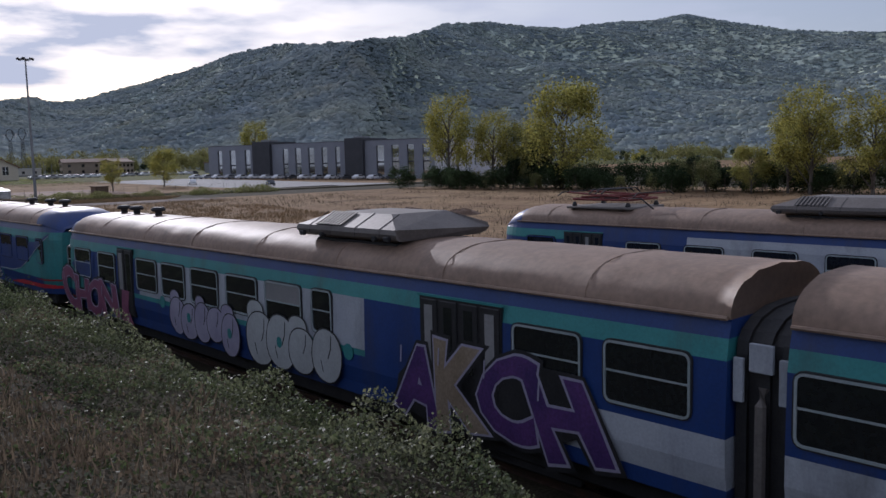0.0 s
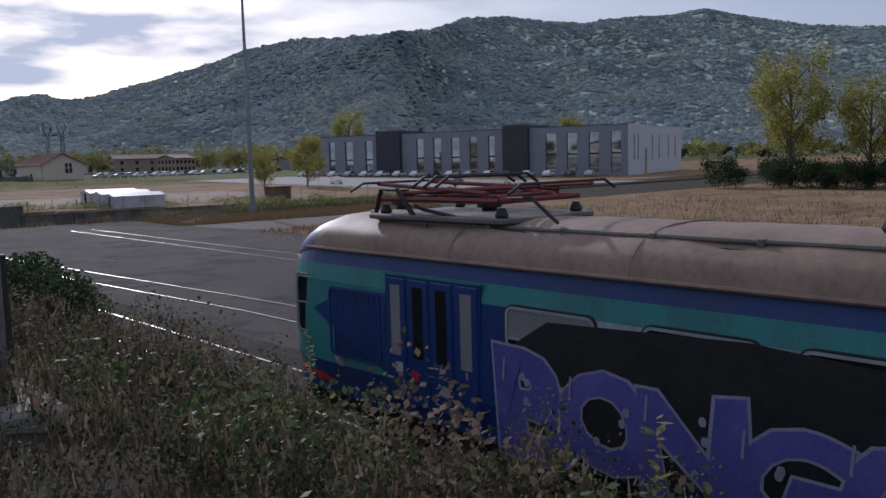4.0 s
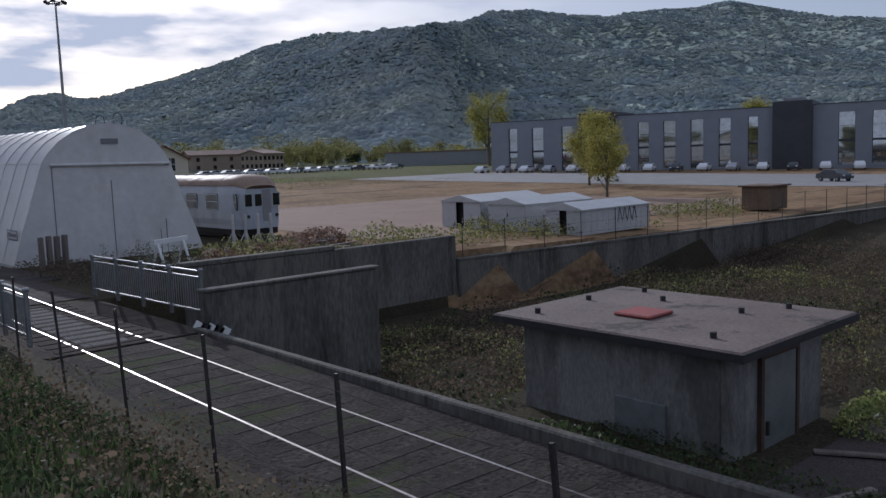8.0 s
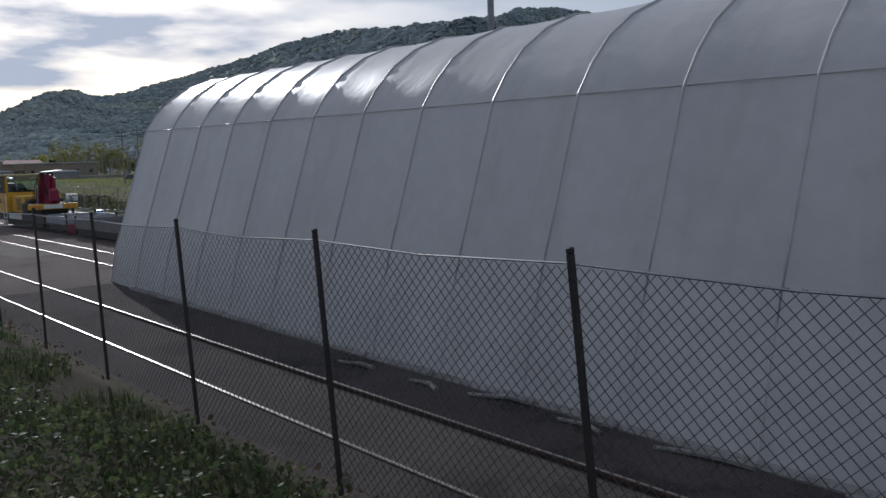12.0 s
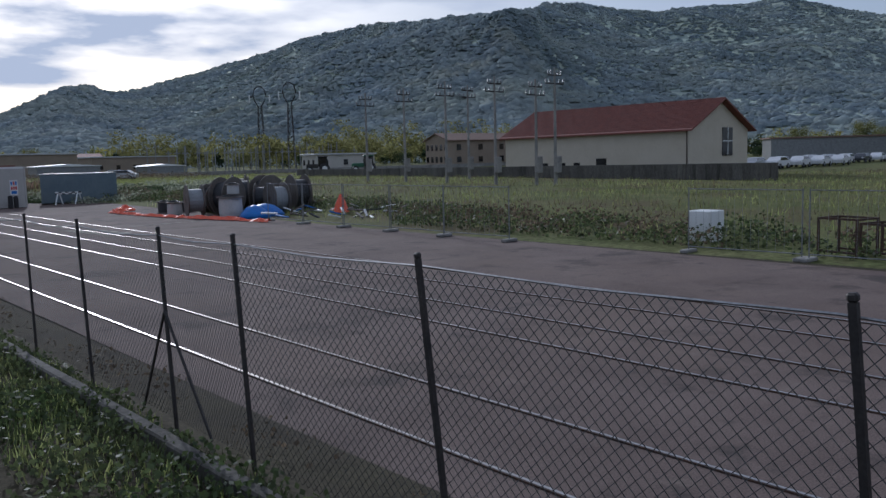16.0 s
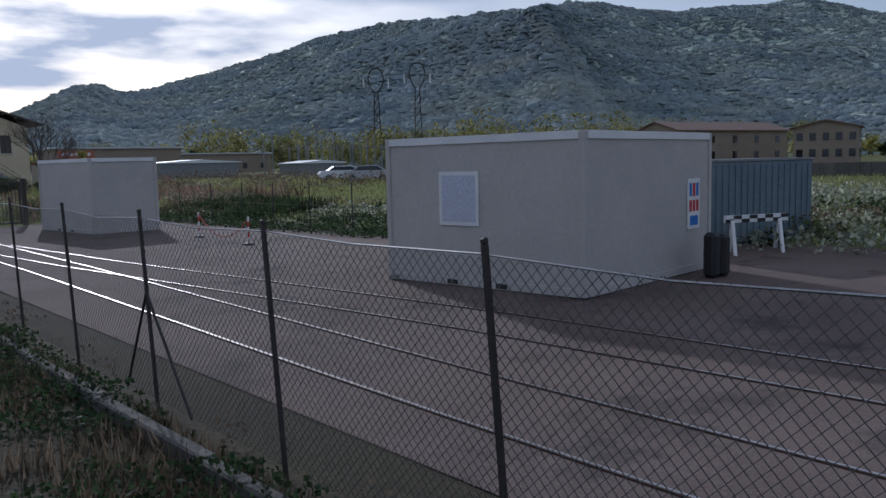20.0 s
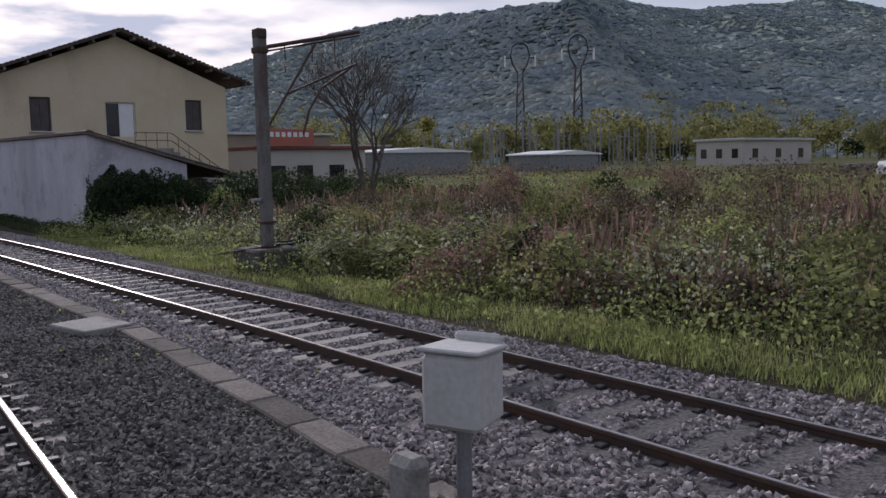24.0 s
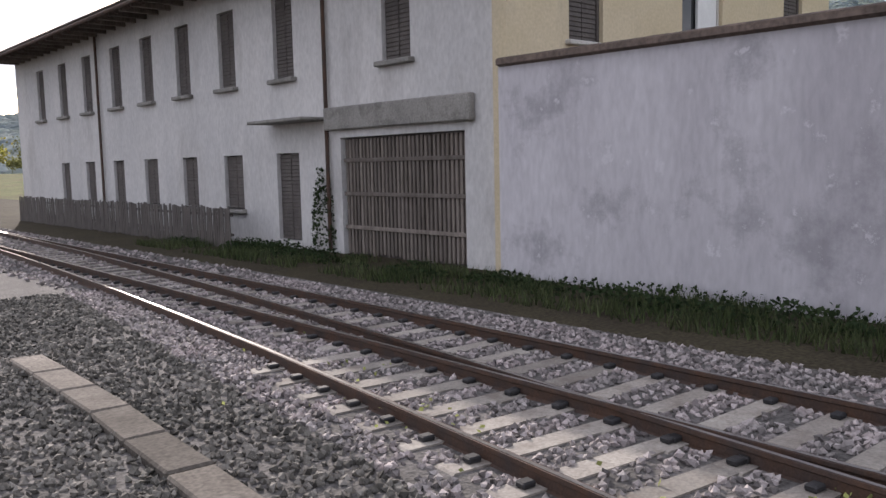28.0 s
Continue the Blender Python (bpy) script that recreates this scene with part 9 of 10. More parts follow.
def wall_geo(along_x, at, thick, a0, a1, z0, z1, openings):
    """One connected wall with its openings (a, b, low, high) cut through."""
    ca_ = sorted({a0, a1} | {v for o in openings for v in o[:2]})
    cz = sorted({z0, z1} | {v for o in openings for v in o[2:]})
    na, nz = len(ca_) - 1, len(cz) - 1

    def full(i, j):
        if not (0 <= i < na and 0 <= j < nz):
            return False
        a, z = (ca_[i] + ca_[i + 1]) / 2, (cz[j] + cz[j + 1]) / 2
        return not any(o[0] < a < o[1] and o[2] < z < o[3] for o in openings)
    vid, v, f = {}, [], []

    def vert(i, j, d):
        if (i, j, d) not in vid:
            vid[i, j, d] = len(v)
            v.append((ca_[i], at + thick * d, cz[j]) if along_x else (at + thick * d, ca_[i], cz[j]))
        return vid[i, j, d]
    for i in range(na):
        for j in range(nz):
            if not full(i, j):
                continue
            for d in (0, 1):
                f.append(tuple(vert(p, q, d) for p, q in ((i, j), (i + 1, j), (i + 1, j + 1), (i, j + 1))))
            for (di, dj), (p, q) in (((-1, 0), ((i, j), (i, j + 1))), ((1, 0), ((i + 1, j), (i + 1, j + 1))), ((0, -1), ((i, j), (i + 1, j))), ((0, 1), ((i, j + 1), (i + 1, j + 1)))):
                if not full(i + di, j + dj):
                    f.append((vert(*p, 0), vert(*q, 0), vert(*q, 1), vert(*p, 1)))
    return [(v, f)]


def louvre_geo(along_x, a, b, lo, hi, front, back):
    """A louvred leaf as one folded sheet with thickness."""
    n = int((hi - lo) / 0.1)
    prof = []
    for k in range(n):
        z = lo + (hi - lo) * k / n
        prof += [(front, z), (front + 0.022, z + (hi - lo) / n * 0.85)]
    prof += [(front, hi), (back, hi), (back, lo)]
    m = len(prof)
    v = [(c, d, z) if along_x else (d, c, z) for c in (a, b) for d, z in prof]
    return [(v, [(i, (i + 1) % m, m + (i + 1) % m, m + i) for i in range(m)] + [tuple(range(m)), tuple(range(m, 2 * m))[::-1]])]


GABLE_W = [(20.65, 21.83, 4.7, 6.7), (25.0, 26.9, 4.4, 6.55), (30.25, 31.4, 4.85, 6.85)]
UPPER = [434.6, 439.6, 442.9, 446.0, 449.0, 452.0, 455.2, 458.3, 461.5]
SIDE_W = [(y, y + 1.05, 4.55, 6.85) for y in UPPER] + [(439.5, 440.7, 0.05, 2.5), (442.7, 443.9, 0.85, 2.5), (445.8, 446.9, 0.85, 2.5), (449.0, 450.2, 0.85, 2.5), (452.2, 453.3, 0.85, 2.5), (455.4, 456.5, 0.85, 2.5), (458.6, 459.7, 0.85, 2.5), (432.85, 437.5, -0.19, 2.83)]
hs = thing("house", "old two-storey house with a cream gable and brown roof", "building")
part("gable_wall", wall_geo(True, 431.5, 0.4, 18.72, 33.2, -0.2, 7.75, GABLE_W) + [extrude([(18.72, 7.75), (33.2, 7.75), (25.96, 10.6)], 431.5, 431.9)], YPLASTER, hs, "cream-yellow plastered gable")
part("side_wall", wall_geo(False, 18.8, 0.4, 431.9, 466, -0.2, 7.75, SIDE_W), GPLASTER, hs, "grey-white plastered long wall with stains")
part("back_wall", [box(32.8, 33.2, 431.9, 466, -0.2, 7.75), box(19.2, 32.8, 465.6, 466, -0.2, 7.75)], GPLASTER, hs)
roof = part("roof", [extrude([(17.3, 7.52), (25.96, 10.82), (34.8, 7.95), (34.8, 8.07), (25.96, 11.0), (17.3, 7.66)], 430.7, 466.6)], TILE, hs, "brown tiled roof with deep eaves")
for k in range(14):
    f = (k + 0.5) / 7
    x = 18.0 + k * 1.26
    zr = 7.52 + (x - 17.3) * 3.3 / 8.66 if x < 25.96 else 10.82 - (x - 25.96) * 2.87 / 8.84
    part("purlin_end", [cbox(x - 0.09, x + 0.09, 430.75, 431.5, zr - 0.2, zr - 0.01, 0.02)], GATEWOOD, roof)
for k in range(34):
    part("rafter_end", [cbox(17.45, 18.8, 432.2 + k, 432.32 + k, 7.44, 7.62, 0.02)], GATEWOOD, roof)
EDGE_TILE = mesh("edge_tile", [([(0.11 * math.cos(math.pi * k / 5), y, 0.07 * math.sin(math.pi * k / 5)) for y in (0, 0.5) for k in range(6)], [(k, k + 1, k + 7, k + 6) for k in range(5)] + [(5, 4, 3, 2, 1, 0)])], TILE)
for k in range(60):
    x = 17.35 + k * 0.291
    if x < 25.96:
        zr, sl = 7.66 + (x - 17.3) * 3.34 / 8.66, -21
    else:
        zr, sl = 11.0 - (x - 25.96) * 2.93 / 8.84, 18
    part("edge_tile", EDGE_TILE, None, roof).matrix_basis = pose(x, 430.62, zr - 0.01, 0, sl, 0)
for k in range(150):
    part("edge_tile", EDGE_TILE, None, roof).matrix_basis = pose(17.25, 430.8 + k * 0.237, 7.64, 0, 0, -90) @ Matrix.Rotation(radians(-20), 4, "X")
for a, b, lo, hi in GABLE_W:
    door = a == 25.0
    w = part("door" if door else "window", [box(a, b, 431.72, 431.74, lo, hi)], DARKGLASS, hs)
    part("frame", [cbox(a, a + 0.09, 431.6, 431.72, lo, hi, 0.01), cbox(b - 0.09, b, 431.6, 431.72, lo, hi, 0.01), cbox(a + 0.09, b - 0.09, 431.6, 431.72, hi - 0.09, hi, 0.01)], PALECON if door else SHUTTER, w)
    if door:
        part("leaf", [cbox(25.9, 26.8, 431.62, 431.7, 4.4, 6.46, 0.01)], WHITEP, w, "pale painted door leaf")
    else:
        for s in (0, 1):
            c = a + 0.1 + s * (b - a - 0.2) / 2
            part("shutter", louvre_geo(True, c, c + (b - a - 0.24) / 2, lo + 0.03, hi - 0.1, 431.615, 431.67), SHUTTER, w)
        part("sill", [cbox(a - 0.12, b + 0.12, 431.36, 431.6, lo - 0.1, lo, 0.02)], PALECON, w)
for a, b, lo, hi in SIDE_W[:-1]:
    w = part("window" if lo > 0.1 else "door", [box(19.02, 19.04, a, b, lo, hi)], DARKGLASS, hs)
    for s in (0, 1):
        c = a + 0.02 + s * (b - a) / 2
        e = c + (b - a) / 2 - 0.04
        part("shutter", louvre_geo(False, c, e, lo + 0.03, hi - 0.03, 18.9, 18.98), SHUTTER, w)
    if lo > 0.1:
        part("sill", [cbox(18.62, 18.95, a - 0.14, b + 0.14, lo - 0.12, lo, 0.02)], CONCRETE, w)
gt2 = part("gate", [cbox(18.98, 19.04, 432.85, 437.5, -0.18, 2.83, 0.01)], SHUTTER, hs, "tall slatted wooden gate")
for k in range(31):
    part("slat", [cbox(18.9, 18.97, 432.9 + 0.148 * k, 432.99 + 0.148 * k, -0.17 + rng.uniform(0, 0.08), 2.78, 0.01)], GATEWOOD, gt2)
for z in (0.5, 1.35, 2.2):
    part("rail", [cbox(18.86, 18.9, 432.87, 437.48, z, z + 0.1, 0.01)], GATEWOOD, gt2)
part("lintel", [cbox(18.62, 18.8, 432.5, 438.0, 3.02, 3.6, 0.03)], CONCRETE, hs, "stained concrete lintel over the gate")
part("canopy", [cbox(18.0, 18.8, 438.1, 440.9, 3.3, 3.39, 0.02)], CONCRETE, hs, "thin concrete door canopy")
part("drainpipe", [tube([(18.7, 437.97, -0.1), (18.7, 437.97, 7.6)], 0.055, 8)], RUST, hs, "rusty drainpipe")
part("drainpipe", [tube([(18.7, 454.3, -0.1), (18.7, 454.3, 7.6)], 0.055, 8)], RUST, hs, "rusty drainpipe")
part("gutter", [tube([(17.25, 430.8, 7.5), (17.25, 466, 7.5)], 0.07, 8)], RUST, hs, "rusty eaves gutter")
st = thing("stair_railing", "rusty railing of the outside stair at the gable", "railing")
for a, b in (((26.0, 4.58), (28.3, 4.58)), ((28.3, 4.58), (31.6, 2.3)), ((26.0, 4.1), (28.3, 4.1)), ((28.3, 4.1), (31.6, 1.85))):
    part("rail", [tube([(a[0], 429.5, a[1]), (b[0], 429.5, b[1])], 0.025, 6)], RUST, st)
for k in range(9):
    x = 26.0 + 0.69 * k
    zt = 4.58 if x < 28.3 else 4.58 - (x - 28.3) * 0.69
    part("post", [tube([(x, 429.5, zt - 0.95), (x, 429.5, zt)], 0.018, 5)], RUST, st)
structure("outside_stair", [box(25, 28.4, 429.4, 431.5, 3.4, 3.62)] + [box(28.4 + 0.36 * k, 28.8 + 0.36 * k, 429.4, 431.5, max(-0.2, 2.9 - 0.25 * k), 3.37 - 0.25 * k) for k in range(10)] + [box(25, 28.4, 429.4, 429.7, -0.2, 3.4)], CONCRETE, "concrete outside stair with a landing", "stair")

# ---- lean-to with the long blank wall ----
lt = thing("outbuilding", "low outbuilding with a long blank lilac-grey wall", "building")
A, B = (18.0, 414.3), (18.42, 431.45)
part("front_wall", [([(A[0], A[1], -0.2), (B[0], B[1], -0.2), (B[0] + 0.35, B[1], -0.2), (A[0] + 0.35, A[1], -0.2), (A[0], A[1], 3.85), (B[0], B[1], 4.0), (B[0] + 0.35, B[1], 4.0), (A[0] + 0.35, A[1], 3.85)], [(0, 4, 5, 1), (1, 5, 6, 2), (2, 6, 7, 3), (3, 7, 4, 0), (4, 7, 6, 5), (0, 1, 2, 3)])], LPLASTER, lt, "blank plaster wall with peeling patches")
part("end_wall", [extrude([(18.36, -0.2), (22.3, -0.2), (22.3, 2.55), (18.36, 3.8)], 414.32, 414.62)], LPLASTER, lt)
part("roof", [([(17.85, 414.1, 3.87), (25.0, 414.1, 1.85), (25.0, 431.4, 2.0), (18.3, 431.4, 4.02), (17.85, 414.1, 3.97), (25.0, 414.1, 1.95), (25.0, 431.4, 2.1), (18.3, 431.4, 4.12)], [(0, 1, 2, 3), (7, 6, 5, 4), (0, 4, 5, 1), (1, 5, 6, 2), (2, 6, 7, 3), (3, 7, 4, 0)])], TILE, lt, "sloping brown tiled roof")
COPE = mesh("coping_tile", [([(0.16 * math.cos(math.pi * k / 5), y, 0.06 * math.sin(math.pi * k / 5)) for y in (0, 0.36) for k in range(6)], [(k, k + 1, k + 7, k + 6) for k in range(5)] + [(5, 4, 3, 2, 1, 0)])], TILE)
for k in range(49):
    f = k / 49
    part("coping_tile", COPE, None, lt).matrix_basis = pose(18.0 + 0.42 * f + 0.05, 414.1 + 17.3 * f, 3.96 + 0.15 * f, 0.6, rng.uniform(-3, 3), -1.4)
for k in range(18):
    part("coping_tile", COPE, None, lt).matrix_basis = pose(18.0 + 0.36 * k, 414.25, 3.98 - 0.102 * k, 0, 0, -90) @ Matrix.Rotation(radians(-16), 4, "X")

# ---- wooden fence before the house ----
wf = thing("wooden_fence", "low dark wooden board fence before the house", "fence")
BOARD = mesh("board", [cbox(-0.012, 0.012, -0.055, 0.055, 0, 1.15, 0.006)], SHUTTER)
for k in range(150):
    part("board", BOARD, None, wf).matrix_basis = pose(17.55, 441.3 + 0.14 * k, -0.15 + rng.uniform(-0.04, 0.05), 0, rng.uniform(-1.5, 1.5), 0)
for z in (0.2, 0.75):
    part("rail", [box(17.57, 17.62, 441.2, 462.3, z, z + 0.07)], SHUTTER, wf)

# ---- shop with a red sign and low sheds behind ----
sh = thing("roadside_shop", "low shop with a red sign board on its roof", "building")
part("wall", [cbox(36.2, 46, 433, 442, -0.1, 3.6, 0.03)], PALEH, sh)
part("roof", [cbox(35.9, 46.3, 432.6, 442.3, 3.6, 3.85, 0.03)], REDTILE, sh)
sg = part("sign_board", [cbox(36.6, 40.8, 432.4, 432.55, 3.9, 5.1, 0.02)], mat("faded_red_sign", (0.42, 0.12, 0.08), (0.36, 0.12, 0.08), 0.6, scale=1, fine=20), sh, "faded red sign board")
for k in range(7):
    part("sign_bar", [box(37.0 + 0.5 * k, 37.32 + 0.5 * k, 432.375, 432.395, 4.5, 4.85)], WHITEP, sg)
for x in (37.2, 39.6, 42.5):
    part("window", [box(x, x + 1.4, 432.97, 432.995, 1.0, 2.4)], DARKGLASS, sh)
for x0, x1, y0, y1, h in ((52, 64, 440, 446, 3.4), (72, 80, 436, 442, 3.0)):
    ws = thing("storage_shed", "low shed with a pale sheet roof", "shed", group="low sheds behind the weeds")
    part("wall", [cbox(x0, x1, y0, y1, 0.8, h, 0.03)], GALV, ws)
    part("roof", [extrude([(x0 - 0.3, h), (x1 + 0.3, h), (x1 + 0.3, h + 0.12), ((x0 + x1) / 2, h + 0.5), (x0 - 0.3, h + 0.12)], y0 - 0.3, y1 + 0.3)], WHITEP, ws, "pale sheet-metal roof")

# ---- bare tree ----
rb2 = random.Random(12)
bt = thing("bare_tree", "nearly bare spreading tree with a few yellow leaves", "tree")
limbs, tips = [], []


def limb(p, d, length, r, depth):
    mid = p + d * length * 0.5 + Vector((rb2.uniform(-1, 1), rb2.uniform(-1, 1), rb2.uniform(-0.4, 1))) * length * 0.08
    e = p + d * length + Vector((0, 0, 0.04 * length))
    limbs.append(tube([tuple(p), tuple(mid), tuple(e)], r, 6 if depth < 2 else 4, r * 0.62))
    if depth >= 6 or length < 0.22:
        tips.append(e)
        return
    for k in range(3 if depth < 4 else 2):
        n = (d + Vector((rb2.uniform(-1, 1), rb2.uniform(-1, 1), rb2.uniform(-0.45, 0.75))) * 0.75).normalized()
        limb(e if k else mid.lerp(e, 0.7), n, length * rb2.uniform(0.58, 0.82), r * 0.6, depth + 1)


base = Vector((28.7, 409.3, level(28.7, 409.3) - 0.1))
for dx, dy, s in ((0.22, 0.1, 1.0), (-0.25, 0.05, 1.08), (0.05, -0.3, 0.95), (-0.02, 0.2, 1.0)):
    limb(base, Vector((dx, dy, 1)).normalized(), 2.55 * s, 0.105, 0)
part("trunk", limbs, BARK, bt)
g = np.random.default_rng(3)
tp = np.array([tuple(v) for v in tips if v.z < 4.2] or [tuple(v) for v in tips])


def tree_leaves(r, n):
    return tp[r.integers(0, len(tp), n)] + r.normal(0, 0.18, (n, 3))


lv = scatter("leaves", 420, tree_leaves, 0.16, LEAFGOLD, "", "", 4)
lv.parent = bt
tagged(lv, "a few yellow leaves")


# ---- timber, posts and debris by the tent hall ----
for k in range(4):
    single("timber_post", [cbox(-0.1, 0.1, -0.1, 0.1, 0, 1.4 + 0.04 * (k % 2), 0.015)], WOODPOLE, "dark upright timber post before the tent hall", "post", "timber posts").matrix_basis = pose(12.75 + 0.32 * k, 170.75, level(13.2, 170.75), 0.5 * k, 0, 8 * k)
for k in range(4):
    bp = thing("braced_post", "grey post with slanting braces beside the railcar", "post", pose(21.2 + 0.43 * k, 169.65 - 0.46 * k, level(22, 169.5)), "braced posts")
    part("post", [cbox(-0.06, 0.06, -0.06, 0.06, 0, 1.75, 0.01)], PALECON, bp)
    for a in (20, 140, 260):
        part("brace", [tube([(0.5 * math.cos(radians(a)), 0.5 * math.sin(radians(a)), 0), (0, 0, 0.95)], 0.03, 6)], PALECON, bp)
rp = random.Random(6)
for k in range(22):
    single("plank", [cbox(-0.1, 0.1, -rp.uniform(0.8, 1.5), rp.uniform(0.8, 1.4), 0, 0.06, 0.01)], GATEWOOD, "weathered loose plank on a pile of debris", "plank", "planks on the debris pile").matrix_basis = pose(rp.uniform(18.5, 24.5), rp.uniform(162, 166.5), level(20, 164) + 0.05 + 0.02 * k, rp.uniform(-4, 4), rp.uniform(-4, 4), rp.uniform(40, 120))

# ---- grass, weeds and bushes ----
def weeds(name, count, x0, x1, y0, y1, tall, size, material, label, seed, blades=False, cover=0.75, clump=1.6, lift=0.0):
    """Plants over a strip of ground; x0 and x1 may be tables along y; cover: the share that is overgrown."""
    def place(r, n):
        y = r.uniform(y0, y1, n)
        a = along(x0, y) if isinstance(x0, list) else x0
        b = along(x1, y) if isinstance(x1, list) else x1
        x = a + (b - a) * r.uniform(0, 1, n)
        d = 0.6 * patchy(x, y, clump, seed) + 0.4 * patchy(x, y, clump * 0.35, seed + 1)
        keep = d > np.quantile(d, 1 - cover) * r.uniform(0.85, 1.1, n)
        x, y, d = x[keep], y[keep], d[keep]
        h = tall * np.clip((d - 0.2) * 1.7, 0.12, 1.2) * r.uniform(0, 1, len(x)) ** 0.8
        return np.stack([x, y, levels(x, y) + lift + (0 if blades else h)], 1)
    return scatter(name, count, place, size, material, label, "plants", seed, blades)


SHOULDER = [(y, x + 1.3) for y, x in CAM_X]
FENCE_IN = [(y, x - 0.15) for y, x in FENCE_X]
weeds("grass", 30000, SHOULDER, FENCE_IN, 79, 170, 0.3, 0.24, LEAF, "grass on the shoulder of the line", 21, True, 0.8)
weeds("weeds", 60000, SHOULDER, FENCE_IN, 79, 170, 0.5, 0.075, LEAFDARK, "dark leafy weeds on the shoulder of the line", 22, False, 0.75)
weeds("weeds", 80000, SHOULDER, FENCE_IN, 79, 158, 0.95, 0.05, LEAFDRY, "dry brown weed stalks beside the wire fence", 23, False, 0.35, 1.2)
weeds("grass", 60000, SHOULDER, FENCE_IN, 170, 290, 0.3, 0.15, LEAF, "short grass between the line and the fence", 24, True, 0.75)
weeds("weeds", 80000, SHOULDER, FENCE_IN, 165, 290, 0.3, 0.07, LEAF, "low leafy weeds between the line and the fence", 25, False, 0.7)
weeds("grass", 18000, SHOULDER, FENCE_IN, 225, 290, 0.3, 0.15, LEAFLIGHT, "light green grass beside the fence", 26, True, 0.45)
weeds("weeds", 60000, SHOULDER, FENCE_IN, 290, 376, 0.28, 0.065, LEAFDARK, "sparse weeds on the dark shoulder", 27, False, 0.6)
weeds("grass", 30000, SHOULDER, FENCE_IN, 290, 376, 0.2, 0.2, LEAFDRY, "dry grass on the shoulder of the line", 28, True, 0.5)
weeds("weeds", 9000, [(160, 6.2), (374, 9.0)], [(160, 7.2), (374, 9.7)], 160, 374, 0.35, 0.07, LEAFDRY, "dry weeds along the foot of the fence", 29, False, 0.4)


mound("ivy_thicket", 15000, (5.9, 84.6, 0.1), (1.5, 2.4, 1.75), 0.085, LEAFDARK, "rounded dark ivy thicket beside the siding", 31)
mound("ivy_thicket", 5000, (6.3, 84.6, 0.0), (1.2, 2.0, 1.5), 0.08, LEAF, "green leaves in the ivy thicket", 32)
weeds("weeds", 30000, [(60, 4.5), (98, 4.0)], [(60, 8.4), (98, 7.4)], 62, 98, 1.5, 0.085, LEAFDRY, "tall dry weeds at the end of the train", 33, False, 0.5, 1.3)
weeds("weeds", 34000, [(60, 4.0), (98, 3.6)], [(60, 8.0), (98, 7.0)], 62, 98, 1.0, 0.09, LEAF, "dense green weeds at the end of the train", 34, False, 0.6, 1.5)
STRAW = mat("straw", (0.31, 0.2, 0.1), (0.25, 0.175, 0.09), 0.8, scale=0.5, fine=4, bump=0, island=0.3)
weeds("dry_grass", 26000, 29.3, [(127, 56), (138, 64)], 127.4, 137.5, 0.4, 0.32, STRAW, "golden dry grass round the floodlight mast", 35, True, 0.9, 4)
weeds("dry_grass", 24000, [(60, 26), (94, 28.8), (117.6, 29.6)], [(60, 46), (117, 60)], 60, 117.6, 0.4, 0.32, STRAW, "golden dry grass beside the yard", 30, True, 0.6, 4)
weeds("dry_grass", 26000, 27, 98, -12, 117, 0.4, 0.36, LEAFDRY, "thin straw-coloured stubble of the wide field", 84, True, 0.45, 6)
weeds("weeds", 22000, 40, 84, 138.5, 144, 1.5, 0.2, LEAFOLIVE, "olive weeds before the retaining wall", 36, False, 0.7, 3)
weeds("weeds", 14000, 17, 60, 160.3, 168, 1.0, 0.16, LEAFOLIVE, "olive weeds on top of the retaining wall", 37, False, 0.55, 3)
weeds("weeds", 9000, 11.6, 36, 143.6, 158, 0.8, 0.14, LEAFDARK, "dark weeds in the underpass cutting", 38, False, 0.5, 2)
weeds("weeds", 90000, [(138.4, 16.2), (143.2, 16.2), (144, 11.9), (157, 11.9)], [(138.4, 58), (157, 50)], 138.4, 157, 1.0, 0.1, LEAFDRY, "tall brown weeds filling the cutting", 81, False, 0.8, 2.2)
weeds("weeds", 40000, [(138.4, 16.2), (143.2, 16.2), (144, 11.9), (157, 11.9)], [(138.4, 58), (157, 40)], 138.4, 157, 0.8, 0.11, LEAFOLIVE, "olive weeds filling the cutting", 82, False, 0.45, 3.0)
weeds("dry_grass", 1800, [(136.8, 17), (138.4, 17)], 60, 136.9, 138.6, 0.5, 0.45, LEAFDRY, "dry stalks along the edge of the asphalt", 83, True, 0.7, 1.5)
mound("bush", 1500, (15.0, 137.7, -1.0), (0.9, 0.6, 0.7), 0.08, LEAFLIGHT, "light green bush before the hut door", 39)
weeds("weeds", 3000, 11.2, 12.3, 136, 143, 0.25, 0.07, LEAF, "green weeds beside the hut", 40, False, 0.7)
# verge, hedge and meadow behind the yard
weeds("hedge_weeds", 90000, [(236, 27), (266, 27.5)], [(236, 31), (266, 30)], 222, 264, 2.3, 0.09, LEAFDRY, "tall reddish-brown weeds behind the site fence", 41, False, 0.85, 2.2)
weeds("hedge_weeds", 30000, [(236, 27), (266, 27.5)], [(236, 31.5), (266, 30.5)], 222, 266, 1.6, 0.1, LEAFRED, "green weeds behind the site fence", 42, False, 0.7, 2.5)
weeds("verge_weeds", 34000, [(266, 26.6), (298, 27.5), (304, 31.5), (324, 31.5), (338, 29.5), (376, 24)], [(266, 31), (310, 35), (338, 35), (376, 30)], 266, 378, 0.7, 0.15, LEAF, "rough green verge at the edge of the yard", 43, False, 0.75, 2.5)
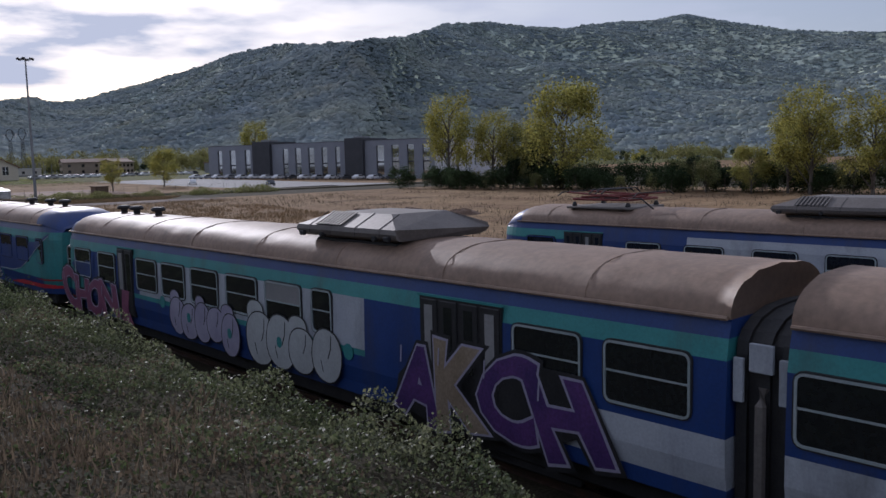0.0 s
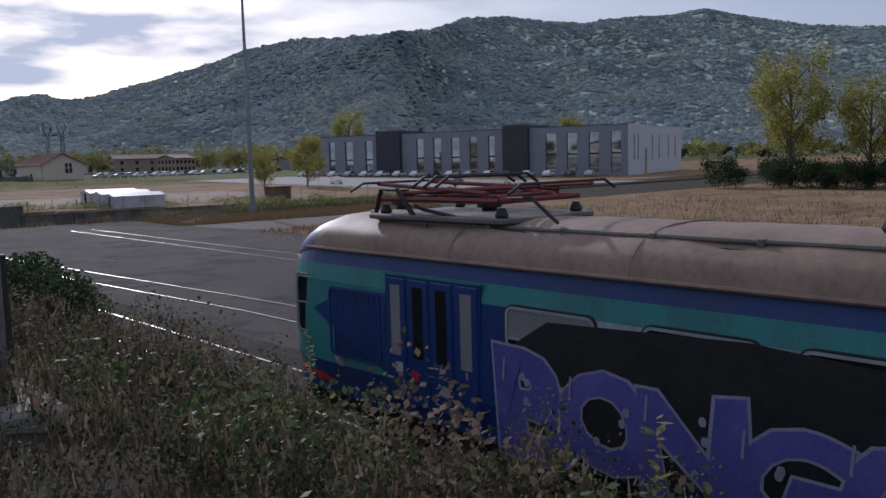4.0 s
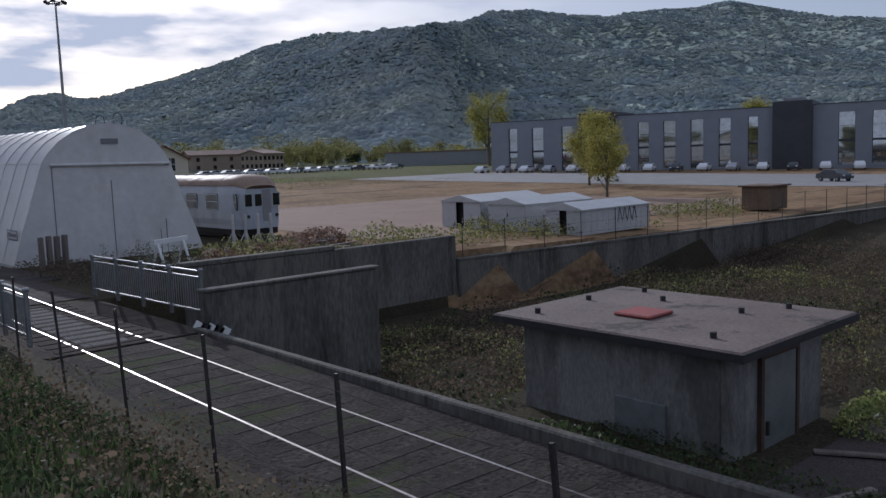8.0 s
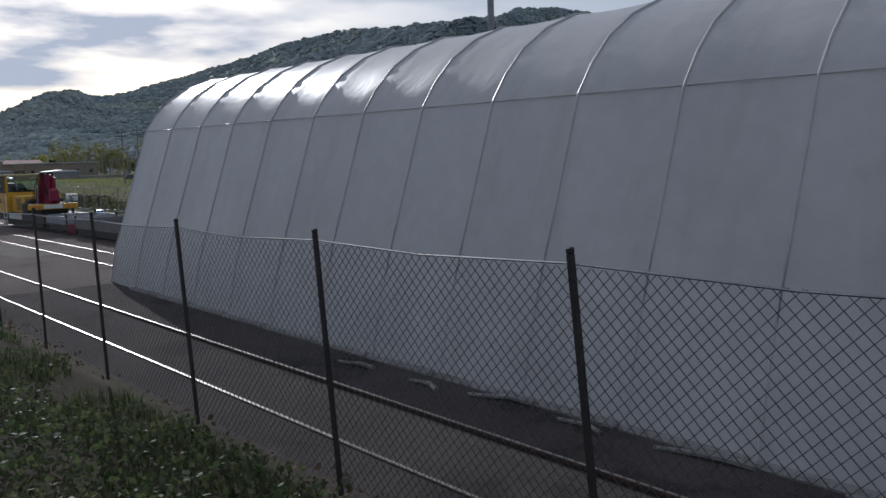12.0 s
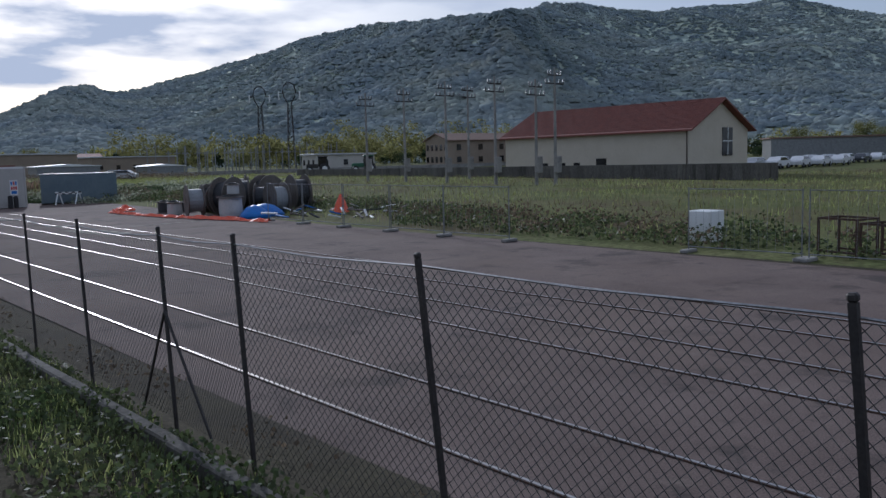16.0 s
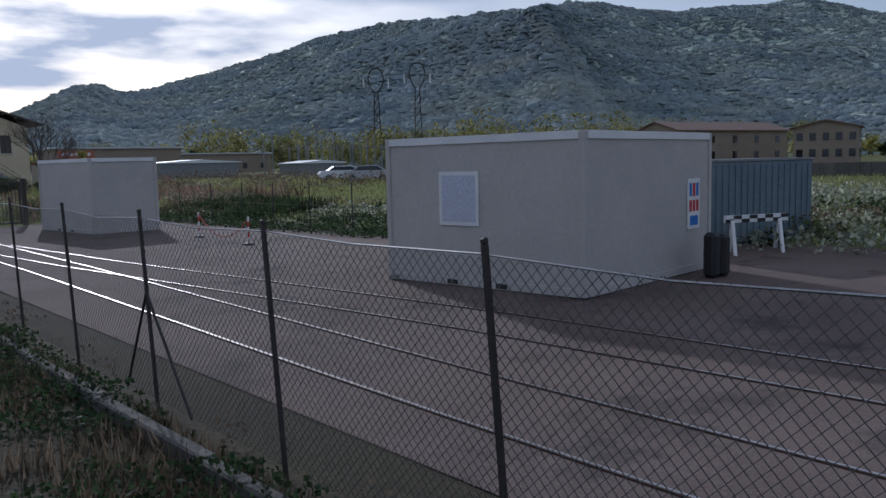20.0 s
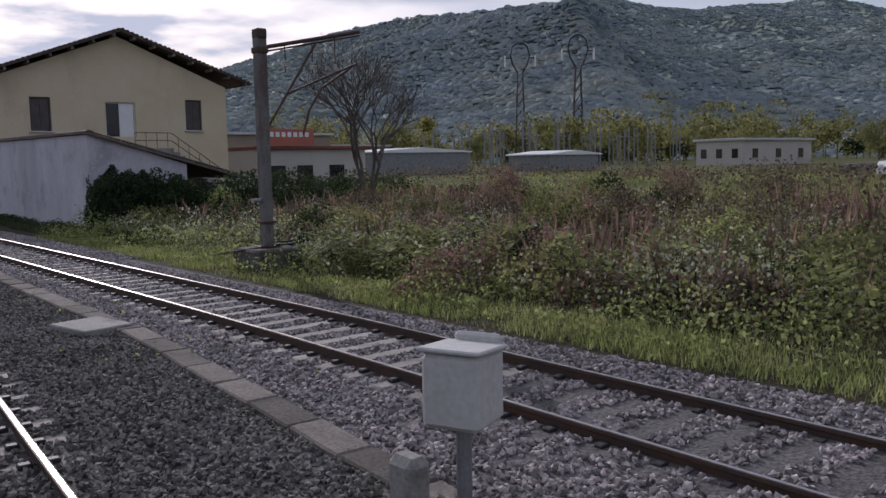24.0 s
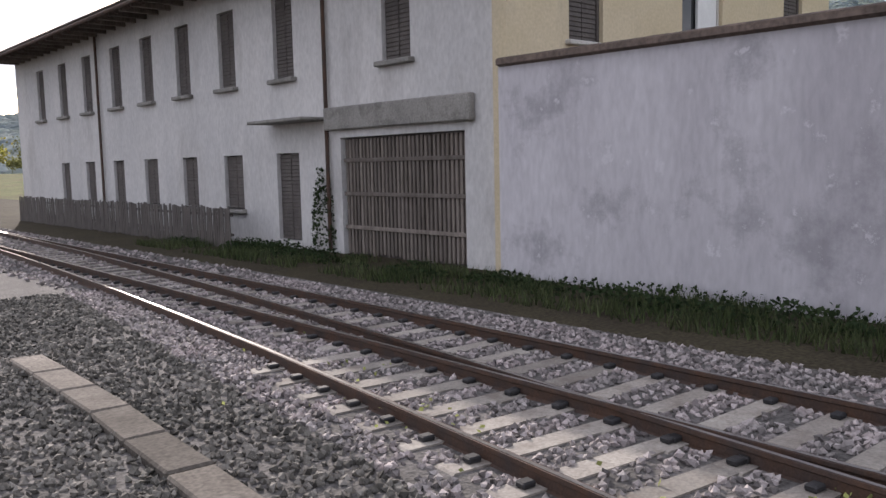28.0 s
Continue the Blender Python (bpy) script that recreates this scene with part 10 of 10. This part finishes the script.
weeds("verge_weeds", 20000, [(266, 26.6), (298, 27.5), (304, 31.5), (324, 31.5), (338, 29.5), (376, 24)], [(266, 32), (310, 35), (338, 36), (376, 32)], 266, 378, 0.85, 0.15, LEAFDRY, "dry brown weeds at the edge of the yard", 44, False, 0.45, 2.5)
weeds("meadow", 40000, 28, 90, 262, 400, 0.4, 0.3, LEAFLIGHT, "sunlit tufts of meadow grass", 95, True, 0.5, 5)
weeds("meadow", 40000, 30, 90, 236, 400, 0.4, 0.26, LEAFOLIVE, "sunlit green meadow grass", 45, True, 0.85, 6)
weeds("meadow", 24000, 30, 100, 236, 420, 0.5, 0.32, LEAFDRY, "dry brown meadow grass", 46, True, 0.5, 7)
weeds("vegetable_plot", 17000, 26.6, 46, 336, 364, 0.6, 0.19, LEAFSILVER, "grey-green broad leaves of a vegetable plot behind the fence", 47, False, 0.5, 2.4)
weeds("vegetable_plot", 14000, 25.6, 40, 340, 364, 0.5, 0.17, LEAFDARK, "dark leaves low in the vegetable plot", 97, False, 0.5, 2.2)
weeds("lawn", 40000, 27, 64, 362, 394, 0.3, 0.24, LEAFLIGHT, "bright sunlit green lawn behind the fence", 98, True, 0.9, 5)
weeds("maize_stalks", 2600, 25.6, 31, 366.5, 377, 0.9, 0.75, LEAFDARK, "upright dark green stalks behind the fence", 99, True, 0.7, 2)
weeds("verge_weeds", 9000, [(338, 27.6), (352, 22.8), (376, 22.2)], [(338, 29.5), (352, 25.6), (376, 25)], 340, 376, 0.45, 0.13, LEAFDARK, "low dark weeds hanging over the edge of the yard", 100, False, 0.75, 1.5)
# weeds beside the junction
WX0 = [(374, 14.6), (390, 14.9), (412, 15.2), (432, 15.7)]
weeds("grass", 20000, WX0, [(374, 18.5), (412, 18.0)], 374, 413, 0.2, 0.13, LEAFLIGHT, "light green grass beside the ballast", 51, True, 0.85, 1.5)
weeds("weeds", 36000, [(374, 15.0), (412, 15.4)], [(374, 24), (412, 21)], 376, 413, 0.6, 0.085, LEAFLIGHT, "light green leafy weeds beside the line", 52, False, 0.7, 2.0)
weeds("weeds", 30000, [(374, 16.6), (412, 17.2)], [(374, 34), (412, 32)], 378, 414, 1.15, 0.12, LEAFOLIVE, "dense olive-green weeds and brambles", 53, False, 0.75, 2.3)
weeds("weeds", 16000, [(374, 18), (412, 18.5)], [(374, 38), (412, 34)], 380, 414, 1.35, 0.09, LEAFRED, "tall reddish-brown weed stands", 54, False, 0.5, 2.6)
weeds("weeds", 20000, 22, 60, 376, 430, 1.2, 0.2, LEAFDRY, "dry brown weeds towards the road", 55, False, 0.6, 3.5)
weeds("grass", 26000, 20, 60, 374, 425, 0.4, 0.3, LEAFLIGHT, "sunlit grass between the weeds", 56, True, 0.6, 4)
weeds("weed_stalks", 5000, [(374, 18.2), (412, 19.5)], [(374, 36), (412, 32)], 377, 412, 1.2, 1.15, LEAFRED, "upright reddish-brown dock stalks", 85, True, 0.45, 2.6)
weeds("weed_stalks", 7000, [(374, 17.2), (412, 18.2)], [(374, 36), (412, 30)], 377, 412, 1.2, 0.95, LEAFDRY, "upright dry brown stalks", 86, True, 0.5, 2.0)
weeds("weeds", 60000, [(374, 16.2), (412, 16.6)], [(374, 30), (412, 24)], 376, 413, 0.95, 0.085, LEAFLIGHT, "yellow-green leafy weeds in the sun", 87, False, 0.5, 1.7)
weeds("weeds", 60000, [(374, 16.6), (412, 16.6)], [(374, 34), (412, 28)], 376, 413, 1.25, 0.085, LEAFSILVER, "grey-green leafy weeds", 88, False, 0.4, 1.5)
weeds("grass", 24000, WX0, [(374, 16.6), (412, 16.4)], 374, 412, 0.3, 0.15, LEAFLIGHT, "bright tufts of grass at the edge of the ballast", 89, True, 0.7, 0.9)
for k, (c, r, n) in enumerate((((20.5, 411.8, -0.2), (1.9, 1.8, 2.5), 5200), ((23.5, 411.2, -0.2), (2.2, 2.0, 2.3), 5200), ((26.2, 412.6, 0.0), (2.3, 2.0, 2.4), 5000), ((30.5, 414, 0.0), (2.6, 2.0, 2.0), 4200), ((18.7, 412.6, -0.2), (1.5, 1.6, 2.6), 5600), ((35, 416, 0.2), (3.0, 2.2, 1.6), 3600))):
    mound("bramble_bush", n, c, r, 0.13, LEAFDARK, "dark bramble bush beside the outbuilding", 60 + k)
mound("ivy", 360, (17.97, 414.35, 0.0), (0.12, 0.3, 2.2), 0.09, LEAFDARK, "dark ivy climbing the wall corner", 70)
def ivy_wall(r, n):
    x = 18.0 + 4.6 * r.uniform(0, 1, n)
    top = 2.7 - 0.25 * (x - 18.0) + 0.14 * np.sin(x * 4.1) + 0.1 * np.sin(x * 9.7) - 0.9 * np.exp(-((x - 18.0) / 0.6) ** 2)
    return np.stack([x, 414.28 - np.abs(r.normal(0, 0.12, n)), -0.1 + (top + 0.1) * r.uniform(0, 1, n) ** 0.8], 1)


scatter("ivy", 14000, ivy_wall, 0.085, LEAFDARK, "dark ivy covering the end wall of the outbuilding", "ivy", 78)
mound("ivy", 900, (18.72, 438.3, 0.0), (0.2, 0.5, 2.0), 0.09, LEAFDARK, "dark ivy beside the wooden gate", 71)
weeds("grass", 16000, [(414, 15.9), (440, 16.2)], [(414, 17.95), (440, 18.4)], 413, 445, 0.3, 0.2, LEAF, "long dark grass along the wall", 72, True, 0.6, 1.2)
weeds("weeds", 9000, [(414, 16.6), (440, 17.2)], [(414, 17.98), (440, 18.5)], 413, 445, 0.35, 0.09, LEAFDARK, "dark leafy weeds along the wall", 73, False, 0.7, 1.5)
weeds("weeds", 2200, [(376, 9.3), (430, 10.0)], [(376, 11.4), (430, 12.3)], 376, 430, 0.12, 0.06, LEAFLIGHT, "small green tufts in the ballast", 74, False, 0.12, 1.0, 0.02)
for c, r, n in (((20.5, 164.5, -0.7), (2.6, 1.8, 0.8), 3000), ((23.5, 166.0, -0.7), (2.0, 1.2, 1.1), 2400), ((17.3, 163.0, -0.7), (1.4, 1.2, 0.8), 1500)):
    mound("weed_heap", n, c, r, 0.12, LEAFRED, "brown weeds growing over the debris pile", int(c[0] * 10))
weeds("weeds", 9000, 11.6, 17, 160.3, 172, 0.75, 0.09, LEAFDRY, "pale dry weeds before the tent hall", 80, False, 0.35, 1.6)
for c, r in (((46, 62, -1.15), (3.2, 2.0, 0.9)), ((50, 60, -1.15), (3.5, 1.8, 0.8)), ((54, 57, -1.15), (2.5, 1.5, 0.6))):
    g = np.random.default_rng(int(c[0]))
    gv2 = [(c[0] + r[0] * math.cos(6.283 * i / 18) * (1 - j / 6) * g.uniform(0.85, 1.1), c[1] + r[1] * math.sin(6.283 * i / 18) * (1 - j / 6) * g.uniform(0.85, 1.1), c[2] + r[2] * (1 - (1 - j / 6) ** 2) * g.uniform(0.8, 1.1)) for j in range(6) for i in range(18)]
    single("earth_heap", [(gv2, [(j * 18 + i, j * 18 + (i + 1) % 18, (j + 1) * 18 + (i + 1) % 18, (j + 1) * 18 + i) for j in range(5) for i in range(18)] + [tuple(range(90, 108))])], mat("brown_earth", (0.12, 0.075, 0.05), (0.17, 0.11, 0.075), 0.95, scale=1.5, fine=8, grain=0.5, bump=0.8), "heap of brown earth on the dry field", "heap", "earth heaps")
rw2 = random.Random(19)
for k in range(80):
    y = rw2.uniform(379, 411)
    f = rw2.random()
    x = 16.6 + 18 * f ** 1.3
    h = rw2.uniform(0.6, 1.25) * (0.75 + 0.9 * min(1, (x - 16.5) / 6))
    m, lab, sz = rw2.choice(((LEAFOLIVE, "olive-green bramble clump", 0.1), (LEAFLIGHT, "sunlit light green weed clump", 0.09), (LEAFRED, "reddish-brown weed clump going to seed", 0.09), (LEAFDARK, "dark green bramble clump", 0.1), (LEAFDRY, "dry brown weed clump", 0.09), (LEAFOLIVE, "olive-green bramble clump", 0.1)))
    mound("weed_clump", int(1000 * h), (x, y, level(x, y)), (rw2.uniform(0.6, 1.3), rw2.uniform(0.6, 1.3), h), sz, m, lab + " beside the line", 200 + k)

# unseen houses and trees across the line, added for reflections in the office's mirror glass
for k, (x, y, lx, ly, h, rf) in enumerate(((-60, 40, 14, 20, 8, 2.5), (-75, 75, 16, 14, 6.5, 2.0), (-55, 110, 12, 24, 9, 2.5), (-85, 150, 20, 14, 7, 2.0), (-58, 185, 14, 18, 8.5, 2.5), (-70, 225, 18, 16, 7, 2.0), (-90, 10, 20, 18, 9, 2.5))):
    far_house(x, y, lx, ly, h, rf, PALEH, REDTILE if k % 2 else ROOFB, "pale two-storey house across the line, unseen and added for reflections", 8 * (k % 3), 2, 3)
for k in range(26):
    x, y = rt.uniform(-120, -38), -20 + k * 11 + rt.uniform(-4, 4)
    stand(rt.choice((olive, gold2, dark)), x, y, rt.uniform(0.7, 1.2), rt.uniform(0, 360))

# single plants that stand out
rs = random.Random(44)
for k in range(14):
    stalk(rs.uniform(12.6, 16.6), rs.uniform(160.6, 165.0), rs.uniform(0.8, 1.5), 400 + k, 0.13, LEAFSILVER, "pale silvery weed before the tent hall", "pale weeds before the tent hall", 1.3)
for k in range(26):
    stalk(rs.uniform(17.4, 21.0), rs.uniform(384, 397), rs.uniform(0.7, 1.4), 430 + k, 0.24, LEAFLIGHT, "leafy yellow-green sapling beside the line", "saplings beside the line", 1.7)
for k in range(12):
    stalk(rs.uniform(3.0, 5.8), rs.uniform(104, 150), rs.uniform(0.6, 1.1), 460 + k, 0.1, LEAFOLIVE, "tall weed on the shoulder of the line", "tall weeds on the shoulder", 1.2)
for k in range(12):
    stalk(rs.uniform(16.9, 18.6), rs.uniform(392.6, 396.6), rs.uniform(0.6, 1.0), 480 + k, 0.22, LEAFLIGHT, "leafy yellow-green sapling beside the line", "saplings beside the line", 1.7)
# loose timber beside the hut
for k, (x, y, a, L) in enumerate(((11.9, 137.0, 70, 1.2), (12.9, 136.3, 50, 0.9), (14.9, 135.4, 20, 0.7), (16.0, 136.6, 80, 1.0), (13.6, 137.3, 30, 1.4))):
    single("plank", [cbox(-0.06, 0.06, -L / 2, L / 2, 0, 0.05, 0.01)], GATEWOOD, "short grey plank lying on the asphalt by the hut", "plank", "planks by the hut").matrix_basis = pose(x, y, level(x, y) + 0.05, 0, 0, a)
